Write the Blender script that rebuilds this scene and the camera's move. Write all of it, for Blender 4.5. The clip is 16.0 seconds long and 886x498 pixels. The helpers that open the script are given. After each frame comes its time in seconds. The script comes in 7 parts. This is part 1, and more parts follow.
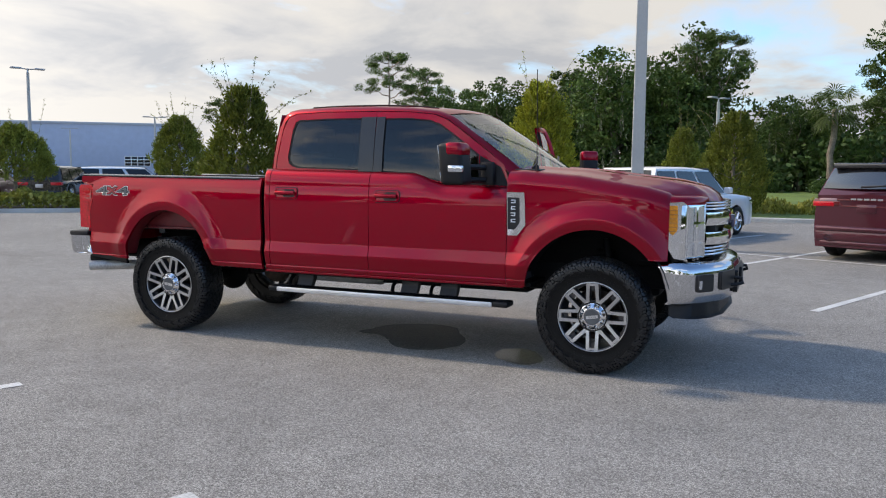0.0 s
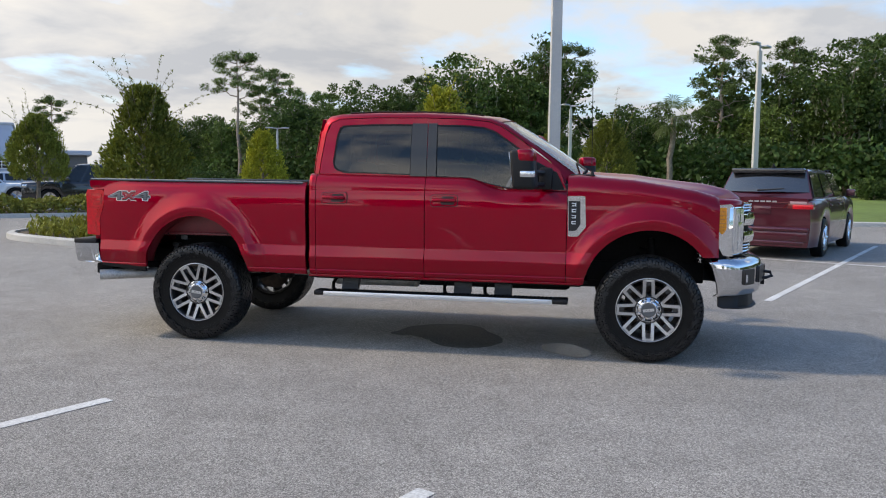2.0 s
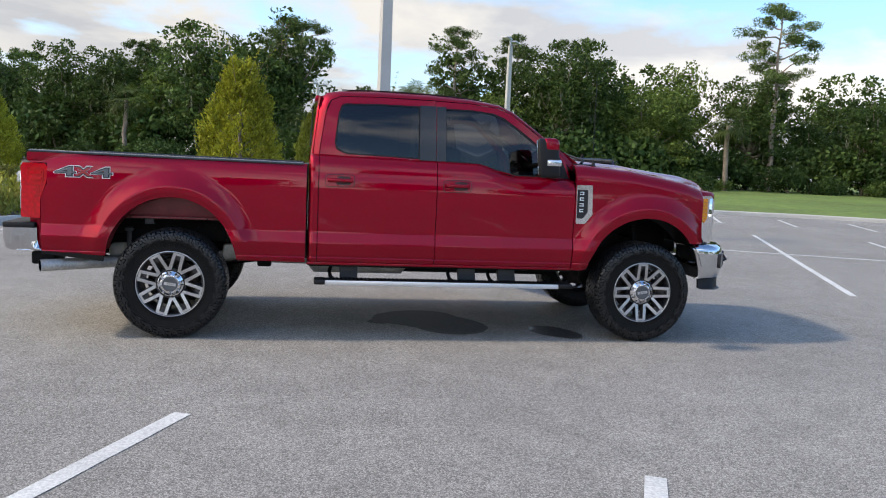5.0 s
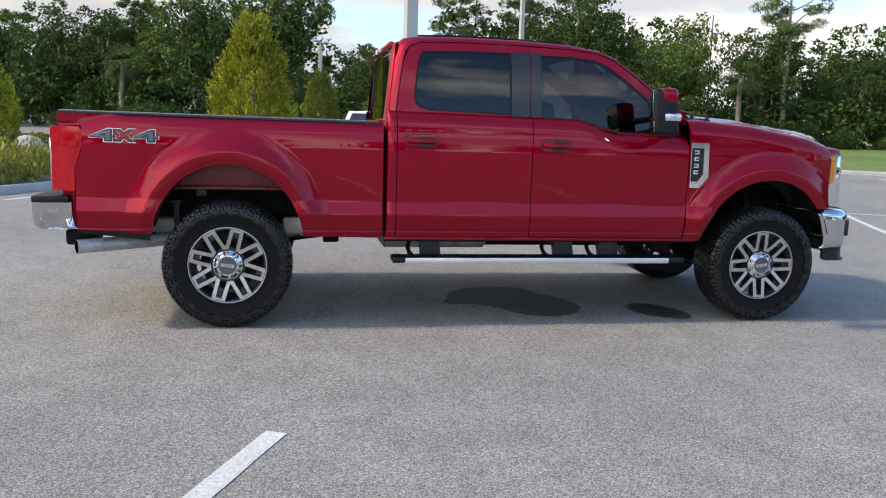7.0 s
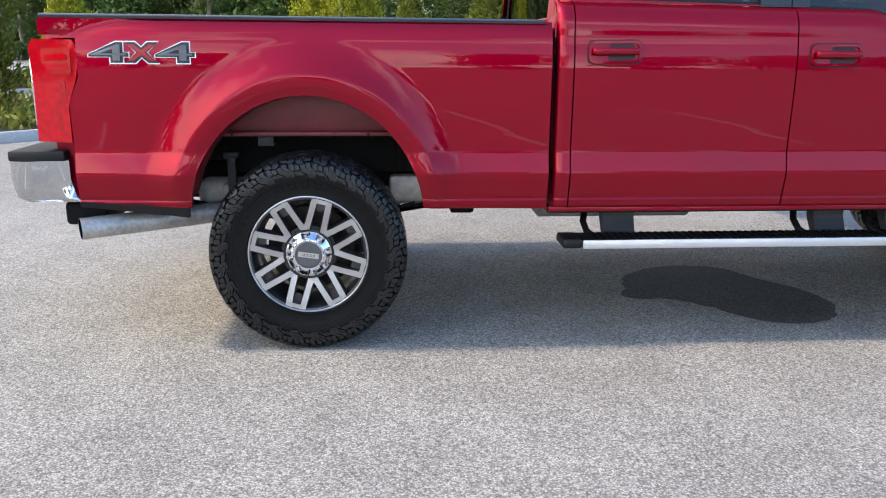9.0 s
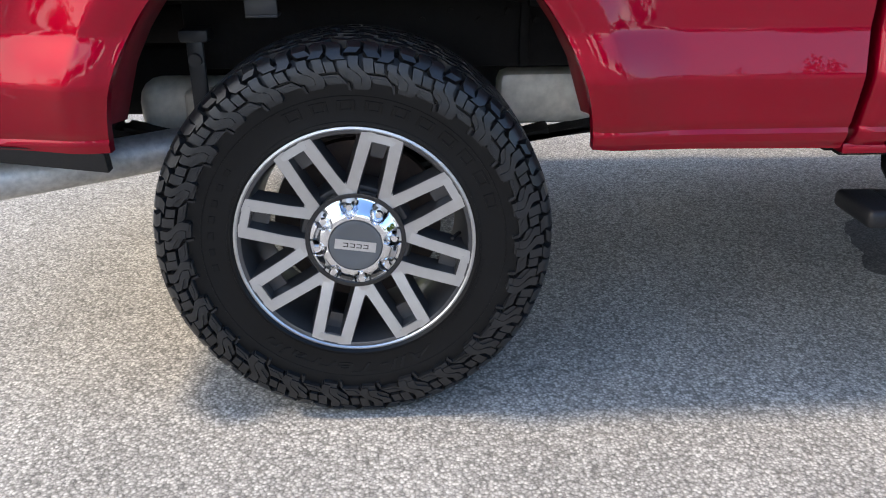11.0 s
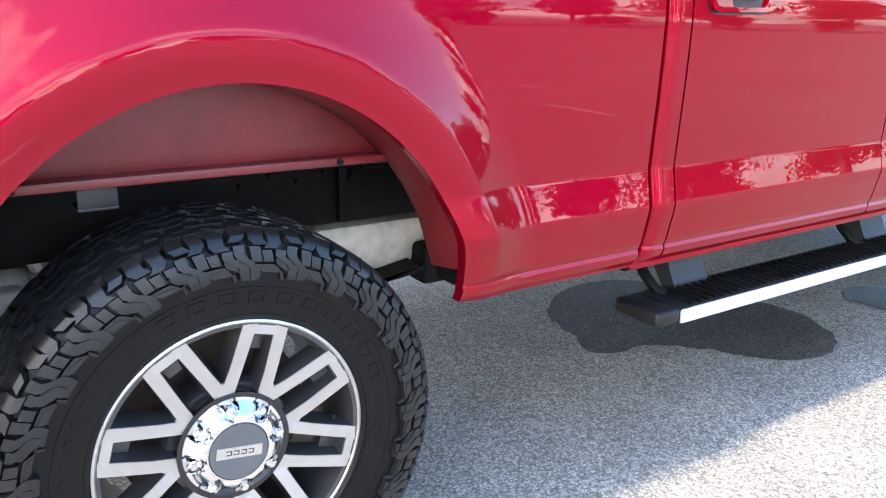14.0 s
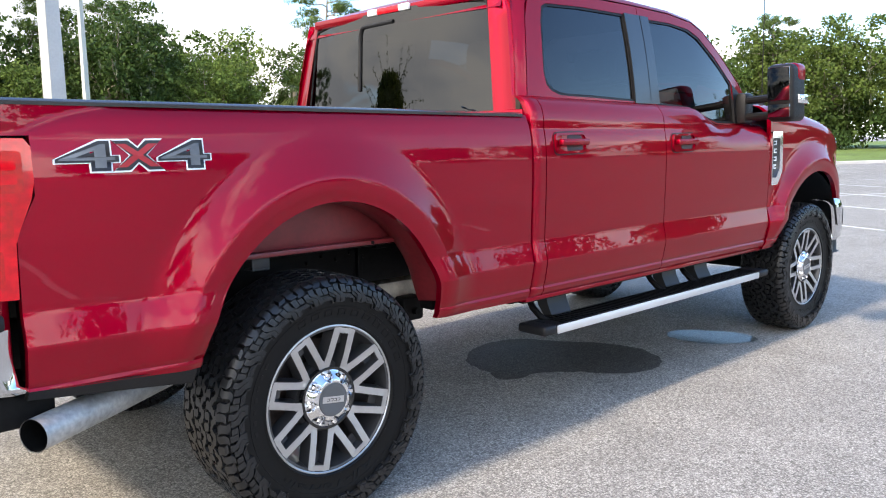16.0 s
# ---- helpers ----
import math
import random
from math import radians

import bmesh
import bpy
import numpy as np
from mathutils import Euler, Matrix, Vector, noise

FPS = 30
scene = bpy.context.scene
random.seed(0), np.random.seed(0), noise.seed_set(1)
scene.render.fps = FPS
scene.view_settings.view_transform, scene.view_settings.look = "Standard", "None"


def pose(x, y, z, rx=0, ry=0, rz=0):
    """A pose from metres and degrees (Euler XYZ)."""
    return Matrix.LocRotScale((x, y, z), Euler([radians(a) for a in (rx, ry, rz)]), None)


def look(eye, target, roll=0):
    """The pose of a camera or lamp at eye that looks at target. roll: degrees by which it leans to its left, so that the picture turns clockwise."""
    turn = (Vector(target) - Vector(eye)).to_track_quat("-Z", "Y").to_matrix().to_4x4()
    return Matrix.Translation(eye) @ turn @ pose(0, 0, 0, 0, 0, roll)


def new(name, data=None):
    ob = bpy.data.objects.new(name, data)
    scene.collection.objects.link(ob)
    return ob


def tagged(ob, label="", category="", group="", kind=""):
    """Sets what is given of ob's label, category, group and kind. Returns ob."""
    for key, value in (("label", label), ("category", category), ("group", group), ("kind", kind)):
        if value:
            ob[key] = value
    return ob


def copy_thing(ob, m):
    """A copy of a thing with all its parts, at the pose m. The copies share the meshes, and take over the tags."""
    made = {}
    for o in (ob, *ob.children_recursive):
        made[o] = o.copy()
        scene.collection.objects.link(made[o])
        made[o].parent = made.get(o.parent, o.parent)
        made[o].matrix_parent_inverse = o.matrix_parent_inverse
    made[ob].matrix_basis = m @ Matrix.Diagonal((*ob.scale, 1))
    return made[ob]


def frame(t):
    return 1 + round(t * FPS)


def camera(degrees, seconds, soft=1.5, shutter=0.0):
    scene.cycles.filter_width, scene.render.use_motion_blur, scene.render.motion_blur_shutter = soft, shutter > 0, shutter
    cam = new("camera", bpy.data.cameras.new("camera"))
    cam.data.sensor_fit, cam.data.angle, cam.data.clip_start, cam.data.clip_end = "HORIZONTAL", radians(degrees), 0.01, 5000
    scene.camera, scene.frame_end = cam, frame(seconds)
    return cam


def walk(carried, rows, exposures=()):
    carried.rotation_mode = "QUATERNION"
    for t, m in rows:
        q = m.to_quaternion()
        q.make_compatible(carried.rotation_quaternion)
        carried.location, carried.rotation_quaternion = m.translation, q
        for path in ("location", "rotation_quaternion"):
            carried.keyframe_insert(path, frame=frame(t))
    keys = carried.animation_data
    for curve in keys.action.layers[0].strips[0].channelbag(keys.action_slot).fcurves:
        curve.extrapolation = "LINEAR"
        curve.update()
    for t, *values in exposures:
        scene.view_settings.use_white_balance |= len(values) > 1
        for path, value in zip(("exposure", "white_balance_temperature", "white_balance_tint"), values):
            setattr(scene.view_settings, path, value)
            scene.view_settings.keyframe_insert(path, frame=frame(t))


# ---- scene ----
cam = camera(57.9, 16.0, soft=1.1)
EXPOSURE = [(0, 1.02, 7500, 13), (2, 1.08, 7500, 13), (3.5, 1.2, 7500, 13), (6.5, 1.25, 7500, 13), (7, 1.3, 7500, 13), (8, 1.5, 7500, 13), (8.5, 1.7, 7500, 13), (9, 1.88, 7500, 13), (9.5, 1.88, 7500, 13), (10, 1.9, 7500, 13), (12.5, 2.5, 7500, 13), (13.5, 3, 7500, 13), (14.5, 3.1, 7500, 13), (15.2, 2.7, 7500, 13), (16, 2.1, 7500, 13)]
PATH = [
    (0, (5.311, -6.982, 1.545), (4.55, -5.143, 1.351), 0.5),
    (0.5, (4.913, -7.225, 1.536), (4.22, -5.358, 1.346), 0.2),
    (1, (4.501, -7.477, 1.547), (3.876, -5.587, 1.359), 0.0),
    (1.5, (4.082, -7.635, 1.534), (3.567, -5.711, 1.349), 0.3),
    (2, (3.617, -7.766, 1.545), (3.242, -5.81, 1.362), 0.6),
    (2.5, (3.138, -7.892, 1.561), (2.924, -5.913, 1.375), 0.9),
    (3, (2.682, -7.879, 1.543), (2.598, -5.889, 1.355), 1.3),
    (3.5, (2.203, -7.872, 1.532), (2.254, -5.881, 1.342), 1.7),
    (4, (1.779, -7.793, 1.523), (1.951, -5.811, 1.323), 2.1),
    (4.2, (1.62, -7.762, 1.532), (1.83, -5.783, 1.328), 2.3),
    (6.5, (0.513, -7.107, 1.511), (0.976, -5.179, 1.246), 2.4),
    (7, (0.496, -6.644, 1.486), (0.846, -4.7, 1.171), 1.8),
    (7.5, (0.436, -6.137, 1.464), (0.731, -4.191, 1.107), 1.5),
    (8, (0.423, -5.596, 1.427), (0.637, -3.643, 1.052), 0.8),
    (8.5, (0.413, -5.047, 1.381), (0.557, -3.102, 0.939), 0.5),
    (9, (0.361, -4.495, 1.352), (0.493, -2.56, 0.865), 0.3),
    (9.5, (0.304, -3.954, 1.34), (0.417, -2.034, 0.791), 0.1),
    (10, (0.217, -3.469, 1.288), (0.312, -1.571, 0.665), 0.1),
    (10.2, (0.189, -3.297, 1.252), (0.277, -1.406, 0.606), -0.3),
    (12.3, (-0.023, -1.987, 1.122), (0.112, -0.234, 0.015), 1.4),
    (12.5, (-0.041, -1.981, 1.126), (0.118, -0.23, 0.002), 1.2),
    (12.8, (-0.04, -2.003, 1.142), (0.17, -0.265, 0.04), 0.5),
    (13.1, (-0.044, -2.071, 1.201), (0.345, -0.293, 0.138), -0.6),
    (13.5, (-0.194, -2.184, 1.273), (0.567, -0.509, 0.352), -1.6),
    (14, (-0.461, -2.34, 1.279), (0.617, -0.756, 0.707), 1.4),
    (14.5, (-0.709, -2.559, 1.353), (0.513, -1.035, 0.923), 1.0),
    (15, (-1.023, -2.774, 1.35), (0.278, -1.296, 1.002), -1.1),
    (15.5, (-1.309, -3.041, 1.35), (0.019, -1.58, 1.040), -0.8),
    (16, (-1.613, -3.267, 1.35), (-0.252, -1.827, 1.086), -0.9),
]
walk(cam, [(t, look(e, a, r)) for t, e, a, r in PATH], EXPOSURE)

# ---- light ----
SUN_WAY = Vector((1.15, 0.01, -1.0)).normalized()
world = bpy.data.worlds.new("sky")
scene.world = world
world.use_nodes = True
wn, wl = world.node_tree.nodes, world.node_tree.links
wn.clear()
w_out = wn.new("ShaderNodeOutputWorld")
w_bg = wn.new("ShaderNodeBackground")
w_sky = wn.new("ShaderNodeTexSky")
w_sky.sky_type = "NISHITA"
w_sky.sun_disc = False
w_sky.sun_elevation = radians(40)
w_sky.sun_rotation = math.atan2(-SUN_WAY.x, -SUN_WAY.y)
w_sky.dust_density = 1.2
w_tc = wn.new("ShaderNodeTexCoord")
w_sep = wn.new("ShaderNodeSeparateXYZ")
wl.new(w_tc.outputs["Generated"], w_sep.inputs[0])


def w_math(op, a, b):
    n = wn.new("ShaderNodeMath")
    n.operation = op
    for i, v in enumerate((a, b)):
        if isinstance(v, (int, float)):
            n.inputs[i].default_value = v
        else:
            wl.new(v, n.inputs[i])
    return n.outputs[0]


# clouds lie on a flat layer overhead
w_up = w_math("MAXIMUM", w_math("ADD", w_sep.outputs[2], 0.22), 0.05)
w_com = wn.new("ShaderNodeCombineXYZ")
wl.new(w_math("DIVIDE", w_sep.outputs[0], w_up), w_com.inputs[0])
wl.new(w_math("DIVIDE", w_sep.outputs[1], w_up), w_com.inputs[1])
w_com.inputs[2].default_value = 3.7


def w_noise(scale, detail, rough, distort=0.0):
    n = wn.new("ShaderNodeTexNoise")
    n.inputs["Scale"].default_value = scale
    n.inputs["Detail"].default_value = detail
    n.inputs["Roughness"].default_value = rough
    n.inputs["Distortion"].default_value = distort
    wl.new(w_com.outputs[0], n.inputs["Vector"])
    return n.outputs["Fac"]


def w_ramp(fac, stops):
    n = wn.new("ShaderNodeValToRGB")
    el = n.color_ramp.elements
    while len(el) < len(stops):
        el.new(0.5)
    for e, (p, c) in zip(el, stops):
        e.position, e.color = p, (*c, 1)
    wl.new(fac, n.inputs[0])
    return n.outputs[0]


# cover is full to the west and north, broken low in the south and thin overhead in the south-east
w_lean = w_math("ADD", w_math("MULTIPLY", w_sep.outputs[0], -0.15), w_math("MULTIPLY", w_sep.outputs[1], 0.03))
w_lean = w_math("ADD", w_lean, w_math("MULTIPLY", w_math("SUBTRACT", 0.36, w_sep.outputs[2]), 0.36))
w_cover = w_ramp(w_math("ADD", w_noise(0.85, 8, 0.56, 0.3), w_lean), [(0.465, (0, 0, 0)), (0.57, (1, 1, 1))])
w_shade = w_ramp(w_noise(1.5, 8, 0.55, 0.25), [(0.39, (0.60, 0.68, 0.80)), (0.48, (0.76, 0.83, 0.925)), (0.57, (0.89, 0.945, 1.0))])
w_dim = wn.new("ShaderNodeVectorMath")
w_dim.operation = "SCALE"
w_tint = wn.new("ShaderNodeVectorMath")
w_tint.operation = "MULTIPLY"
w_tint.inputs[1].default_value = (0.64, 0.90, 1.17)
wl.new(w_sky.outputs[0], w_tint.inputs[0])
wl.new(w_tint.outputs[0], w_dim.inputs[0])
w_dim.inputs["Scale"].default_value = 0.115
w_mix = wn.new("ShaderNodeMix")
w_mix.data_type = "RGBA"
wl.new(w_cover, w_mix.inputs[0])
wl.new(w_dim.outputs[0], w_mix.inputs[6])
w_lit = wn.new("ShaderNodeVectorMath")
w_lit.operation = "SCALE"
wl.new(w_shade, w_lit.inputs[0])
wl.new(w_math("ADD", w_math("MULTIPLY", w_sep.outputs[0], 0.07), w_math("ADD", w_math("MULTIPLY", w_sep.outputs[1], -0.44), 0.80)), w_lit.inputs["Scale"])
wl.new(w_lit.outputs[0], w_mix.inputs[7])
wl.new(w_mix.outputs[2], w_bg.inputs[0])
w_bg.inputs[1].default_value = 1.1
wl.new(w_bg.outputs[0], w_out.inputs[0])

sun_data = bpy.data.lights.new("sun", "SUN")
sun_data.energy, sun_data.angle, sun_data.color = 1.3, radians(4.0), (1.0, 0.92, 0.81)
sun = new("sun", sun_data)
sun.matrix_world = look((-30, -10, 30), Vector((-30, -10, 30)) + SUN_WAY)


# ---- materials ----
def material(name, color, rough=0.5, metal=0.0, coat=0.0, coat_rough=0.03, spec=0.5, vary=(), bump=(), island=0.0, tone=0.0):
    """vary: rows of (noise scale, how much it darkens or lightens); bump: rows of (noise scale, strength in metres)."""
    m = bpy.data.materials.new(name)
    m.use_nodes = True
    nt = m.node_tree
    p = nt.nodes["Principled BSDF"]
    p.inputs["Roughness"].default_value = rough
    p.inputs["Metallic"].default_value = metal
    p.inputs["Coat Weight"].default_value = coat
    p.inputs["Coat Roughness"].default_value = coat_rough
    p.inputs["Specular IOR Level"].default_value = spec
    p.inputs["Base Color"].default_value = (*color, 1)
    tc = nt.nodes.new("ShaderNodeTexCoord")
    sock = None

    def times(a, b):
        n = nt.nodes.new("ShaderNodeMath")
        n.operation = "MULTIPLY"
        nt.links.new(a, n.inputs[0])
        nt.links.new(b, n.inputs[1])
        return n.outputs[0]

    for scale, amount in vary:
        n = nt.nodes.new("ShaderNodeTexNoise")
        n.inputs["Scale"].default_value = scale
        n.inputs["Detail"].default_value = 5
        nt.links.new(tc.outputs["Object"], n.inputs["Vector"])
        r = nt.nodes.new("ShaderNodeMapRange")
        r.inputs[1].default_value, r.inputs[2].default_value = 0.3, 0.7
        r.inputs[3].default_value, r.inputs[4].default_value = 1 - amount, 1 + amount
        nt.links.new(n.outputs["Fac"], r.inputs[0])
        sock = r.outputs[0] if sock is None else times(sock, r.outputs[0])
    if island:
        g = nt.nodes.new("ShaderNodeNewGeometry")
        r = nt.nodes.new("ShaderNodeMapRange")
        r.inputs[3].default_value, r.inputs[4].default_value = 1 - island, 1 + island
        nt.links.new(g.outputs["Random Per Island"], r.inputs[0])
        sock = r.outputs[0] if sock is None else times(sock, r.outputs[0])
    if tone:
        g = nt.nodes.new("ShaderNodeObjectInfo")
        r = nt.nodes.new("ShaderNodeMapRange")
        r.inputs[3].default_value, r.inputs[4].default_value = 1 - tone, 1 + tone
        nt.links.new(g.outputs["Random"], r.inputs[0])
        sock = r.outputs[0] if sock is None else times(sock, r.outputs[0])
    if sock is not None:
        v = nt.nodes.new("ShaderNodeVectorMath")
        v.operation = "SCALE"
        v.inputs[0].default_value = color
        nt.links.new(sock, v.inputs["Scale"])
        nt.links.new(v.outputs[0], p.inputs["Base Color"])
    last = None
    for scale, strength in bump:
        n = nt.nodes.new("ShaderNodeTexNoise")
        n.inputs["Scale"].default_value = scale
        n.inputs["Detail"].default_value = 3
        nt.links.new(tc.outputs["Object"], n.inputs["Vector"])
        b = nt.nodes.new("ShaderNodeBump")
        b.inputs["Distance"].default_value = strength
        nt.links.new(n.outputs["Fac"], b.inputs["Height"])
        if last is not None:
            nt.links.new(last, b.inputs["Normal"])
        last = b.outputs[0]
    if last is not None:
        nt.links.new(last, p.inputs["Normal"])
    return m


def leaf_material(name, color, island=0.5, tone=0.26):
    # the broad noise paints lighter and shaded clumps into the crown's colour
    m = material(name, color, rough=0.6, spec=0.14, island=island, tone=tone, vary=((0.45, 0.28),))
    nt = m.node_tree
    p = nt.nodes["Principled BSDF"]
    t = nt.nodes.new("ShaderNodeBsdfTranslucent")
    t.inputs[0].default_value = (color[0] * 1.5, color[1] * 1.6, color[2] * 0.8, 1)
    mix = nt.nodes.new("ShaderNodeMixShader")
    mix.inputs[0].default_value = 0.13
    nt.links.new(p.outputs[0], mix.inputs[1])
    nt.links.new(t.outputs[0], mix.inputs[2])
    nt.links.new(mix.outputs[0], nt.nodes["Material Output"].inputs[0])
    return m


def glass_material(name, tint, ior=1.5, rough=0.0, boost=1.0):
    m = bpy.data.materials.new(name)
    m.use_nodes = True
    nt = m.node_tree
    nt.nodes.clear()
    out = nt.nodes.new("ShaderNodeOutputMaterial")
    tr = nt.nodes.new("ShaderNodeBsdfTransparent")
    tr.inputs[0].default_value = (*tint, 1)
    gl = nt.nodes.new("ShaderNodeBsdfGlossy")
    gl.inputs["Roughness"].default_value = rough
    gl.inputs[0].default_value = (boost, boost, boost, 1)
    fr = nt.nodes.new("ShaderNodeFresnel")
    fr.inputs[0].default_value = ior
    mix = nt.nodes.new("ShaderNodeMixShader")
    nt.links.new(fr.outputs[0], mix.inputs[0])
    nt.links.new(tr.outputs[0], mix.inputs[1])
    nt.links.new(gl.outputs[0], mix.inputs[2])
    nt.links.new(mix.outputs[0], out.inputs[0])
    return m


def asphalt_material(name, gain, rough, wet=False):
    m = bpy.data.materials.new(name)
    m.use_nodes = True
    nt = m.node_tree
    p = nt.nodes["Principled BSDF"]
    p.inputs["Roughness"].default_value = rough
    p.inputs["Specular IOR Level"].default_value = 0.12 if wet else 0.3
    tc = nt.nodes.new("ShaderNodeTexCoord")

    def tex(kind, scale):
        n = nt.nodes.new(kind)
        n.inputs["Scale"].default_value = scale
        nt.links.new(tc.outputs["Object"], n.inputs["Vector"])
        return n

    stone = tex("ShaderNodeTexVoronoi", 135.0)
    ramp = nt.nodes.new("ShaderNodeValToRGB")
    el = ramp.color_ramp.elements
    el[0].position, el[0].color = 0.0, (0.187, 0.178, 0.163, 1)
    el[1].position, el[1].color = 1.0, (0.456, 0.433, 0.393, 1)
    mid = el.new(0.45)
    mid.color = (0.295, 0.281, 0.255, 1)
    sep = nt.nodes.new("ShaderNodeSeparateColor")
    nt.links.new(stone.outputs["Color"], sep.inputs[0])
    nt.links.new(sep.outputs[0], ramp.inputs[0])
    grit = tex("ShaderNodeTexNoise", 300.0)
    patchy = tex("ShaderNodeTexNoise", 38.0)
    patchy.inputs["Detail"].default_value = 3
    big = tex("ShaderNodeTexNoise", 0.35)
    big.inputs["Detail"].default_value = 6
    med = tex("ShaderNodeTexNoise", 3.1)
    med.inputs["Detail"].default_value = 6
    sock = None
    for n, amount in ((grit, 0.2), (patchy, 0.15), (big, 0.12), (med, 0.10)):
        r = nt.nodes.new("ShaderNodeMapRange")
        r.inputs[1].default_value, r.inputs[2].default_value = 0.3, 0.7
        r.inputs[3].default_value, r.inputs[4].default_value = gain * (1 - amount) if sock is None else 1 - amount, gain * (1 + amount) if sock is None else 1 + amount
        nt.links.new(n.outputs["Fac"], r.inputs[0])
        if sock is None:
            sock = r.outputs[0]
        else:
            k = nt.nodes.new("ShaderNodeMath")
            k.operation = "MULTIPLY"
            nt.links.new(sock, k.inputs[0])
            nt.links.new(r.outputs[0], k.inputs[1])
            sock = k.outputs[0]
    v = nt.nodes.new("ShaderNodeVectorMath")
    v.operation = "SCALE"
    nt.links.new(ramp.outputs[0], v.inputs[0])
    nt.links.new(v.outputs[0], p.inputs["Base Color"])
    pit = nt.nodes.new("ShaderNodeMapRange")
    pit.inputs[1].default_value, pit.inputs[2].default_value = 0.30, 0.72
    pit.inputs[3].default_value, pit.inputs[4].default_value = 1.10, 0.58
    nt.links.new(stone.outputs["Distance"], pit.inputs[0])
    k = nt.nodes.new("ShaderNodeMath")
    k.operation = "MULTIPLY"
    nt.links.new(sock, k.inputs[0])
    nt.links.new(pit.outputs[0], k.inputs[1])
    nt.links.new(k.outputs[0], v.inputs["Scale"])
    b = nt.nodes.new("ShaderNodeBump")
    b.invert = True
    b.inputs["Distance"].default_value = 0.005
    b.inputs["Strength"].default_value = 0.4 if wet else 0.3
    nt.links.new(stone.outputs["Distance"], b.inputs["Height"])
    nt.links.new(b.outputs[0], p.inputs["Normal"])
    return m


M_ASPHALT = asphalt_material("asphalt", 1.0, 0.9)
M_WET = asphalt_material("wet_asphalt", 0.30, 0.65, True)
M_PUDDLE = asphalt_material("puddle", 0.22, 0.4, True)
M_PUDDLE.node_tree.nodes["Principled BSDF"].inputs["Coat Weight"].default_value = 0.25
M_PUDDLE.node_tree.nodes["Principled BSDF"].inputs["Coat Roughness"].default_value = 0.09
M_LINE = material("line_paint", (0.60, 0.60, 0.575), 0.75, vary=((2.0, 0.12), (60.0, 0.22)), bump=((120.0, 0.003),))
M_CONCRETE = material("concrete", (0.46, 0.45, 0.42), 0.85, vary=((0.8, 0.15), (25.0, 0.1)), bump=((60.0, 0.002),))
M_POLE = material("pole_concrete", (0.44, 0.44, 0.42), 0.7, vary=((0.7, 0.08), (30.0, 0.05)))
M_GRASS = material("grass_ground", (0.13, 0.19, 0.035), 0.9, vary=((0.15, 0.25), (2.5, 0.25)), bump=((9.0, 0.05),))
M_BLADE = leaf_material("grass_blade", (0.12, 0.19, 0.035))
M_SOIL = material("mulch", (0.10, 0.075, 0.05), 0.95, vary=((3.0, 0.3), (30.0, 0.3)), bump=((30.0, 0.03),))
M_BARK = material("bark", (0.20, 0.165, 0.13), 0.9, vary=((2.0, 0.25), (14.0, 0.3)), bump=((12.0, 0.03),))
M_PINEBARK = material("pine_bark", (0.27, 0.22, 0.18), 0.9, vary=((2.0, 0.2), (10.0, 0.3)), bump=((10.0, 0.03),))
M_OAK = leaf_material("oak_leaf", (0.056, 0.093, 0.024))
M_OAK2 = leaf_material("oak_leaf_light", (0.105, 0.152, 0.036))
M_PINE = leaf_material("pine_needle", (0.080, 0.120, 0.036))
M_MOSS = leaf_material("hanging_moss", (0.16, 0.17, 0.12))
M_PALM = leaf_material("palm_frond", (0.07, 0.10, 0.03))
M_SHRUB = leaf_material("shrub_leaf", (0.040, 0.074, 0.020))
M_JUNI = leaf_material("juniper_spray", (0.34, 0.345, 0.040))
M_JUNI2 = leaf_material("dark_juniper_spray", (0.17, 0.19, 0.036))
M_HEDGE = leaf_material("hedge_leaf", (0.23, 0.225, 0.048))

M_PAINT = material("red_paint", (0.32, 0.0003, 0.016), 0.45, metal=0.72, coat=0.7, coat_rough=0.004, spec=0.1, bump=((1400.0, 0.00002),), vary=((0.9, 0.03),))
M_PAINT.node_tree.nodes["Principled BSDF"].inputs["Coat IOR"].default_value = 1.47
M_PAINT.node_tree.nodes["Principled BSDF"].inputs["Specular Tint"].default_value = (0.60, 0.010, 0.035, 1)
# dark red that holds the shade in the handle recess and round its bezel
M_HANDLE_SHADE = material("handle_shade", (0.030, 0.001, 0.003), 0.4)
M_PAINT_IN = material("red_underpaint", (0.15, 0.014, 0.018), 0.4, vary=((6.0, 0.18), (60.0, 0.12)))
M_CHROME = material("chrome", (0.80, 0.81, 0.83), 0.06, metal=1.0, vary=((5.0, 0.04),))
M_BUMPER = material("bumper_chrome", (0.60, 0.61, 0.63), 0.09, metal=1.0, vary=((4.0, 0.06), (70.0, 0.03)))
M_CHROME_SOFT = material("brushed_chrome", (0.72, 0.73, 0.75), 0.2, metal=1.0, vary=((30.0, 0.06),))
M_SATIN = material("satin_steel", (0.62, 0.62, 0.63), 0.34, metal=1.0, vary=((4.0, 0.06), (80.0, 0.05)))
M_EDGE = material("edge_aluminium", (0.74, 0.75, 0.76), 0.38, metal=0.7, vary=((5.0, 0.05),))
M_BLACK = material("black_plastic", (0.010, 0.010, 0.011), 0.5, spec=0.3, vary=((6.0, 0.2), (150.0, 0.2)), bump=((600.0, 0.0004),))
M_GLOSSBLACK = material("gloss_black", (0.010, 0.010, 0.011), 0.25, coat=0.2)
M_RAIL = material("rail_plastic", (0.03, 0.03, 0.031), 0.26, coat=0.5, vary=((8.0, 0.2),))
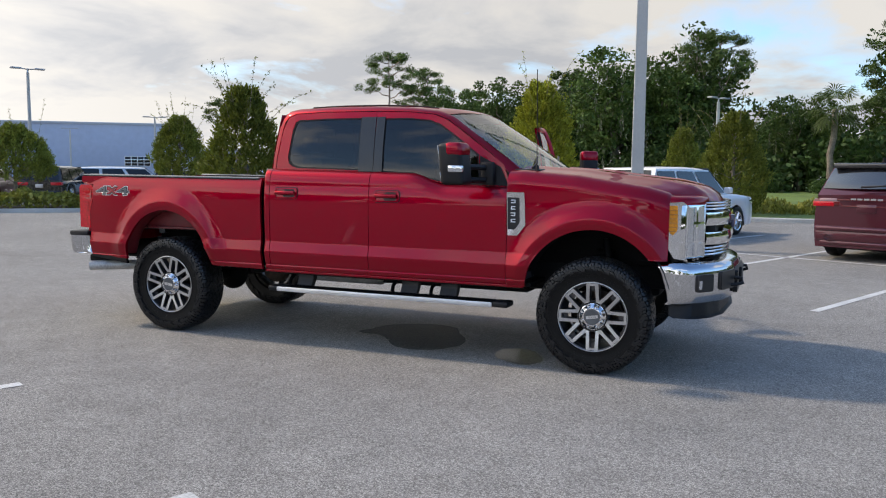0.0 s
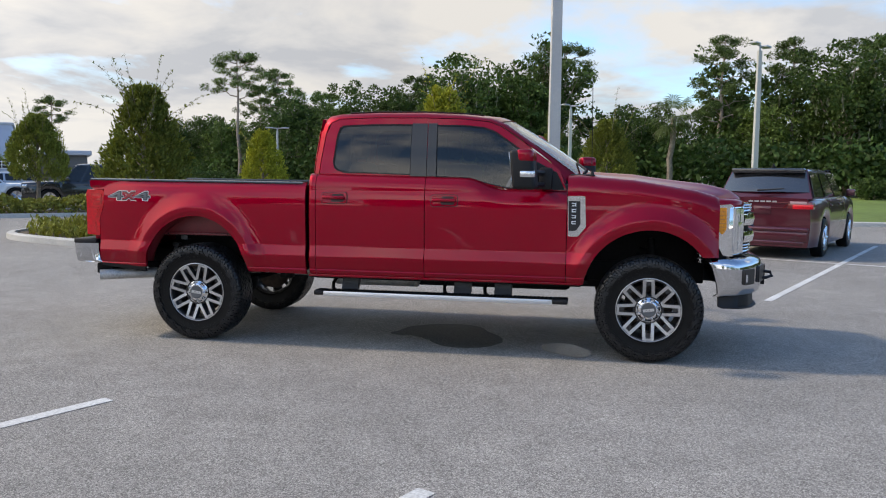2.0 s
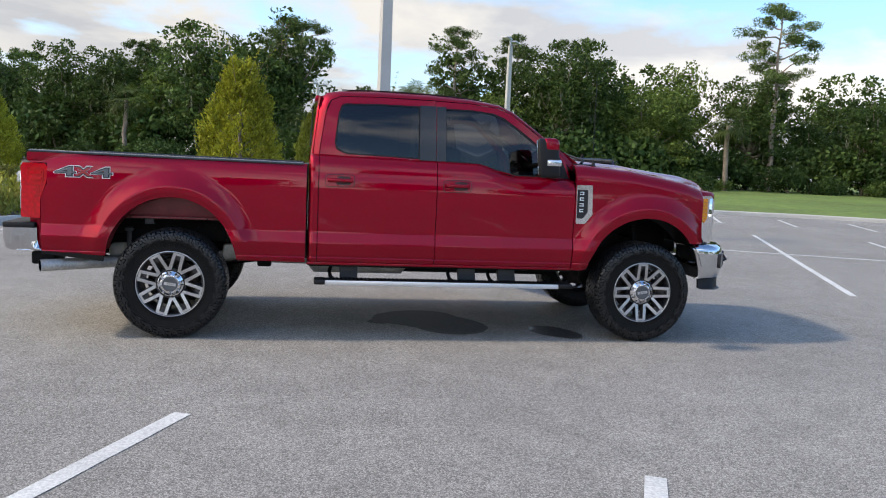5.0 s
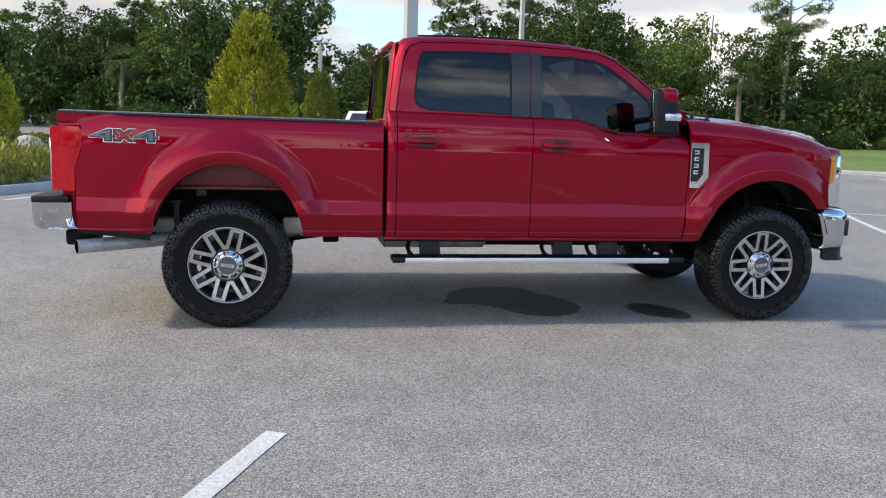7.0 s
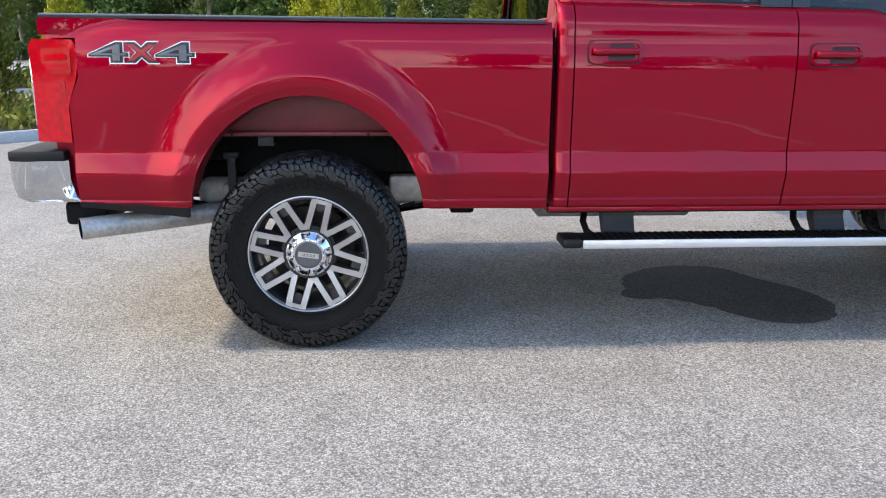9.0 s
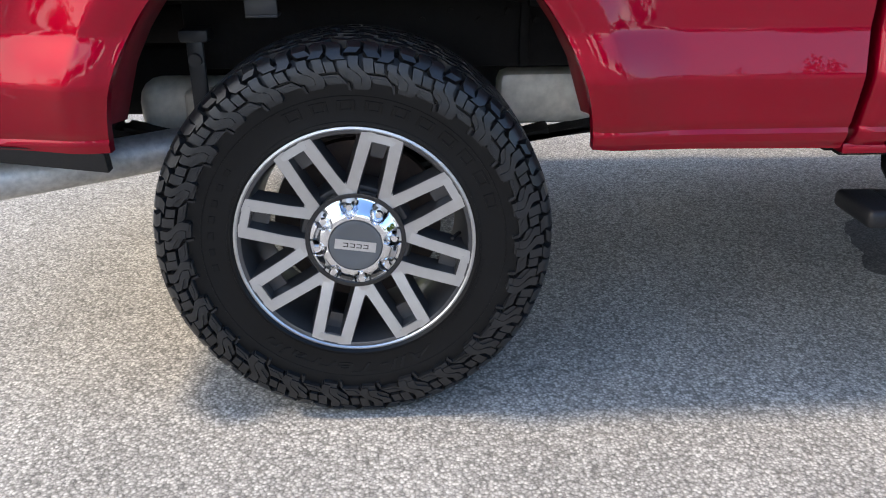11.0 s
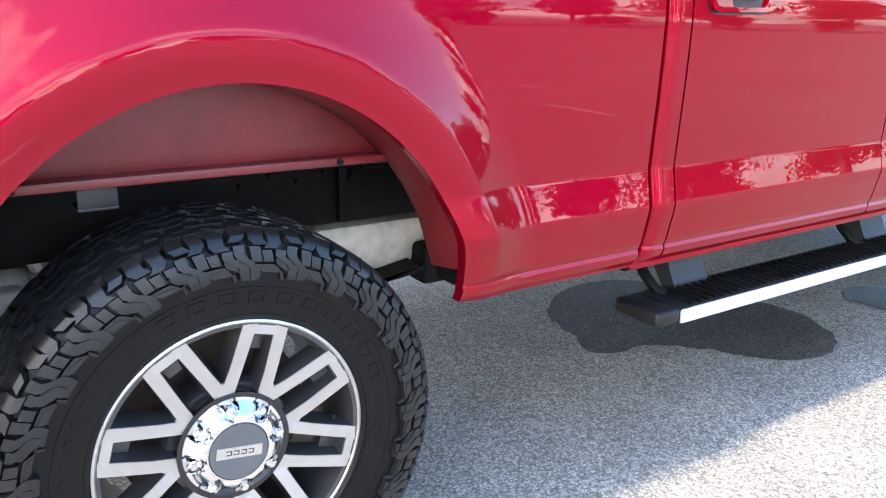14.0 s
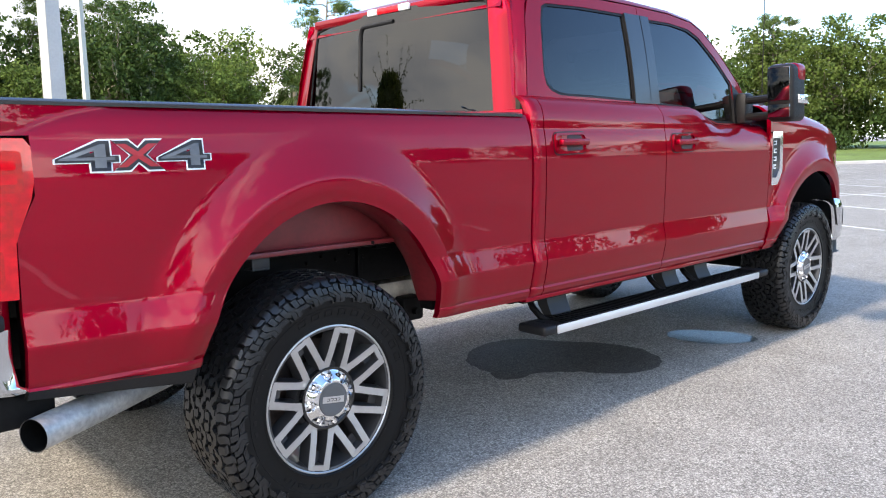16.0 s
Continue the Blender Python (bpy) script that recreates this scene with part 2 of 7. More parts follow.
# one rubber in two tones: sidewall darker, lugs paler with sky light painted in
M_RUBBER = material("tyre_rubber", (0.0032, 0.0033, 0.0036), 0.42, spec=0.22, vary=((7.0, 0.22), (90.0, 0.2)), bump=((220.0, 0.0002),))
M_TREAD_LIT = material("tread_rubber_lit", (0.0110, 0.0115, 0.0125), 0.36, spec=0.42, vary=((9.0, 0.25), (70.0, 0.2)), bump=((160.0, 0.0002),))
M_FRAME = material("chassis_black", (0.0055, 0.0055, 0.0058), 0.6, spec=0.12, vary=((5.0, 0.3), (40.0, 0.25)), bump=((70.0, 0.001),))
M_BRACKET = material("bracket_grey", (0.020, 0.021, 0.023), 0.5, vary=((8.0, 0.15),))
M_EXHAUST = material("exhaust_steel", (0.42, 0.41, 0.39), 0.5, metal=0.5, vary=((9.0, 0.25), (60.0, 0.2)), bump=((90.0, 0.0008),))
M_SHIELD = material("heat_shield", (0.60, 0.57, 0.50), 0.6, metal=0.2, vary=((6.0, 0.15), (40.0, 0.15)))
M_MACHINED = material("machined_alloy", (0.52, 0.52, 0.52), 0.34, metal=0.9, vary=((40.0, 0.04),))
M_GREYALLOY = material("dark_alloy", (0.055, 0.055, 0.058), 0.32, metal=0.5, coat=0.5, vary=((20.0, 0.1),))
M_CAP = material("cap_grey", (0.11, 0.115, 0.12), 0.4, metal=0.3)
M_RUST = material("brake_rust", (0.07, 0.05, 0.042), 0.7, metal=0.4, vary=((20.0, 0.3),))
M_REDLENS = material("red_lens", (0.60, 0.0005, 0.010), 0.12, coat=0.9, spec=0.2, vary=((40.0, 0.2),))
M_REDLENS2 = material("dark_red_lens", (0.14, 0.004, 0.006), 0.15, coat=1.0)
M_REDLENS3 = material("deep_red_lens", (0.50, 0.001, 0.004), 0.2, coat=0.6, vary=((60.0, 0.2),))
M_AMBER = material("amber_lens", (0.78, 0.27, 0.01), 0.2, coat=1.0, vary=((90.0, 0.2),))
M_CLEAR = material("clear_lens", (0.66, 0.68, 0.70), 0.12, metal=0.8, coat=1.0, vary=((24.0, 0.08),))
M_GLASS = glass_material("tinted_glass", (0.06, 0.066, 0.074), 1.52)
M_GLASS_REAR = glass_material("rear_privacy_glass", (0.012, 0.013, 0.015), 1.72)
M_GLASS_FRONT = glass_material("windshield_glass", (0.62, 0.70, 0.68), 1.55)
# mirror colour kept low to stand for a dark reflection
M_DARK_MIRROR = material("mirror_glass", (0.26, 0.27, 0.28), 0.01, metal=1.0)
M_SEAT = material("dark_cloth", (0.045, 0.043, 0.042), 0.8, vary=((12.0, 0.15),))
M_TRIMGREY = material("interior_grey", (0.12, 0.115, 0.11), 0.75, vary=((12.0, 0.1),))
M_WHITE = material("white_bar", (0.78, 0.79, 0.80), 0.4)
M_SILVERDECAL = material("silver_decal", (0.12, 0.13, 0.14), 0.4, metal=0.1, vary=((9.0, 0.35),))
M_BLACKDECAL = material("black_decal", (0.012, 0.012, 0.014), 0.4)
M_REDDECAL = material("red_decal", (0.36, 0.012, 0.018), 0.4)
M_BLUEGREY = material("wall_blue_grey", (0.44, 0.50, 0.62), 0.75, vary=((0.06, 0.08), (1.5, 0.05)))
M_PALEWALL = material("wall_pale", (0.42, 0.45, 0.50), 0.75, vary=((0.1, 0.06),))
M_DARKGLASS = material("dark_window", (0.010, 0.011, 0.013), 0.06, coat=0.2)
# rose tone that holds the pale reflection on a red lens
M_LENS_GLINT = material("red_lens_glint", (0.42, 0.25, 0.26), 0.2, coat=0.6)
M_SUVGLASS = material("tinted_window", (0.02, 0.021, 0.023), 0.02, coat=1.0, spec=0.9)
M_SUV = material("maroon_paint", (0.075, 0.003, 0.013), 0.35, metal=0.4, coat=1.0, vary=((0.9, 0.03),))
M_CARWHITE = material("white_paint", (0.74, 0.76, 0.78), 0.3, coat=1.0, vary=((1.2, 0.03),))
M_CARBLACK = material("black_paint", (0.012, 0.012, 0.014), 0.25, coat=1.0)
M_CARSILVER = material("silver_paint", (0.45, 0.46, 0.48), 0.3, metal=0.6, coat=1.0)
M_CARBLUE = material("navy_paint", (0.012, 0.02, 0.08), 0.3, coat=1.0)
M_SAWGREY = material("galvanised", (0.42, 0.43, 0.44), 0.5, metal=0.5, vary=((3.0, 0.08),))


# ---- mesh helpers ----
def finish(me, sharp=35.0):
    for p in me.polygons:
        p.use_smooth = True
    me.set_sharp_from_angle(angle=radians(sharp))


def part(name, bm, mat_, parent=None, label="", sharp=35.0, flat=False):
    me = bpy.data.meshes.new(name)
    bm.to_mesh(me)
    bm.free()
    me.materials.append(mat_)
    if not flat:
        finish(me, sharp)
    ob = new(name, me)
    ob.parent = parent
    if label:
        ob["label"] = label
    return ob


def grid_object(name, V, F, mat_, parent=None, label="", smooth=False):
    me = bpy.data.meshes.new(name)
    V = np.asarray(V, dtype=np.float32).reshape(-1, 3)
    F = np.asarray(F, dtype=np.int32)
    n = F.shape[1]
    me.vertices.add(len(V))
    me.vertices.foreach_set("co", V.ravel())
    me.loops.add(F.size)
    me.loops.foreach_set("vertex_index", F.ravel())
    me.polygons.add(len(F))
    me.polygons.foreach_set("loop_start", np.arange(0, F.size, n, dtype=np.int32))
    me.update(calc_edges=True)
    me.validate()
    me.materials.append(mat_)
    if smooth:
        finish(me)
    ob = new(name, me)
    ob.parent = parent
    if label:
        ob["label"] = label
    return ob


def thing(name, label, category, group="", kind="", m=None):
    ob = new(name)
    ob.empty_display_size = 0.2
    if m is not None:
        ob.matrix_basis = m
    return tagged(ob, label, category, group, kind)


def box(bm, x0, x1, y0, y1, z0, z1, bevel=0.0, seg=2):
    r = bmesh.ops.create_cube(bm, size=1.0)
    vs = r["verts"]
    for v in vs:
        v.co = Vector((x0 if v.co.x < 0 else x1, y0 if v.co.y < 0 else y1, z0 if v.co.z < 0 else z1))
    if bevel:
        es = list({e for v in vs for e in v.link_edges})
        bmesh.ops.bevel(bm, geom=es, offset=bevel, segments=seg, profile=0.5, affect="EDGES")
    return bm


def boxed(*a, **k):
    return box(bmesh.new(), *a, **k)


def tube(bm, pts, radii, n=12, caps=True):
    """A round tube along points."""
    pts = [Vector(p) for p in pts]
    if isinstance(radii, (int, float)):
        radii = [radii] * len(pts)
    rings = []
    ref = Vector((0, 0, 1))
    for i, p in enumerate(pts):
        d = (pts[min(i + 1, len(pts) - 1)] - pts[max(i - 1, 0)]).normalized()
        if abs(d.dot(ref)) > 0.95:
            ref = Vector((1, 0, 0)) if abs(d.x) < 0.9 else Vector((0, 1, 0))
        a = d.cross(ref).normalized()
        b = d.cross(a).normalized()
        rings.append([bm.verts.new(p + radii[i] * (math.cos(t) * a + math.sin(t) * b)) for t in [2 * math.pi * k / n for k in range(n)]])
    for r0, r1 in zip(rings, rings[1:]):
        for k in range(n):
            bm.faces.new((r0[k], r0[(k + 1) % n], r1[(k + 1) % n], r1[k]))
    if caps:
        bm.faces.new(rings[0])
        bm.faces.new(rings[-1][::-1])
    return bm


def lathe(bm, prof, n=48, closed=False):
    """Turns a profile of (radius, y) about the y axis."""
    rings = []
    for r, y in prof:
        rings.append([bm.verts.new((r * math.cos(2 * math.pi * k / n), y, r * math.sin(2 * math.pi * k / n))) for k in range(n)] if r > 1e-6 else [bm.verts.new((0, y, 0))])
    pairs = list(zip(rings, rings[1:])) + ([(rings[-1], rings[0])] if closed else [])
    for a, b in pairs:
        for k in range(n):
            j = (k + 1) % n
            if len(a) == 1 and len(b) == 1:
                continue
            if len(a) == 1:
                bm.faces.new((a[0], b[j], b[k]))
            elif len(b) == 1:
                bm.faces.new((a[k], a[j], b[0]))
            else:
                bm.faces.new((a[k], a[j], b[j], b[k]))
    return bm


def prism(bm, poly, to3, depth, bevel=0.0):
    """A flat outline of (a, b), placed by to3(a, b, d), from d = 0 to depth."""
    lo = [bm.verts.new(to3(a, b, 0.0)) for a, b in poly]
    hi = [bm.verts.new(to3(a, b, depth)) for a, b in poly]
    n = len(poly)
    faces = [bm.faces.new(lo), bm.faces.new(hi[::-1])]
    for i in range(n):
        faces.append(bm.faces.new((lo[i], hi[i], hi[(i + 1) % n], lo[(i + 1) % n])))
    if bevel:
        es = list({e for f in faces[:2] for e in f.edges})
        bmesh.ops.bevel(bm, geom=es, offset=bevel, segments=2, profile=0.5, affect="EDGES")
    return bm


def rounded(poly, r, n=4):
    """Rounds the corners of an outline."""
    out = []
    m = len(poly)
    for i in range(m):
        p, a, b = Vector(poly[i]), Vector(poly[i - 1]), Vector(poly[(i + 1) % m])
        rr = min(r, (a - p).length * 0.45, (b - p).length * 0.45)
        s, e = p + (a - p).normalized() * rr, p + (b - p).normalized() * rr
        for k in range(n + 1):
            t = k / n
            out.append(tuple((1 - t) ** 2 * s + 2 * t * (1 - t) * p + t * t * e))
    return out


def lerp_table(table, x):
    if x <= table[0][0]:
        return table[0][1]
    for (x0, y0), (x1, y1) in zip(table, table[1:]):
        if x <= x1:
            return y0 + (y1 - y0) * (x - x0) / (x1 - x0)
    return table[-1][1]


def smooth01(t):
    t = max(0.0, min(1.0, t))
    return t * t * (3 - 2 * t)

# ---- setting: lot, islands, grass ----
ROW, STALL = Vector((0.9135, -0.4067, 0)), Vector((0.4067, 0.9135, 0))
ORIGIN = Vector((8.05, 8.0, 0))


def lot(u, v, z=0.0):
    p = ORIGIN + ROW * u + STALL * v
    return (p.x, p.y, z)


def flat_shape(name, pts, mat_, z, label="", kind="structure", category=""):
    bm = bmesh.new()
    bm.faces.new([bm.verts.new((p[0], p[1], z)) for p in pts])
    bmesh.ops.triangulate(bm, faces=bm.faces[:])
    ob = part(name, bm, mat_, flat=True)
    return tagged(ob, label, category or name, kind=kind)


bm = bmesh.new()
bmesh.ops.create_grid(bm, x_segments=40, y_segments=40, size=900)
ground = tagged(part("ground", bm, M_ASPHALT, flat=True), "pale worn grey asphalt of a car park", "ground", kind="structure")


def strip(name, a, b, width, label):
    a, b = Vector(a), Vector(b)
    d = (b - a).normalized()
    n = Vector((-d.y, d.x, 0)) * width / 2
    bm = bmesh.new()
    k = max(2, int((b - a).length / 0.25))
    rows = []
    for i in range(k + 1):
        p = a + (b - a) * i / k
        j = 0.004
        rows.append([bm.verts.new(p + n * (1 + random.uniform(-j, j) * 10) + Vector((0, 0, 0.004))), bm.verts.new(p - n * (1 + random.uniform(-j, j) * 10) + Vector((0, 0, 0.004)))])
    for r0, r1 in zip(rows, rows[1:]):
        bm.faces.new((r0[0], r0[1], r1[1], r1[0]))
    return tagged(part(name, bm, M_LINE, flat=True), label, "marking", "white parking lines", "structure")


for i in range(-4, 9):
    strip("parking_line", lot(2.74 * i, -5.6), lot(2.74 * i, 5.0), 0.10, "white painted stall line on grey asphalt")
strip("parking_line", lot(-11, 0), lot(22, 0), 0.10, "white painted centre line between two stall rows")
for i in range(-3, 7):
    strip("parking_line", lot(2.68 * i + 0.13, -13.12), lot(2.68 * i + 0.13, -18.3), 0.11, "white painted stall line with worn edges")
for i in range(0, 10):
    strip("parking_line", lot(2.28 * i + 0.04, 9.8), lot(2.28 * i + 0.04, 13.6), 0.10, "white painted stall line near the grass verge")


def blob(cx, cy, rx, ry, turn, wob, seed, n=64):
    rnd = random.Random(seed)
    ph = [rnd.uniform(0, 6.28) for _ in range(5)]
    out = []
    for k in range(n):
        t = 2 * math.pi * k / n
        r = 1 + wob * (math.sin(2 * t + ph[0]) * 0.5 + math.sin(3 * t + ph[1]) * 0.35 + math.sin(5 * t + ph[2]) * 0.2 + math.sin(9 * t + ph[3]) * 0.1)
        x, y = rx * r * math.cos(t), ry * r * math.sin(t)
        out.append((cx + x * math.cos(turn) - y * math.sin(turn), cy + x * math.sin(turn) + y * math.cos(turn)))
    return out


def fine_outline(poly, n):
    """The outline again, at n even steps."""
    pts = [Vector(p) for p in poly] + [Vector(poly[0])]
    L = [0.0]
    for a, b in zip(pts, pts[1:]):
        L.append(L[-1] + (b - a).length)
    out, k = [], 0
    for i in range(n):
        d = L[-1] * i / n
        while L[k + 1] < d:
            k += 1
        out.append(tuple(pts[k].lerp(pts[k + 1], (d - L[k]) / max(1e-9, L[k + 1] - L[k]))))
    return out


WET = rounded([(1.75, 0.08), (1.88, 0.24), (2.16, 0.37), (2.45, 0.31), (2.58, 0.06), (2.76, -0.22), (2.79, -0.48), (2.66, -0.72), (2.42, -0.79), (2.22, -0.70), (2.08, -0.48), (1.94, -0.33), (1.72, -0.33), (1.65, -0.24), (1.72, -0.13)], 0.10, 4)
WET = [(x + 0.016 * noise.noise((x * 11, y * 11, 0)) + 0.008 * noise.noise((x * 37, y * 37, 3)), y + 0.016 * noise.noise((x * 11, y * 11, 7)) + 0.008 * noise.noise((x * 37, y * 37, 9))) for x, y in fine_outline(WET, 260)]
flat_shape("wet_patch", WET, M_WET, 0.004, "dark wet stain on the asphalt under the truck", category="stain")
flat_shape("wet_patch", blob(3.38, -0.63, 0.28, 0.20, -1.05, 0.10, 4), M_PUDDLE, 0.004, "small dark wet stain on the asphalt", category="stain")


def kerbed_island(name, outline, label, fill, fill_label):
    """A raised bed with a concrete kerb, 0.15 m high and wide."""
    n = len(outline)
    c = Vector((sum(p[0] for p in outline) / n, sum(p[1] for p in outline) / n))
    inner = [Vector(p) + (c - Vector(p)).normalized() * 0.16 for p in outline]
    bm = bmesh.new()
    ring = []
    for p, q in zip(outline, inner):
        p = Vector(p)
        d = (q - p).normalized() * 0.03
        ring.append([bm.verts.new((*p, -0.02)), bm.verts.new((*p, 0.12)), bm.verts.new((*(p + d), 0.15)), bm.verts.new((*q, 0.15)), bm.verts.new((*q, 0.02))])
    for i in range(n):
        a, b = ring[i], ring[(i + 1) % n]
        for k in range(4):
            bm.faces.new((a[k], b[k], b[k + 1], a[k + 1]))
    tagged(part("kerb", bm, M_CONCRETE), label, "kerb", kind="structure")
    bm = bmesh.new()
    bm.faces.new([bm.verts.new((*q, 0.11)) for q in inner])
    bmesh.ops.triangulate(bm, faces=bm.faces[:])
    tagged(part(name, bm, fill, flat=True), fill_label, "bed", kind="structure")


def uv_outline(u0, u1, v0, v1, r=1.2):
    return rounded([lot(u0, v0)[:2], lot(u1, v0)[:2], lot(u1, v1)[:2], lot(u0, v1)[:2]], r, 6)


ISLAND_A = uv_outline(-17.4, -11.6, -7.1, 4.3, 2.2)
kerbed_island("planting_bed", ISLAND_A, "pale concrete kerb round a planting bed", M_SOIL, "brown mulch bed with low shrubs")
ISLAND_B = blob(-0.75, 14.5, 1.5, 1.5, 0, 0.02, 1, 32)
kerbed_island("planting_bed", ISLAND_B, "pale concrete kerb round a small tree bed", M_SOIL, "brown mulch in a small tree bed")
HEDGE_DIR, HEDGE_N = Vector((0.75, 0.66)).normalized(), Vector((-0.66, 0.75)).normalized()
HEDGE_O = Vector((-16.5, 14.3))


def hp(a, b):
    p = HEDGE_O + HEDGE_DIR * a + HEDGE_N * b
    return (p.x, p.y)


ISLAND_C = rounded([hp(-24, 0), hp(13, 0), hp(13, 3.6), hp(-24, 3.6)], 1.0, 5)
kerbed_island("planting_bed", ISLAND_C, "long pale concrete kerb of a hedge strip", M_SOIL, "mulch strip below a clipped hedge")

# grass verge with its kerb, from the tree bed round to the right
VERGE = [(-8.0, 30.5), (-3.0, 22.8), (2.0, 20.4), (8.0, 20.5), (13.0, 20.9), (17.0, 20.9), (20.0, 20.2), (24.0, 18.2), (33.0, 14.2), (46.0, 8.5), (62.0, 1.3), (90.0, -11.2)]
bm = bmesh.new()
rows = []
for x, y in VERGE:
    out = Vector((0.15 if x < 2 else 0.2, 1.0)).normalized()
    p = Vector((x, y))
    rows.append([bm.verts.new((*(p - out * 0.0), -0.02)), bm.verts.new((*p, 0.12)), bm.verts.new((*(p + out * 0.03), 0.15)), bm.verts.new((*(p + out * 0.17), 0.15)), bm.verts.new((*(p + out * 0.18), 0.05))])
for a, b in zip(rows, rows[1:]):
    for k in range(4):
        bm.faces.new((a[k], b[k], b[k + 1], a[k + 1]))
tagged(part("kerb", bm, M_CONCRETE), "long pale concrete kerb along the grass verge", "kerb", kind="structure")
bm = bmesh.new()
rows = []
for x, y in VERGE:
    rows.append([bm.verts.new((x + 0.03, y + 0.17, 0.12)), bm.verts.new((x * 1.12 + 2.0, y + 12, 0.2)), bm.verts.new((x * 1.3 + 4, y + 27, 0.35)), bm.verts.new((x * 2.2 + 8, y + 130, 0.5))])
for a, b in zip(rows, rows[1:]):
    for k in range(3):
        bm.faces.new((a[k], b[k], b[k + 1], a[k + 1]))
tagged(part("grass_verge", bm, M_GRASS, flat=True), "mown green grass verge in front of the woods", "lawn", kind="structure")


# ---- plants ----
def leaves(centres, size, rng, flat=0.0, ratio=0.55, up=None):
    """One quad for each centre, turned at random; up pulls its long side along a way of its own."""
    n = len(centres)
    a = rng.normal(size=(n, 3))
    if up is not None:
        a = a * 0.45 + up
    a /= np.linalg.norm(a, axis=1)[:, None] + 1e-9
    b = rng.normal(size=(n, 3))
    if flat:
        b[:, 2] *= 1 - flat
    b = np.cross(a, b)
    b /= np.linalg.norm(b, axis=1)[:, None] + 1e-9
    s = size * rng.uniform(0.6, 1.35, size=(n, 1))
    a, b = a * s / 2, b * s * ratio / 2
    c = np.asarray(centres)
    V = np.stack([c - a, c + b - a * 0.1, c + a, c - b - a * 0.1], axis=1).reshape(-1, 3)
    F = np.arange(4 * n).reshape(-1, 4)
    return V, F


def limb(bm, p, q, r0, r1, rnd, n=5, sag=0.08, sides=7):
    p, q = Vector(p), Vector(q)
    L = (q - p).length
    pts, rad = [], []
    for i in range(n + 1):
        t = i / n
        w = Vector((rnd.uniform(-1, 1), rnd.uniform(-1, 1), rnd.uniform(-1, 1))) * L * sag * math.sin(math.pi * t)
        pts.append(p.lerp(q, t) + w)
        rad.append(r0 + (r1 - r0) * t)
    tube(bm, pts, rad, sides, caps=False)
    return pts


def clump(rng, c, r, n):
    d = rng.normal(size=(n, 3))
    d /= np.linalg.norm(d, axis=1)[:, None]
    k = rng.uniform(0.25, 1.0, size=(n, 1)) ** 0.6
    return np.asarray(c) + d * k * np.asarray(r)


def broadleaf(name, seed, height, spread, mat_, label, moss=0.0, density=1.0, low=0.25, parent_m=None):
    rnd, rng = random.Random(seed), np.random.default_rng(seed)
    tree = thing(name, label, "tree", "trees of the wood", m=parent_m)
    bm = bmesh.new()
    fork = height * 0.42
    limb(bm, (0, 0, -0.1), (rnd.uniform(-0.5, 0.5), rnd.uniform(-0.5, 0.5), fork), height * 0.026, height * 0.017, rnd, 6, 0.03, 9)
    cents = []
    k = 15
    for i in range(k):
        t = 2 * math.pi * (i * 0.618 + rnd.uniform(-0.05, 0.05))
        z = height * (low + (0.95 - low) * ((i + 0.5) / k) ** 0.8)
        rel = (z / height - low) / (1 - low)
        rad = spread * math.sqrt(max(0.05, 1 - (1.25 * rel - 0.42) ** 2)) * rnd.uniform(0.45, 1.0)
        tip = Vector((math.cos(t) * rad, math.sin(t) * rad, z))
        base = Vector((0, 0, min(fork * rnd.uniform(0.6, 1.0), z * 0.8)))
        pts = limb(bm, base, tip, height * 0.011, height * 0.002, rnd, 5, 0.09, 6)
        cents.append((tip, rnd.uniform(0.13, 0.21) * height))
        cents.append((pts[3] + Vector((rnd.uniform(-1, 1), rnd.uniform(-1, 1), rnd.uniform(0, 1))) * 0.06 * height, rnd.uniform(0.09, 0.15) * height))
    part("trunk", bm, M_BARK, tree)
    P = []
    for c, r in cents:
        P.append(clump(rng, c, (r, r, r * 0.7), int(330 * density)))
        for _ in range(3):
            o = c + Vector((rnd.uniform(-1, 1), rnd.uniform(-1, 1), rnd.uniform(-0.5, 0.8))) * r * 1.05
            P.append(clump(rng, o, (r * 0.45, r * 0.45, r * 0.3), int(110 * density)))
    V, F = leaves(np.concatenate(P), (0.018 * height + 0.07) * (1.22 if density > 0.4 else 1.6), rng, 0.3)
    grid_object("crown", V, F, mat_, tree)
    if moss:
        Q = []
        for c, r in cents:
            for _ in range(int(3 * moss)):
                x, y = c.x + rnd.uniform(-r, r), c.y + rnd.uniform(-r, r)
                top = c.z - r * 0.2
                m = 14
                Q.append(np.stack([x + rng.normal(size=m) * 0.06, y + rng.normal(size=m) * 0.06, top - rng.uniform(0, 1.6, size=m)], axis=1))
        Q = np.concatenate(Q)
        V, F = leaves(Q, 0.38, rng, 0.0, 0.22, np.tile(np.array([[0, 0, -1.6]]), (len(Q), 1)))
        grid_object("hanging_moss", V, F, M_MOSS, tree, "grey moss hanging from the limbs")
    return tree


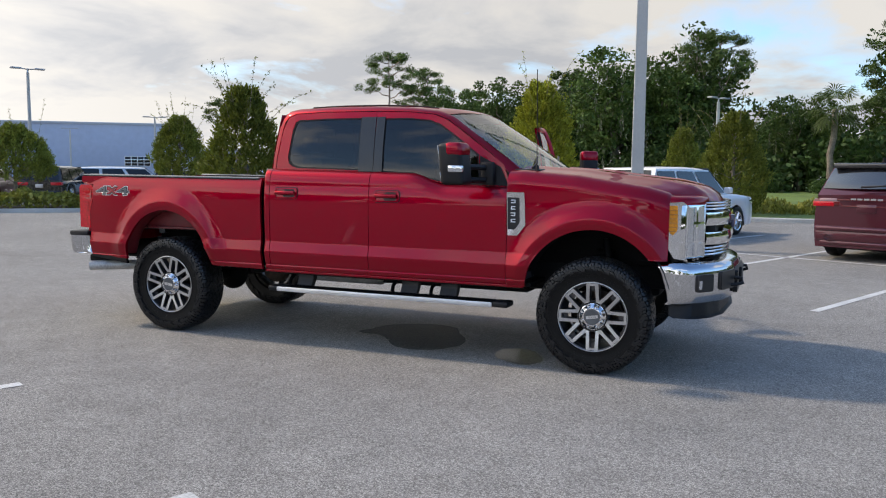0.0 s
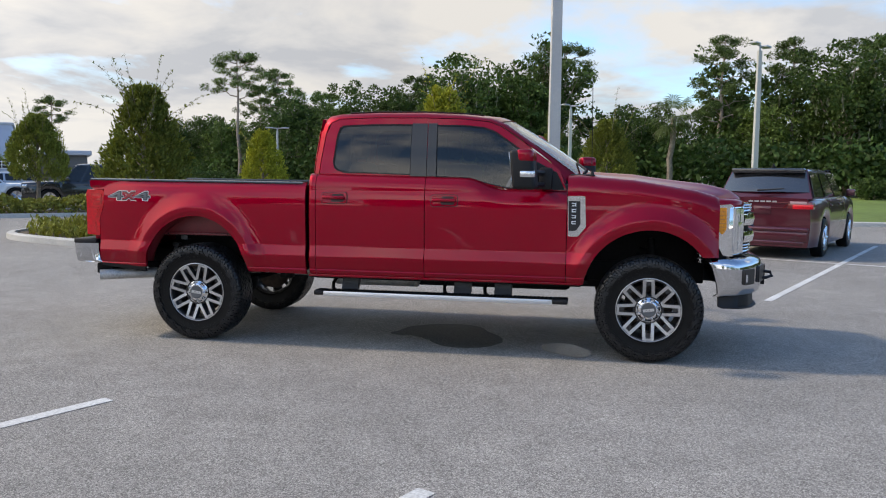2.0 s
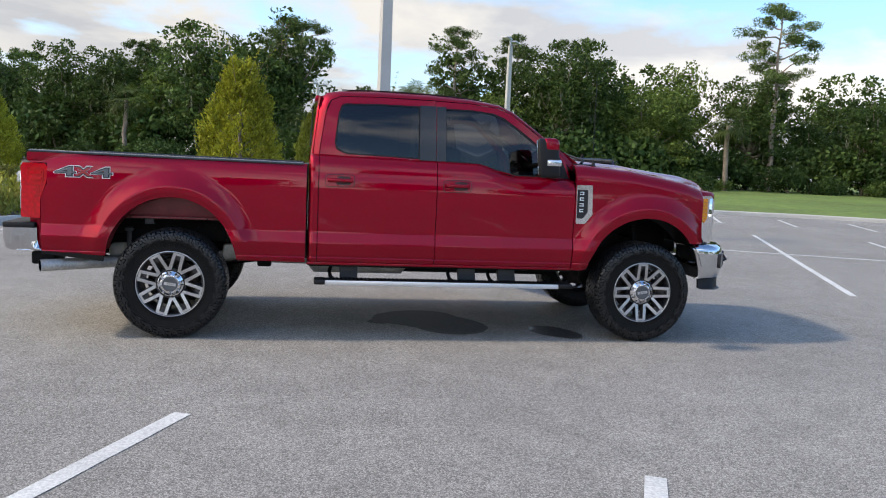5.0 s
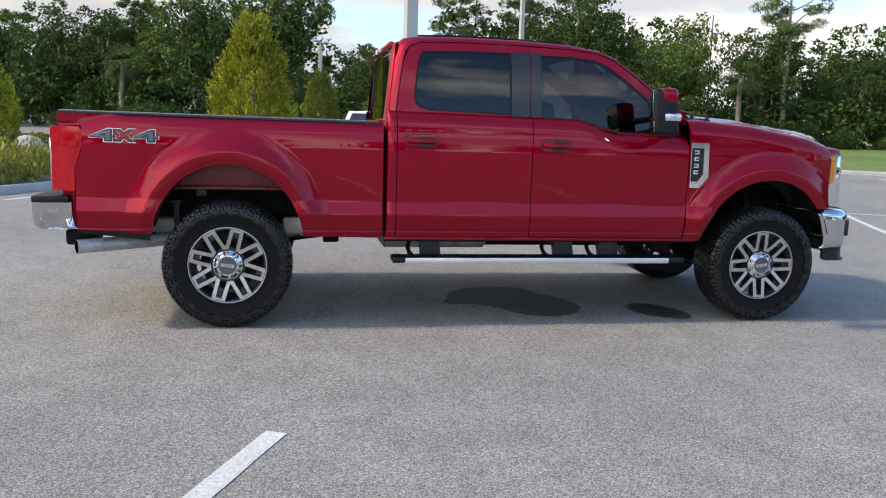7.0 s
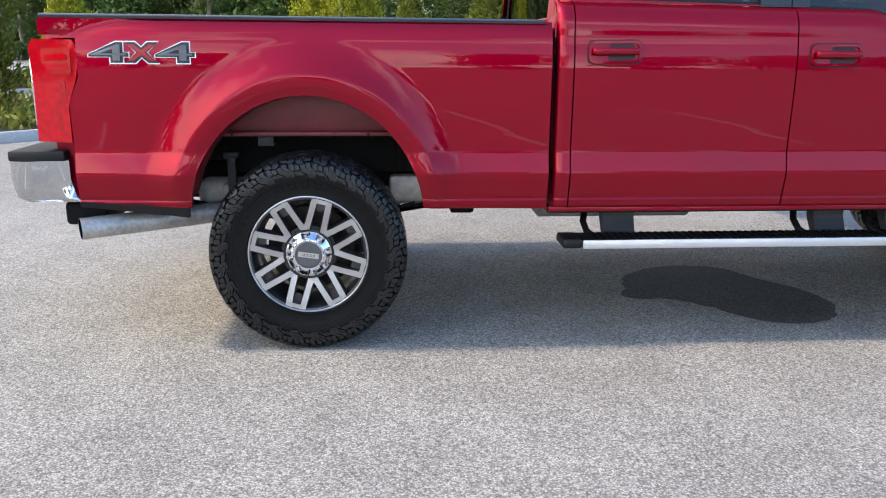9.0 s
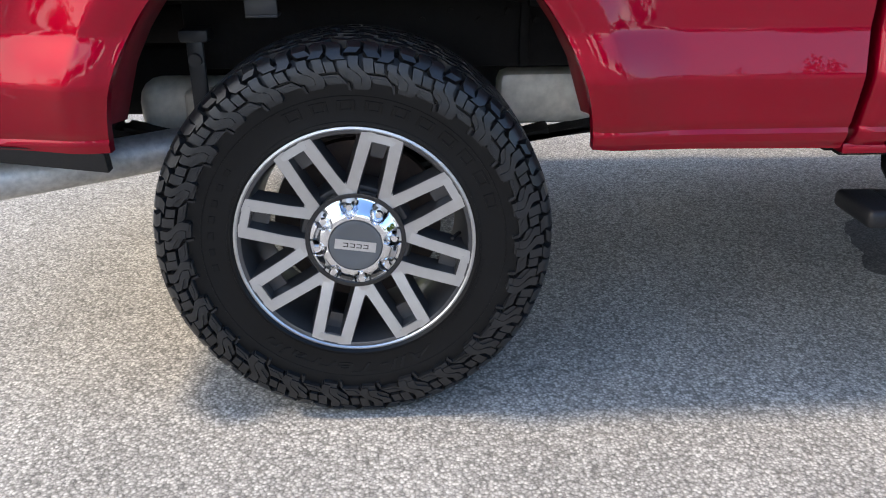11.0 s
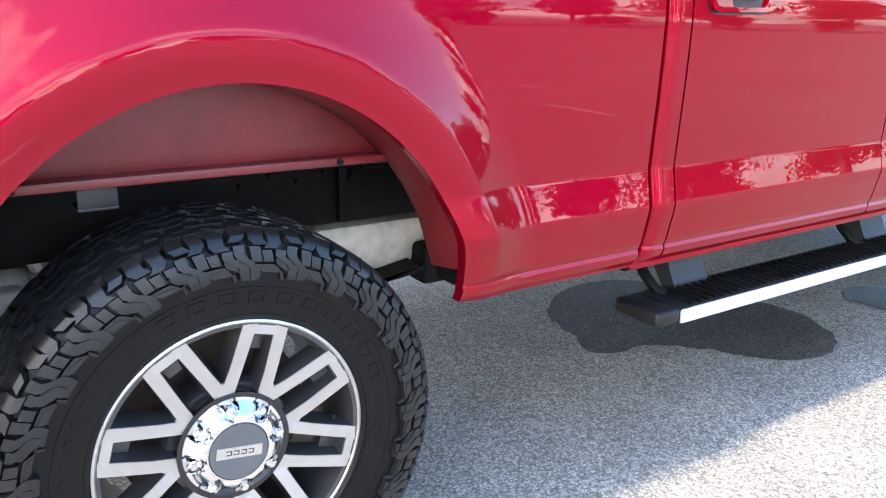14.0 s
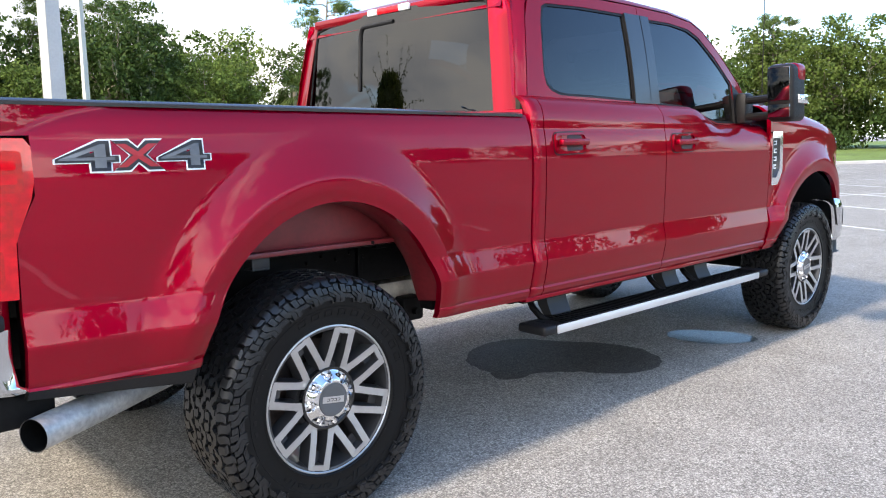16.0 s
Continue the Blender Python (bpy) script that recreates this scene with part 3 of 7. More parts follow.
def pine(name, seed, height, label, crown=0.4, spread=3.0, n=13, lean=0.4):
    rnd, rng = random.Random(seed), np.random.default_rng(seed)
    tree = thing(name, label, "tree", "tall pines of the wood")
    bm = bmesh.new()
    top = Vector((rnd.uniform(-lean, lean), rnd.uniform(-lean, lean), height))
    stem = limb(bm, (0, 0, -0.1), top, height * 0.017, height * 0.003, rnd, 9, 0.012, 9)
    P, U = [], []
    for i in range(n):
        f = 1 - crown + crown * (i + 0.3) / n
        k = f * 9
        j = min(int(k), 8)
        base = stem[j].lerp(stem[j + 1], k - j)
        t = 2.4 * i + rnd.uniform(-0.4, 0.4)
        rel = (f - 1 + crown) / crown
        R = spread * (0.55 + 0.75 * math.sin(math.pi * min(1, 0.25 + 0.75 * rel))) * rnd.uniform(0.55, 1.0) * (1 - 0.25 * rel)
        tip = base + Vector((math.cos(t) * R, math.sin(t) * R, R * rnd.uniform(0.05, 0.45)))
        pts = limb(bm, base, tip, height * 0.005, height * 0.0012, rnd, 5, 0.10, 5)
        for q, r in ((pts[5], 0.75), (pts[4], 0.6), (pts[3] + Vector((rnd.uniform(-0.5, 0.5), rnd.uniform(-0.5, 0.5), 0.3)), 0.5)):
            for _ in range(2):
                o = q + Vector((rnd.uniform(-1, 1), rnd.uniform(-1, 1), rnd.uniform(-0.1, 0.5))) * r * 0.8
                P.append(clump(rng, o, (r * 0.95, r * 0.95, r * 0.62), 105))
    P.append(clump(rng, top, (0.8, 0.8, 0.6), 130))
    part("trunk", bm, M_PINEBARK, tree)
    V, F = leaves(np.concatenate(P), 0.30, rng, 0.2, 0.20)
    grid_object("crown", V, F, M_PINE, tree)
    return tree


def palm(name, seed, height, label):
    rnd, rng = random.Random(seed), np.random.default_rng(seed)
    tree = thing(name, label, "palm", "palms of the wood")
    bm = bmesh.new()
    pts = limb(bm, (0, 0, -0.1), (rnd.uniform(-0.3, 0.3), 0, height), 0.17, 0.15, rnd, 6, 0.02, 10)
    part("trunk", bm, M_BARK, tree)
    V, F = [], []
    for i in range(34):
        t = i * 2.4
        el = rnd.uniform(-0.9, 1.2)
        d = Vector((math.cos(t) * math.cos(el), math.sin(t) * math.cos(el), math.sin(el)))
        hub = pts[-1] + d * rnd.uniform(0.7, 1.0)
        side = d.cross(Vector((0, 0, 1))).normalized()
        nrm = side.cross(d)
        base = len(V)
        for k in range(15):
            a = -1.9 + 3.8 * k / 14
            w = (d * math.cos(a) + side * math.sin(a)).normalized()
            L = 0.95 * (0.75 + 0.25 * math.cos(a)) * rnd.uniform(0.85, 1.1)
            q = w.cross(nrm).normalized() * 0.035
            tip = hub + w * L + Vector((0, 0, -0.35 * L))
            b = len(V)
            V += [hub, hub + w * L * 0.5 + q, tip, hub + w * L * 0.5 - q]
            F.append((b, b + 1, b + 2, b + 3))
    grid_object("crown", [tuple(v) for v in V], F, M_PALM, tree)
    return tree


def juniper(name, seed, height, radius, mat_, label, whips=0, n=21000, base=0.25, trunk=0.0):
    rnd, rng = random.Random(seed), np.random.default_rng(seed)
    tree = thing(name, label, "conifer", "clipped conifers of the car park")
    bm = bmesh.new()
    limb(bm, (0, 0, 0), (0, 0, height * 0.9), 0.09, 0.02, rnd, 6, 0.01, 8)
    tips = []
    for i in range(26):
        z = trunk + (height * 0.85 - trunk) * i / 26
        t = 2.4 * i
        r = radius * 0.75 * (1 - (z / height) ** 2.2)
        limb(bm, (0, 0, z), (math.cos(t) * r, math.sin(t) * r, z + 0.35), 0.022, 0.006, rnd, 3, 0.05, 5)
    P, U = [], []
    m = n // 30
    for i in range(m):
        f = rng.uniform(0, 1) ** 0.85
        z = trunk + base + (height - trunk - base) * f
        t = rng.uniform(0, 2 * math.pi)
        prof = math.sin(math.pi * min(1.0, 0.30 + 0.70 * (f ** 0.85))) ** 0.75 if f < 0.98 else 0.1
        bulge = 1 + 0.20 * noise.noise((1.6 * math.cos(t) + seed, 1.6 * math.sin(t), 3.2 * f)) + 0.34 * noise.noise((3.5 * math.cos(t), 3.5 * math.sin(t) + seed, 8 * f))
        r = radius * prof * bulge * rng.uniform(0.45, 1.0) ** 0.35
        c = np.array([math.cos(t) * r, math.sin(t) * r, z])
        way = np.array([math.cos(t) * 0.55, math.sin(t) * 0.55, 0.85])
        s = rng.uniform(0, 0.30, size=(30, 1))
        P.append(c + way * s + rng.normal(size=(30, 3)) * 0.045)
        U.append(np.tile(way * 1.1, (30, 1)))
    V, F = leaves(np.concatenate(P), 0.105, rng, 0.0, 0.42, np.concatenate(U))
    W = []
    for i in range(whips):
        t = rnd.uniform(0, 6.28)
        r = radius * rnd.uniform(0.1, 0.75)
        z0 = height * rnd.uniform(0.72, 0.93)
        L = rnd.uniform(0.7, 2.0)
        out = rnd.uniform(0.1, 0.95)
        pts = []
        for k in range(9):
            s = k / 8
            pts.append(Vector((math.cos(t) * (r + out * L * s), math.sin(t) * (r + out * L * s), z0 + L * (s - 0.55 * out * s * s))))
        tube(bm, pts, [0.007 - 0.0006 * k for k in range(9)], 4, caps=False)
        for k in range(1, 9):
            W.append(np.asarray(pts[k]) + rng.normal(size=(5, 3)) * 0.025)
    part("trunk", bm, M_BARK, tree)
    if W:
        V2, F2 = leaves(np.concatenate(W), 0.07, rng, 0.0, 0.35)
        F = np.concatenate([F, F2 + len(V)])
        V = np.concatenate([V, V2])
    grid_object("crown", V, F, mat_, tree)
    return tree


def place(tree, x, y, turn=0.0, s=1.0, z=0.0):
    tree.matrix_basis = Matrix.LocRotScale((x, y, z), Euler((0, 0, turn)), (s, s, s))
    return tree


def again(tree, x, y, turn=0.0, s=1.0, z=0.0):
    ob = copy_thing(tree, Matrix.Identity(4))
    return place(ob, x, y, turn, s, z)

# ---- the pickup truck: x forward, rear axle at x = 0, right side at -y ----
WHEELBASE, HUB_Z, WHEEL_Y = 4.06, 0.446, 0.85
PROFILE = [(0.50, 0.930), (0.60, 0.955), (0.655, 0.972), (0.672, 0.984), (0.690, 0.990), (0.700, 0.986), (0.715, 0.993), (0.76, 1.002), (0.797, 1.0095), (0.812, 1.0115), (0.822, 1.0105),
           (0.905, 0.9945), (0.914, 0.9935), (0.93, 0.9945), (1.00, 0.997), (1.10, 1.001), (1.20, 1.003), (1.28, 1.003), (1.33, 1.000), (1.38, 0.993), (1.42, 0.982), (1.46, 0.965), (1.50, 0.940), (1.55, 0.905), (1.62, 0.87)]


def arch_rho(x, z, cx, cz, al, ar, b):
    dx = (x - cx) / (ar if x > cx else al)
    return math.sqrt(dx * dx + max(0.0, (z - cz) / b) ** 2)


REAR_ARCH = (0.01, 0.60, 0.515, 0.505, 0.555)
FRONT_ARCH = (4.06, 0.58, 0.545, 0.515, 0.535)


def arch_z(x, a):
    cx, cz, al, ar, b = a
    d = (x - cx) / (ar if x > cx else al)
    return cz + b * math.sqrt(max(0.0, 1 - d * d)) if abs(d) < 1 else 0.0


def flare(x, z, a, amount):
    """The swelling round a wheel arch: a rounded lip, then a shoulder that falls back to the panel."""
    rho = arch_rho(x, z, *a)
    if rho > 1.6:
        return 0.0
    t = max(0.0, min(1.0, (rho - 1.155) / 0.27))
    out = 1 - t if t <= 0 else (1 - t) ** 1.55 * smooth01(0.5 + t / 0.06) + (1 - smooth01(0.5 + t / 0.06)) * (1 - 0.8 * t)
    lip = 0.010 * math.exp(-((rho - 1.0) / 0.05) ** 2)
    fade = smooth01((z - 0.62) / 0.25) * 0.75 + 0.25
    return amount * out * fade - lip


def bed_w(x, z):
    w = lerp_table(PROFILE, z) + flare(x, z, REAR_ARCH, 0.046)
    if x < -0.45:
        w -= 0.055 * ((-0.45 - x) / 0.65) ** 2
    if z > 1.40:
        w = max(w, 0.955)
    return w


def belt_z(x):
    """The lower edge of the side windows."""
    if x < 2.50:
        return 1.550 - 0.017 * (x - 1.1)
    if x < 2.85:
        return 1.526 - 0.096 * smooth01((x - 2.50) / 0.35)
    return 1.430 - 0.012 * (x - 2.85)


def cab_w(x, z):
    w = lerp_table(PROFILE, min(z, 1.40))
    t = (belt_z(x) - z) / 0.13
    if t < 1:
        w = 0.905 + (w - 0.905) * math.sqrt(max(0.0, 1 - (1 - max(t, 0)) ** 2.2))
    return w


def hood_edge_z(x):
    return lerp_table([(3.35, 1.555), (3.47, 1.560), (3.92, 1.525), (4.42, 1.445), (4.58, 1.40), (4.66, 1.345)], x)


def fender_w(x, z):
    w = lerp_table(PROFILE, min(z, 1.30)) + flare(x, z, FRONT_ARCH, 0.050)
    top = hood_edge_z(x)
    t = (top - z) / 0.12
    if t < 1:
        w = 0.865 + (w - 0.865) * math.sqrt(max(0.0, 1 - (1 - max(t, 0)) ** 2))
    if x > 4.2:
        w -= 0.075 * ((x - 4.2) / 0.45) ** 2
    return w


ZROWS = sorted({round(0.56 + 0.0125 * i, 4) for i in range(91)} | {0.655, 0.672, 0.690, 0.700, 0.715, 0.797, 0.812, 0.822, 0.905, 0.914, 0.93})


def skin(name, xs, zlo, zhi, wf, mat_, parent, s, label="", turn_in=0.028):
    """A body panel: columns at xs, from zlo(x) to zhi(x), its edges turned inwards."""
    bm = bmesh.new()
    cols = []
    for x in xs:
        lo, hi = zlo(x), zhi(x)
        cols.append([bm.verts.new((x, -s * wf(x, min(max(z, lo), hi)), min(max(z, lo), hi))) for z in ZROWS])
    for a, b in zip(cols, cols[1:]):
        for k in range(len(ZROWS) - 1):
            bm.faces.new((a[k], b[k], b[k + 1], a[k + 1]) if s > 0 else (a[k], a[k + 1], b[k + 1], b[k]))
    bmesh.ops.remove_doubles(bm, verts=bm.verts[:], dist=0.0004)
    bmesh.ops.dissolve_degenerate(bm, edges=bm.edges[:], dist=0.0003)
    edges = [e for e in bm.edges if e.is_boundary]
    r = bmesh.ops.extrude_edge_only(bm, edges=edges)
    for v in [g for g in r["geom"] if isinstance(g, bmesh.types.BMVert)]:
        v.co.y += s * turn_in
    return part(name, bm, mat_, parent, label, sharp=40)


def spread(a, b, step, dense=()):
    xs = list(np.arange(a, b, step)) + [b]
    for c, al, ar in dense:
        for k in range(1, 22):
            t = math.pi / 2 * k / 22
            xs += [c - al * math.sin(t), c + ar * math.sin(t)]
        for k in (0.985, 0.993, 0.998, 0.9995):
            xs += [c - al * k, c + ar * k]
    return sorted({round(float(x), 4) for x in xs if a <= x <= b})


def side_patch(bm, poly, wf, s, off, depth, inset=0.0):
    """An outline of (x, z) laid on the body side, proud by off and depth thick."""
    n = len(poly)
    top = [bm.verts.new((x, -s * (wf(x, z) + off), z)) for x, z in poly]
    low = [bm.verts.new((x, -s * (wf(x, z) + off - depth), z)) for x, z in poly]
    bm.faces.new(top if s > 0 else top[::-1])
    for i in range(n):
        j = (i + 1) % n
        bm.faces.new((top[i], low[i], low[j], top[j]) if s > 0 else (top[i], top[j], low[j], low[i]))
    return bm


def strip_patch(bm, left, right, wf, s, off, depth):
    """A curved strip on the body side between two rows of (x, z)."""
    L, R, M = ([bm.verts.new((x, -s * (wf(x, z) + o), z)) for x, z in row] for row, o in ((left, off), (right, off), (left, off - depth)))
    N = [bm.verts.new((x, -s * (wf(x, z) + off - depth), z)) for x, z in right]
    for k in range(len(left) - 1):
        for q in ((L[k], R[k], R[k + 1], L[k + 1]), (M[k], L[k], L[k + 1], M[k + 1]), (R[k], N[k], N[k + 1], R[k + 1])):
            bm.faces.new(q if s > 0 else q[::-1])
    for k in (0, -1):
        bm.faces.new((L[k], M[k], N[k], R[k]))
    return bm


def frame_ring(bm, outer, inner, wf, s, off, depth):
    n = len(outer)
    o = [bm.verts.new((x, -s * (wf(x, z) + off), z)) for x, z in outer]
    i_ = [bm.verts.new((x, -s * (wf(x, z) + off), z)) for x, z in inner]
    ob = [bm.verts.new((x, -s * (wf(x, z) + off - depth), z)) for x, z in outer]
    ib = [bm.verts.new((x, -s * (wf(x, z) + off - depth), z)) for x, z in inner]
    for k in range(n):
        j = (k + 1) % n
        for q in ((o[k], o[j], i_[j], i_[k]), (i_[k], i_[j], ib[j], ib[k]), (o[j], o[k], ob[k], ob[j])):
            bm.faces.new(q if s > 0 else q[::-1])
    return bm


def glass_w(x, z):
    return 0.893 - (z - 1.52) * 0.095 - 0.167 * (z - 1.52) * abs(z - 1.52) - (0.05 * ((x - 2.7) / 0.7) ** 2 if x > 2.7 else 0.0) - (0.015 * ((1.5 - x) / 0.4) ** 2 if x < 1.5 else 0.0)


def outward(bm):
    """Turns every face away from the middle of the cab."""
    bm.normal_update()
    bmesh.ops.reverse_faces(bm, faces=[f for f in bm.faces if f.normal.dot(f.calc_center_median() - Vector((2.2, 0, 1.4))) < 0])
    return bm


truck = thing("pickup_truck", "lifted dark red crew-cab pickup truck parked on grey asphalt", "pickup truck")


def bed_top(x):
    return 1.462 + 0.006 * (1.0 - x)


def bed_low(x):
    base = 0.690 - 0.022 * (x + 0.98) / 0.48 if x < -0.49 else 0.668 if x < 0.01 else 0.656 - 0.012 * (x - 0.5)
    return max(base, arch_z(x, REAR_ARCH))


def cab_low(x):
    return 0.655


def fender_low(x):
    base = 0.640 if x < 4.1 else 0.90
    return max(base, arch_z(x, FRONT_ARCH))


# the far front door stands open on its hinge
OPEN = Matrix.Translation((3.37, 0.95, 0)) @ Matrix.Rotation(radians(-66), 4, "Z") @ Matrix.Translation((-3.37, -0.95, 0))

for s in (1, -1):
    # load bed side
    skin("bed_side", spread(-0.935, 1.066, 0.0125, [(0.01, 0.515, 0.505)]), bed_low, bed_top, bed_w, M_PAINT, truck, s, "dark red metallic bed side with a flared wheel arch")
    skin("bed_corner", spread(-0.985, -0.935, 0.0125), lambda x: 0.69, lambda x: 1.12 + (x + 0.985) * 2.1, bed_w, M_PAINT, truck, s)
    skin("bed_corner", spread(-1.085, -0.935, 0.0125), lambda x: 1.385 + (0.0 if x > -1.06 else (-1.06 - x) * 0.5), lambda x: bed_top(x) - (0.0 if x > -1.05 else (-1.05 - x) ** 2 * 14), bed_w, M_PAINT, truck, s)
    # rear corner behind the lamp, with the tailgate edge
    bm = bmesh.new()
    box(bm, -1.085, -1.00, -s * 0.90, -s * 0.74, 0.70, 1.455, 0.012)
    part("corner_post", bm, M_PAINT, truck)
    skin("cab_corner", spread(1.092, 1.160, 0.006), cab_low, belt_z, lambda x, z: cab_w(x, z) - 0.030 * (1 - math.sqrt(max(0.0, 1 - (max(0.0, 1.130 - x) / 0.040) ** 2))), M_PAINT, truck, s)
    for nm, a, b in (("rear_door", 1.166, 2.149), ("front_door", 2.155, 3.368)):
        d = skin(nm, spread(a, b, 0.03), cab_low, belt_z, cab_w, M_PAINT, truck, s, "dark red metallic door with a tinted window")
        if s < 0 and nm == "front_door":
            d.matrix_basis = OPEN
            d["label"] = "dark red metallic door standing wide open"
        hx = 1.222 if nm == "rear_door" else 2.210
        hz = 1.337 if nm == "rear_door" else 1.328
        bez = rounded([(hx, hz - 0.048), (hx + 0.232, hz - 0.044), (hx + 0.232, hz + 0.050), (hx, hz + 0.046)], 0.03, 4)
        ins = rounded([(hx + 0.012, hz - 0.036), (hx + 0.220, hz - 0.033), (hx + 0.220, hz + 0.039), (hx + 0.012, hz + 0.036)], 0.024, 4)
        # thin dark patch painted as the shadow line round the bezel
        part("bezel_gap", side_patch(bmesh.new(), rounded([(hx - 0.006, hz - 0.054), (hx + 0.238, hz - 0.050), (hx + 0.238, hz + 0.056), (hx - 0.006, hz + 0.052)], 0.034, 5), cab_w, s, 0.0012, 0.003), M_HANDLE_SHADE, d)
        part("handle_bezel", frame_ring(bmesh.new(), bez, ins, cab_w, s, 0.011, 0.016), M_PAINT, d)
        # flat dark patch, painted as the shade behind the handle
        part("handle_recess", side_patch(bmesh.new(), rounded([(hx + 0.085, hz - 0.036), (hx + 0.205, hz - 0.033), (hx + 0.200, hz + 0.040), (hx + 0.095, hz + 0.039)], 0.018, 3), cab_w, s, 0.0035, 0.004), M_HANDLE_SHADE, d, "finger recess with its shade put into dark red")
        part("handle_dish", side_patch(bmesh.new(), ins, cab_w, s, 0.0025, 0.004), M_PAINT, d)
        bm = bmesh.new()
        wy = cab_w(hx, hz)
        box(bm, hx + 0.014, hx + 0.218, min(-s * (wy + 0.010), -s * (wy + 0.040)), max(-s * (wy + 0.010), -s * (wy + 0.040)), hz - 0.010, hz + 0.020, 0.010, 3)
        part("handle", bm, M_PAINT, d)
        if nm == "rear_door":
            hole = [(1.300, 1.600), (1.287, 1.66), (1.315, 1.90), (1.338, 1.965), (1.375, 1.982), (1.65, 1.992), (2.005, 1.992), (2.008, 1.75), (2.008, 1.543), (1.65, 1.553), (1.395, 1.558), (1.338, 1.575)]
            rim = [(1.166, 1.551), (1.178, 1.66), (1.214, 1.90), (1.256, 2.000), (1.330, 2.035), (1.65, 2.046), (2.136, 2.043), (2.140, 1.75), (2.143, 1.536), (1.65, 1.542), (1.40, 1.546), (1.25, 1.549)]
        else:
            hole = [(2.225, 1.530), (2.222, 1.75), (2.218, 1.985), (2.45, 1.985), (2.64, 1.966), (2.74, 1.930), (2.90, 1.822), (3.09, 1.680), (3.10, 1.56), (3.11, 1.437), (2.86, 1.437), (2.66, 1.482), (2.54, 1.518)]
            rim = [(2.150, 1.534), (2.146, 1.75), (2.140, 2.042), (2.45, 2.034), (2.68, 2.008), (2.80, 1.962), (2.96, 1.852), (3.20, 1.676), (3.30, 1.596), (3.362, 1.424), (2.86, 1.430), (2.66, 1.474), (2.54, 1.520)]
        part("window_frame", frame_ring(bmesh.new(), rim, hole, glass_w, s, 0.012, 0.03), M_PAINT, d)
        bm = bmesh.new()
        frame_ring(bm, [(x, z) for x, z in hole], [(x + (0.012 if x < (1.6 if nm == "rear_door" else 2.5) else -0.012), z + (0.012 if z < 1.65 else -0.012)) for x, z in hole], glass_w, s, 0.008, 0.02)
        part("window_seal", bm, M_BLACK, d, "black rubber window seal")
        bm = bmesh.new()
        bm.faces.new([bm.verts.new((x, 0, z)) for x, z in (hole if s > 0 else hole[::-1])])
        for k in range(1, 14):
            bmesh.ops.bisect_plane(bm, geom=bm.verts[:] + bm.edges[:] + bm.faces[:], plane_co=(0, 0, 1.42 + 0.042 * k), plane_no=(0, 0, 1))
        for k in range(0, 20):
            bmesh.ops.bisect_plane(bm, geom=bm.verts[:] + bm.edges[:] + bm.faces[:], plane_co=(1.28 + 0.1 * k, 0, 0), plane_no=(1, 0, 0))
        for v in bm.verts:
            v.co.y = -s * (glass_w(v.co.x, v.co.z) + 0.002)
        bmesh.ops.triangulate(bm, faces=[f for f in bm.faces if len(f.verts) > 4])
        outward(bm)
        r = bmesh.ops.extrude_edge_only(bm, edges=[e for e in bm.edges if e.is_boundary])
        for v in [g for g in r["geom"] if isinstance(g, bmesh.types.BMVert)]:
            v.co.y += s * 0.005
        pane = part("window_pane", bm, M_GLASS, d, "dark tinted side glass", sharp=60)
        pane.visible_shadow = False
    # black pillar cover between the windows, mirror sail and window surround
    for xa, xb in ((2.004, 2.1435), (2.1495, 2.229)):
        zs = [1.535 + 0.463 * k / 8 for k in range(9)]
        bm = strip_patch(bmesh.new(), [(xa - 0.002 * (z - 1.75), z) for z in zs], [(xb - 0.008 * (z - 1.75), z) for z in zs], glass_w, s, 0.018, 0.02)
        cover = part("pillar_cover", bm, M_GLOSSBLACK, truck, "gloss black pillar cover")
    bm = side_patch(bmesh.new(), [(3.095, 1.436), (3.345, 1.430), (3.275, 1.580), (3.100, 1.672)], glass_w, s, 0.0155, 0.03)
    sail = part("mirror_sail", bm, M_BLACK, truck, "black plastic mirror mount")
    # roof rail panel above the doors and windscreen pillar
    top = [(1.100, 1.552), (1.112, 1.70), (1.140, 1.93), (1.168, 2.02), (1.215, 2.066), (1.32, 2.086), (1.65, 2.096), (2.10, 2.094), (2.45, 2.076), (2.70, 2.044), (2.83, 1.992), (2.98, 1.885), (3.24, 1.700), (3.455, 1.555)]
    bot = [(1.160, 1.551), (1.172, 1.66), (1.208, 1.90), (1.225, 1.965), (1.252, 2.006), (1.330, 2.041), (1.65, 2.052), (2.10, 2.050), (2.45, 2.040), (2.685, 2.014), (2.805, 1.967), (2.965, 1.858), (3.205, 1.682), (3.372, 1.50)]
    bm = bmesh.new()
    ta = [bm.verts.new((x, -s * (glass_w(x, z) - 0.055 if i > 2 else glass_w(x, z) - 0.02), z)) for i, (x, z) in enumerate(top)]
    mid = [bm.verts.new(((a[0] + b[0]) / 2, -s * (glass_w((a[0] + b[0]) / 2, (a[1] + b[1]) / 2) + 0.004), (a[1] + b[1]) / 2)) for a, b in zip(top, bot)]
    tb = [bm.verts.new((x, -s * (glass_w(x, z) + 0.013), z)) for x, z in bot]
    tc = [bm.verts.new((x, -s * (glass_w(x, z) - 0.03), z)) for x, z in bot]
    for k in range(len(top) - 1):
        for lo_, hi_ in ((ta, mid), (mid, tb), (tb, tc)):
            q = (hi_[k], hi_[k + 1], lo_[k + 1], lo_[k])
            bm.faces.new(q if s > 0 else q[::-1])
    part("cab_pillar", bm, M_PAINT, truck, "dark red windscreen pillar and roof rail", sharp=60)
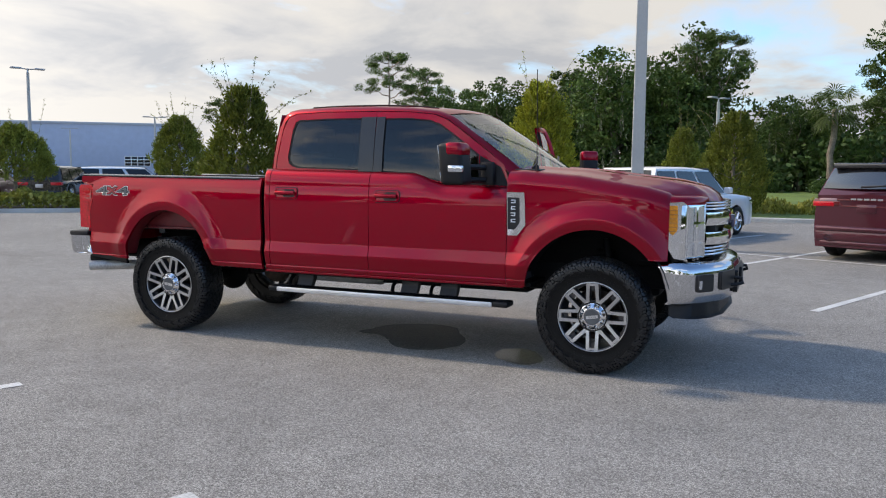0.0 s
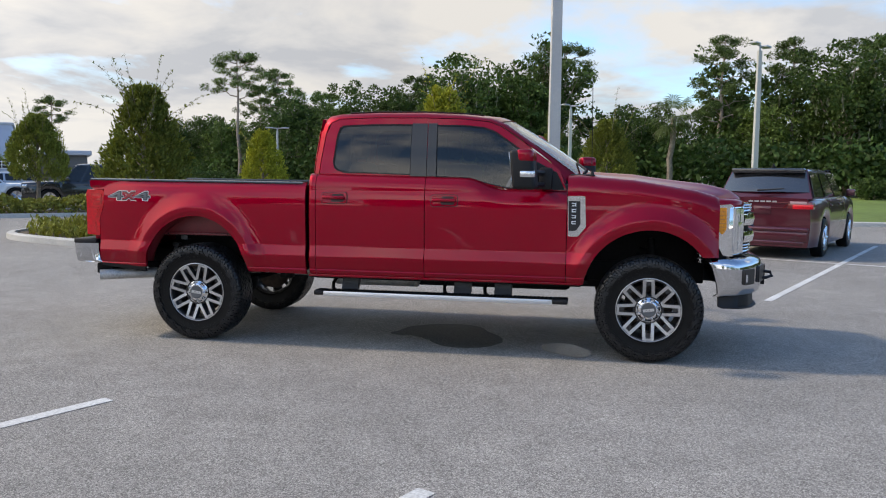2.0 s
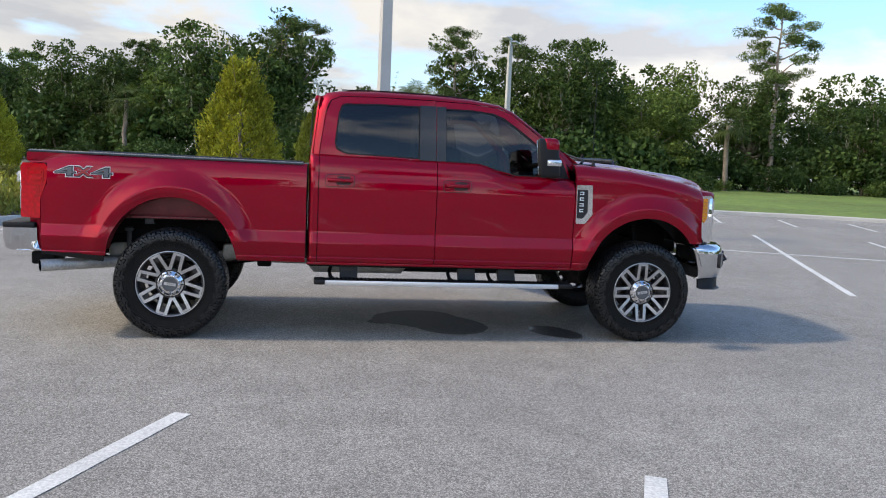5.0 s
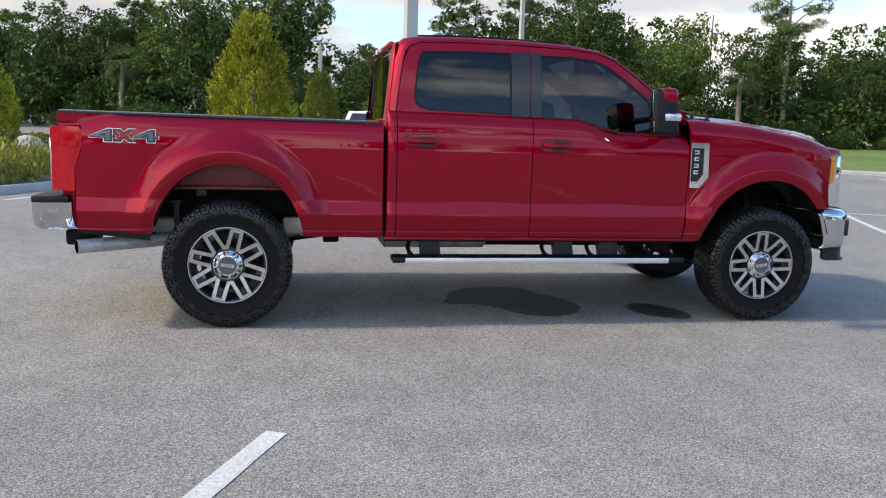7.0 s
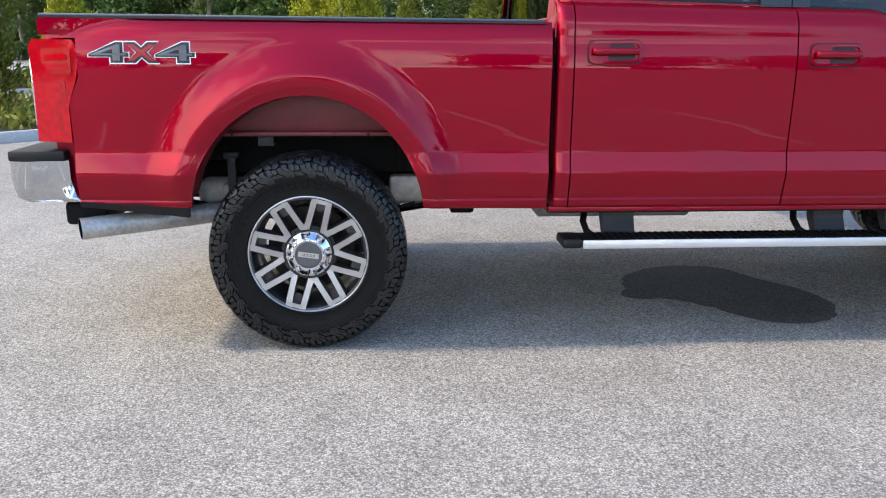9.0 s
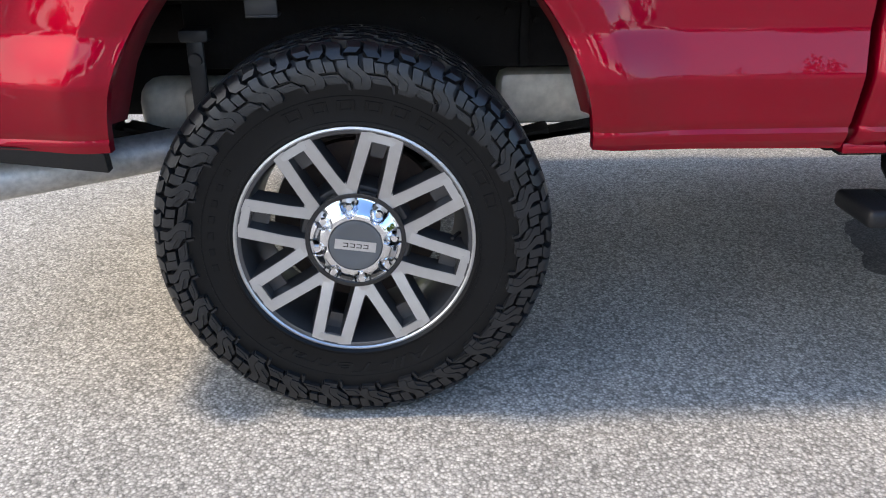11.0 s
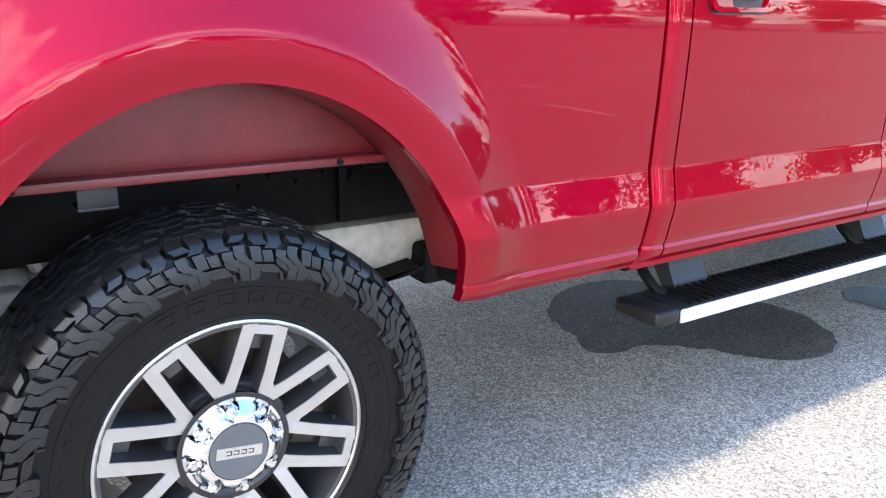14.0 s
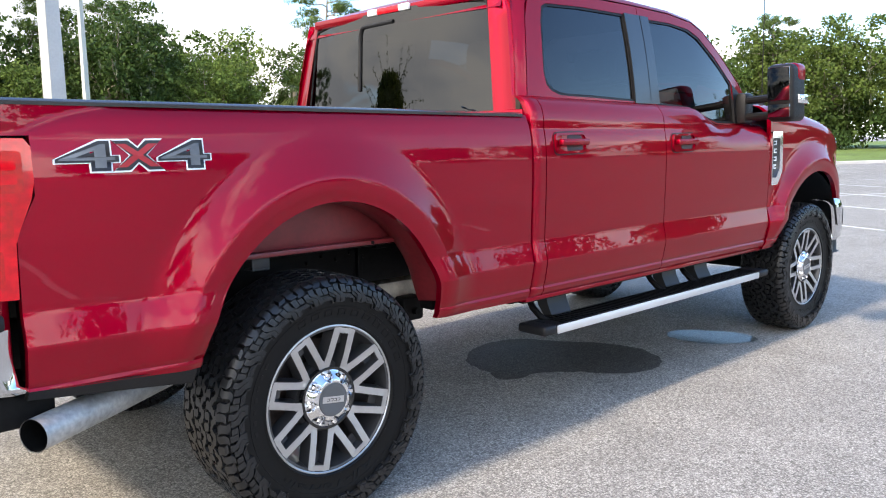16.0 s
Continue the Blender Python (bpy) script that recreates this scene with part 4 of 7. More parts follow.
    # front wing
    skin("front_fender", spread(3.374, 4.600, 0.0125, [(4.06, 0.545, 0.515)]), fender_low, hood_edge_z, fender_w, M_PAINT, truck, s, "dark red front wing with a flared wheel arch")
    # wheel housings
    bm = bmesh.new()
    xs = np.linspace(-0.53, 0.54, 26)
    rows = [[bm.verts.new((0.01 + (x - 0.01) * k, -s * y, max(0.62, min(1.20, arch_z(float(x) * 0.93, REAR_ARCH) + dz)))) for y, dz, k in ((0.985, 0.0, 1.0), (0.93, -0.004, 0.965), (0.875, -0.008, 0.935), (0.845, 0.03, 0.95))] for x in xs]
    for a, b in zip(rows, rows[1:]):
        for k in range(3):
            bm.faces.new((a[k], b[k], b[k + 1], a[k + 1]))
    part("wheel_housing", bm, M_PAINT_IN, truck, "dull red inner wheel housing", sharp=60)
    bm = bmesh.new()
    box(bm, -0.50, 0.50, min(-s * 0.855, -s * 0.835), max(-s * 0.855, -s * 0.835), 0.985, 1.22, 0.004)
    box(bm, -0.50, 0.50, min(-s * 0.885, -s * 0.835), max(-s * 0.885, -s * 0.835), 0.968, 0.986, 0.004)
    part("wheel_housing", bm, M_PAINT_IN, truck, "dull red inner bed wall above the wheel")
    for bx in (-0.33, 0.27):
        part("bolt", tube(bmesh.new(), [(bx, -s * 0.88, 0.977), (bx, -s * 0.889, 0.977)], 0.007, 8), M_FRAME, truck)
    bm = bmesh.new()
    xs = np.linspace(3.46, 4.62, 26)
    rows = [[bm.verts.new((x, -s * y, max(0.55, min(1.30, arch_z(4.06 + (float(x) - 4.06) * 0.9, FRONT_ARCH) + dz)))) for y, dz in ((0.97, 0.0), (0.88, 0.06), (0.60, 0.10), (0.56, 0.0))] for x in xs]
    for a, b in zip(rows, rows[1:]):
        for k in range(3):
            bm.faces.new((a[k], b[k], b[k + 1], a[k + 1]))
    part("wheel_liner", bm, M_BLACK, truck, "black plastic wheel arch liner", sharp=60)
    # rail cap on the load bed
    bm = bmesh.new()
    xs = np.linspace(-1.075, 1.035, 24)
    rows = [[bm.verts.new((x, -s * (bed_w(max(x, -0.98), 1.45) + dw), bed_top(x) + dz)) for dw, dz in ((0.005, -0.008), (0.007, 0.002), (-0.004, 0.010), (-0.11, 0.012), (-0.12, 0.0), (-0.12, -0.06))] for x in xs]
    for a, b in zip(rows, rows[1:]):
        for k in range(5):
            bm.faces.new((a[k], b[k], b[k + 1], a[k + 1]))
    for r in (rows[0], rows[-1]):
        bm.faces.new(r)
    part("rail_cap", bm, M_RAIL, truck, "black plastic bed rail cap")
    # tail lamp
    tl = [(-1.135, 0.955), (-0.990, 0.950), (-0.988, 1.10), (-0.975, 1.14), (-0.945, 1.215), (-0.935, 1.26), (-0.935, 1.355), (-0.950, 1.378), (-1.12, 1.380), (-1.135, 1.35), (-1.128, 1.20)]
    lamp = part("tail_lamp", side_patch(bmesh.new(), tl, lambda x, z: bed_w(max(x, -1.09), z) - 0.004, s, 0.006, 0.12), M_REDLENS, truck, "red plastic tail lamp")
    bm = bmesh.new()
    for z0, z1, x0, x1 in ((1.235, 1.345, -1.085, -0.960), (1.115, 1.215, -1.085, -0.992), (0.985, 1.085, -1.085, -1.02)):
        side_patch(bm, rounded([(x0, z0), (x1, z0), (x1, z1), (x0, z1)], 0.012, 2), lambda x, z: bed_w(max(x, -1.09), z) - 0.004, s, 0.0075, 0.003)
        part("lens_cell", bm, M_REDLENS3, lamp)
        for q in range(2):
            bm = bmesh.new()
            zq = z0 + 0.022 + 0.038 * q
            side_patch(bm, rounded([(x0 + 0.015, zq), (x1 - 0.015, zq), (x1 - 0.015, zq + 0.024), (x0 + 0.015, zq + 0.024)], 0.006, 2), lambda x, z: bed_w(max(x, -1.09), z) - 0.004, s, 0.009, 0.003)
            part("lens_cell", bm, M_REDLENS, lamp)
        bm = bmesh.new()
    bm.free()
    bm = bmesh.new()
    box(bm, -1.146, -1.128, min(-s * 0.93, -s * 0.80), max(-s * 0.93, -s * 0.80), 1.02, 1.30, 0.006)
    part("reversing_lens", bm, M_CLEAR, lamp, "clear reversing lens")
    # black lower trim of the bed corner
    bm = side_patch(bmesh.new(), [(-0.99, 0.668), (-0.70, 0.640), (-0.52, 0.620), (-0.515, 0.668), (-0.70, 0.683), (-0.985, 0.692)], bed_w, s, 0.004, 0.03)
    part("lower_trim", bm, M_BLACK, truck, "black plastic lower trim")
    # sill and rocker
    bm = bmesh.new()
    box(bm, 1.08, 3.50, min(-s * 0.955, -s * 0.80), max(-s * 0.955, -s * 0.80), 0.628, 0.656, 0.010)
    part("rocker", bm, M_PAINT, truck, "dark red door sill")
    bm = bmesh.new()
    box(bm, 1.10, 3.50, min(-s * 0.84, -s * 0.50), max(-s * 0.84, -s * 0.50), 0.600, 0.640, 0.012)
    part("sill_underside", bm, M_FRAME, truck)
    # inner shell, added in black to stand for the shade seen through the gaps
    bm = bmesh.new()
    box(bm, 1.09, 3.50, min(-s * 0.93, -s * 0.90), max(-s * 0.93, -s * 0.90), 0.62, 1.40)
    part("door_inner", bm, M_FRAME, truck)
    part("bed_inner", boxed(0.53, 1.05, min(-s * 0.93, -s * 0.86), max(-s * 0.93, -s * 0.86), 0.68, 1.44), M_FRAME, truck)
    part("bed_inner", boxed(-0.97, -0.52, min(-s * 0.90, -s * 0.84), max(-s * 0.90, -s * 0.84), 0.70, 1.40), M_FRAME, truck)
    # door mirror
    bm = bmesh.new()
    box(bm, 2.962, 3.125, min(-s * 1.145, -s * 1.320), max(-s * 1.145, -s * 1.320), 1.438, 1.758, 0.035, 4)
    mir = part("door_mirror", bm, M_BLACK, truck, "black towing mirror with a red cap")
    if s < 0:
        for ob in (mir, sail, cover):
            ob.matrix_basis = OPEN
    for v in mir.data.vertices:
        if v.co.x < 3.05:
            v.co.x -= 0.16 * (abs(v.co.y) - 1.145)
        v.co.x += (1.55 - v.co.z) * 0.10 - 0.12 * (abs(v.co.y) - 1.235)
    bm = bmesh.new()
    box(bm, 2.992, 3.130, min(-s * 1.142, -s * 1.324), max(-s * 1.142, -s * 1.324), 1.650, 1.764, 0.036, 4)
    cap = part("mirror_cap", bm, M_PAINT, mir, "dark red mirror cap")
    for v in cap.data.vertices:
        v.co.x += (1.55 - v.co.z) * 0.10 - 0.12 * (abs(v.co.y) - 1.235)
    bm = bmesh.new()
    box(bm, 3.00, 3.125, min(-s * 1.300, -s * 1.330), max(-s * 1.300, -s * 1.330), 1.535, 1.590, 0.012, 2)
    part("turn_signal", bm, M_CLEAR, mir, "clear mirror turn signal")
    for z0, z1 in ((1.555, 1.740), (1.462, 1.535)):
        bm = bmesh.new()
        box(bm, 2.958, 2.968, min(-s * 1.160, -s * 1.305), max(-s * 1.160, -s * 1.305), z0, z1, 0.004)
        glass = part("mirror_glass", bm, M_DARK_MIRROR, mir, "mirror glass with a dark reflection put into its colour")
        for v in glass.data.vertices:
            v.co.x += (1.55 - v.co.z) * 0.10 - 0.12 * (abs(v.co.y) - 1.235) - 0.16 * (abs(v.co.y) - 1.145)
    bm = bmesh.new()
    for z in (1.475, 1.575):
        tube(bm, [(3.18, -s * 0.87, z), (3.15, -s * 1.00, z), (3.08, -s * 1.15, z + 0.005)], 0.024, 10)
    box(bm, 3.13, 3.24, min(-s * 0.88, -s * 0.95), max(-s * 0.88, -s * 0.95), 1.435, 1.62, 0.02)
    part("mirror_arm", bm, M_BLACK, mir)
    # side badge with unreadable bars
    bd = rounded([(3.376, 1.385), (3.518, 1.385), (3.530, 1.13), (3.465, 1.048), (3.384, 1.048)], 0.008, 2)
    bi = rounded([(3.382, 1.345), (3.480, 1.345), (3.485, 1.15), (3.445, 1.095), (3.388, 1.095)], 0.008, 2)
    badge = part("fender_badge", frame_ring(bmesh.new(), bd, bi, fender_w, s, 0.014, 0.016), M_CHROME, truck, "chrome fender vent badge")
    part("badge_field", side_patch(bmesh.new(), bi, fender_w, s, 0.005, 0.006), M_BLACKDECAL, badge)
    for k in range(4):
        bm = bmesh.new()
        z0 = 1.300 - 0.050 * k
        for xa, xb, za, zb in ((3.410, 3.446, 0.020, 0.028), (3.410, 3.446, 0.0, 0.008), (3.410, 3.418, 0.008, 0.020) if k % 2 else (3.438, 3.446, 0.008, 0.020)):
            side_patch(bm, [(xa, z0 + za), (xb, z0 + za), (xb, z0 + zb), (xa, z0 + zb)], fender_w, s, 0.009, 0.005)
        part("badge_bar", bm, M_WHITE, badge)
    # headlamp
    hl = [(4.565, 1.322), (4.600, 0.985), (4.640, 0.915), (4.720, 0.905), (4.735, 1.30), (4.69, 1.335)]

    def hl_w(x, z):
        return 0.935 - 0.30 * max(0.0, x - 4.57) ** 1.5 / 0.065 * 0.18

    hd = part("headlamp", side_patch(bmesh.new(), hl, hl_w, s, 0.0, 0.20), M_CHROME, truck, "chrome-faced headlamp with an amber corner")
    bm = bmesh.new()
    side_patch(bm, rounded([(4.572, 1.305), (4.655, 1.308), (4.66, 1.13), (4.628, 1.085), (4.590, 1.13)], 0.01, 2), hl_w, s, 0.005, 0.02)
    part("amber_lens", bm, M_AMBER, hd, "amber side marker lens")
    bm = bmesh.new()
    for k in range(6):
        z0 = 1.115 + 0.031 * k
        side_patch(bm, [(4.585, z0), (4.655, z0), (4.655, z0 + 0.005), (4.585, z0 + 0.005)], hl_w, s, 0.007, 0.003)
    part("lens_rib", bm, material("amber_rib", (0.45, 0.13, 0.005), 0.3) if s > 0 else bpy.data.materials["amber_rib"], hd)
    bm = bmesh.new()
    prism(bm, [(4.66, -s * 0.905), (4.71, -s * 0.90), (4.785, -s * 0.79), (4.825, -s * 0.67), (4.65, -s * 0.64)][::s], lambda a, b, d: (a, b, 0.915 + d), 0.40, 0.012)
    bowl = part("headlamp_bowl", bm, M_CHROME, hd)
    fx = lambda f: Vector((4.724 + 0.098 * f, -s * (0.885 - 0.205 * f)))
    for f0, f1, z0, z1 in ((0.05, 0.30, 0.935, 1.295), (0.36, 0.95, 0.935, 1.025), (0.36, 0.95, 1.045, 1.165), (0.36, 0.95, 1.185, 1.295)):
        bm = bmesh.new()
        a, b = fx(f0), fx(f1)
        box(bm, 0, 1, 0, 1, 0, 1, 0.0)
        for v in bm.verts:
            p = a.lerp(b, v.co.x)
            v.co = Vector((p.x - 0.02 + 0.028 * v.co.y, p.y - s * 0.012 * v.co.y, z0 + (z1 - z0) * v.co.z))
        bmesh.ops.recalc_face_normals(bm, faces=bm.faces[:])
        part("headlamp_lens", bm, M_CLEAR, hd, "clear headlamp lens", flat=True)

# roof, glass and bonnet across the truck
bm = bmesh.new()
xs = np.linspace(1.14, 2.78, 34)


def roof_edge(x):
    return lerp_table([(1.14, 1.955), (1.168, 2.022), (1.215, 2.066), (1.32, 2.086), (1.65, 2.096), (2.10, 2.094), (2.45, 2.076), (2.70, 2.044), (2.80, 2.005)], x)


rows = []
for x in xs:
    e = roof_edge(x)
    we = glass_w(x, e) - 0.053
    crown = 0.040 * smooth01((x - 1.10) / 0.35)
    rows.append([bm.verts.new((x + 0.07 * (1 - (k / 8) ** 2) * smooth01((x - 2.3) / 0.4) - 0.03 * (1 - (k / 8) ** 2) * (1 - smooth01((x - 1.1) / 0.3)), we * k / 8, e + crown * (1 - abs(k / 8) ** 2.6))) for k in range(-8, 9)])
for a, b in zip(rows, rows[1:]):
    for k in range(16):
        bm.faces.new((a[k], b[k], b[k + 1], a[k + 1]))
part("roof", bm, M_PAINT, truck, "dark red cab roof", sharp=60)
for y in (-0.55, 0.55):
    bm = tube(bmesh.new(), [(x, y * 1.0, roof_edge(x) + 0.040 * (1 - (0.55 / 0.74) ** 2.6) + 0.004) for x in np.linspace(1.35, 2.6, 12)], 0.006, 6)
    part("roof_strip", bm, M_BLACK, truck, "black roof drip strip")


def screen_grid(x_top, z_top, w_top, bow_top, x_bot, z_bot, w_bot, bow_bot, n=12, rows_=8):
    bm = bmesh.new()
    g = []
    for j in range(rows_ + 1):
        t = j / rows_
        g.append([])
        for k in range(-n, n + 1):
            f = k / n
            w = w_bot + (w_top - w_bot) * t
            bow = bow_bot + (bow_top - bow_bot) * t
            x = x_bot + (x_top - x_bot) * t + bow * (1 - f * f)
            z = z_bot + (z_top - z_bot) * t + 0.035 * t * (1 - f * f) + 0.012 * math.sin(math.pi * t)
            g[-1].append(bm.verts.new((x, w * f, z)))
    for a, b in zip(g, g[1:]):
        for k in range(2 * n):
            bm.faces.new((a[k], a[k + 1], b[k + 1], b[k]))
    return bm


ws = part("windshield", outward(screen_grid(2.755, 2.025, 0.735, 0.08, 3.435, 1.565, 0.835, 0.16)), M_GLASS_FRONT, truck, "clear raked windscreen")
ws.visible_shadow = False
rg = part("rear_window", outward(screen_grid(1.145, 1.995, 0.665, -0.03, 1.118, 1.485, 0.755, -0.03)), M_GLASS_REAR, truck, "dark tinted rear window with a sliding centre pane")
rg.visible_shadow = False
bm = bmesh.new()
tube(bm, [(1.087 + 0.027 * t, 0.235, 1.50 + 0.46 * t) for t in (0.28, 0.6, 0.92)] + [(1.113, 0.222, 1.956), (1.113, 0.20, 1.964), (1.112, -0.04, 1.968)], 0.011, 8)
part("slider_frame", bm, M_BLACK, rg, "black sliding pane frame")
for sy in (-1, 1):
    bm = tube(bmesh.new(), [(1.117, sy * 0.755, 1.485), (1.130, sy * 0.715, 1.74), (1.142, sy * 0.670, 1.985), (1.125, sy * 0.5, 2.012)], 0.005, 6)
    part("window_seal", bm, M_BLACK, rg)
# back wall of the cab below and beside the rear window
bm = bmesh.new()
box(bm, 1.085, 1.125, -0.93, 0.93, 0.66, 1.49, 0.01)
part("cab_back", bm, M_PAINT, truck, "dark red rear wall of the cab")
for s in (1, -1):
    bm = bmesh.new()
    rows = []
    for t in np.linspace(0, 1, 10):
        z = 1.48 + 0.555 * t
        xi = 1.085 + 0.064 * t
        rows.append([bm.verts.new((xi - 0.004, -s * (0.762 - 0.095 * t), z)), bm.verts.new((xi + 0.002, -s * (0.80 - 0.095 * t), z)), bm.verts.new((xi + 0.02 + 0.012 * t, -s * (glass_w(1.12, z) - 0.03), z + 0.0)), bm.verts.new((1.10 + 0.06 * t, -s * (glass_w(1.12, z) - 0.005), z))])
    for a, b in zip(rows, rows[1:]):
        for k in range(3):
            bm.faces.new((a[k], b[k], b[k + 1], a[k + 1]))
    part("rear_pillar", bm, M_PAINT, truck, sharp=60)
bm = bmesh.new()
box(bm, 1.118, 1.17, -0.68, 0.68, 1.995, 2.05, 0.02)
part("rear_header", bm, M_PAINT, truck)
bm = bmesh.new()
box(bm, 1.105, 1.125, -0.085, 0.085, 2.012, 2.046, 0.006)
stop = part("stop_lamp", bm, M_REDLENS, truck, "red high-level stop lamp with clear ends")
for y0 in (-0.165, 0.087):
    part("cargo_lens", boxed(1.103, 1.125, y0, y0 + 0.078, 2.012, 2.046, 0.006), M_WHITE, stop)

# bonnet
bm = bmesh.new()
rows = []
for x in np.linspace(3.40, 4.66, 40):
    e = hood_edge_z(x)
    we = 0.862 - (0.075 * ((x - 4.2) / 0.45) ** 2 if x > 4.2 else 0.0)
    cr = lerp_table([(3.40, 0.020), (3.9, 0.034), (4.42, 0.042), (4.60, 0.040), (4.66, 0.035)], x)
    row = []
    for k in range(-14, 15):
        f = k / 14
        z = e + cr * (1 - abs(f) ** 3.2)
        z += 0.020 * math.exp(-((abs(f) - 0.62) / 0.10) ** 2) - 0.012 * math.exp(-((abs(f) - 0.44) / 0.10) ** 2)
        row.append(bm.verts.new((x + 0.22 * (1 - abs(f) ** 2.4) * smooth01((x - 4.0) / 0.66), we * f, z)))
    rows.append(row)
for a, b in zip(rows, rows[1:]):
    for k in range(28):
        bm.faces.new((a[k], b[k], b[k + 1], a[k + 1]))
last = rows[-1]
drop = [bm.verts.new((v.co.x + 0.035, v.co.y, v.co.z - 0.055)) for v in last]
for k in range(28):
    bm.faces.new((last[k], drop[k], drop[k + 1], last[k + 1]))
part("hood", bm, M_PAINT, truck, "dark red bonnet with raised shoulders", sharp=50)
bm = bmesh.new()
box(bm, 3.38, 3.60, -0.86, 0.86, 1.50, 1.568, 0.02)
part("cowl", bm, M_BLACK, truck, "black cowl below the windscreen")
for y0, y1 in ((-0.70, -0.10), (0.0, 0.62)):
    bm = bmesh.new()
    tube(bm, [(3.52, y0, 1.60), (3.44, (y0 + y1) / 2, 1.66), (3.36, y1, 1.69)], 0.010, 6)
    tube(bm, [(3.50, y0 - 0.03, 1.57), (3.52, y0, 1.60)], 0.016, 6)
    part("wiper", bm, M_BLACK, truck)
bm = bmesh.new()
tube(bm, [(3.57, -0.845, 1.545), (3.57, -0.845, 1.585), (3.565, -0.845, 1.60)], [0.018, 0.014, 0.006], 8)
tube(bm, [(3.565, -0.845, 1.60), (3.555, -0.845, 2.34)], 0.0032, 6)
part("aerial", bm, M_BLACK, truck, "thin black whip aerial")

# paint between bonnet and headlamps
for sy in (-1, 1):
    bm = bmesh.new()
    rim_ = [(4.50, sy * 0.905), (4.60, sy * 0.908), (4.71, sy * 0.885), (4.785, sy * 0.785), (4.83, sy * 0.66), (4.84, sy * 0.50)]
    rows = []
    for k, (x, y) in enumerate(rim_):
        zt = (1.405, 1.385, 1.372, 1.372, 1.375, 1.375)[k]
        rows.append([bm.verts.new(p) for p in ((x, y, 1.312), (x, y, 1.345), (x - 0.012, y * 0.985, 1.362), (x - 0.05, y * 0.94, zt), (x - 0.16, y * 0.84, zt + 0.012))])
    for a, b in zip(rows, rows[1:]):
        for k in range(4):
            bm.faces.new((a[k], b[k], b[k + 1], a[k + 1]))
    bmesh.ops.recalc_face_normals(bm, faces=bm.faces[:])
    part("nose_panel", bm, M_PAINT, truck, "dark red nose panel above the headlamp", sharp=50)

# grille, bumper and front face
bm = bmesh.new()
box(bm, 4.60, 4.68, -0.86, 0.86, 0.86, 1.34, 0.02)
box(bm, 4.70, 4.80, -0.64, 0.64, 0.90, 1.33, 0.02)
box(bm, 4.78, 4.90, -0.52, 0.52, 0.90, 1.33, 0.02)
part("radiator_support", bm, M_BLACK, truck)
bm = bmesh.new()
for z0, z1, d in ((1.145, 1.255, 0.05), (1.000, 1.105, 0.055)):
    g = []
    for k in range(-20, 21):
        f = k / 20
        x = 4.985 - 0.150 * abs(f) ** 3.4
        g.append([bm.verts.new((x + dx, 0.66 * f, z)) for dx, z in ((-0.06, z0), (0.0, z0 + 0.006), (0.012, (z0 + z1) / 2), (0.0, z1 - 0.006), (-0.06, z1))])
    for a, b in zip(g, g[1:]):
        for k in range(4):
            bm.faces.new((a[k], b[k], b[k + 1], a[k + 1]))
grille = part("grille_bar", bm, M_CHROME, truck, "chrome grille with wide horizontal bars")
bm = bmesh.new()
for z in (1.320, 1.298, 1.275, 0.980, 0.955, 0.930):
    tube(bm, [(4.962 - 0.150 * abs(f) ** 3.4, 0.655 * f, z) for f in np.linspace(-1, 1, 21)], 0.008, 6)
for sy in (-1, 1):
    box(bm, 4.76, 4.835, min(sy * 0.640, sy * 0.672), max(sy * 0.640, sy * 0.672), 0.91, 1.32, 0.01)
part("grille_surround", bm, M_CHROME_SOFT, truck)
bm = bmesh.new()
box(bm, 4.990, 5.012, -0.13, 0.13, 1.115, 1.215, 0.003)
part("nose_emblem", bm, M_CARBLUE, truck, "plain blue oval-shaped nose plate")


def bumper_bar(plan, zs, back, n=30, rake=0.0):
    """A bar bent along a half plan of (x, y) and mirrored; zs are rows of (set back, height)."""
    P = [Vector(p) for p in plan]
    L = [0.0]
    for a, b in zip(P, P[1:]):
        L.append(L[-1] + (b - a).length)

    def at(d):
        for k in range(len(P) - 1):
            if d <= L[k + 1] + 1e-9:
                return P[k].lerp(P[k + 1], (d - L[k]) / (L[k + 1] - L[k]))
        return P[-1].copy()

    half = []
    for i in range(n + 1):
        d = L[-1] * i / n
        p = sum((at(max(0.0, min(L[-1], d + e))) for e in (-0.03, -0.015, 0.0, 0.015, 0.03)), Vector((0, 0))) / 5
        half.append((p, i / n))
    bm = bmesh.new()
    g = []
    for sy in (-1, 1):
        for p, f in (half if sy < 0 else half[-2::-1]):
            g.append([bm.verts.new((p.x - dx + rake * max(0.0, 1 - 9 * f) * (zs[-1][1] - z), sy * p.y * (1 - 0.6 * dx * max(0.0, 1 - 3 * f)), z)) for dx, z in zs])
    for a, b in zip(g, g[1:]):
        for k in range(len(zs) - 1):
            bm.faces.new((a[k], b[k], b[k + 1], a[k + 1]))
    r = bmesh.ops.extrude_edge_only(bm, edges=[e for e in bm.edges if e.is_boundary])
    for v in [q for q in r["geom"] if isinstance(q, bmesh.types.BMVert)]:
        v.co.x += back * (1.0 if abs(v.co.y) < 0.9 else 0.15)
        v.co.y *= 0.985
    return bm


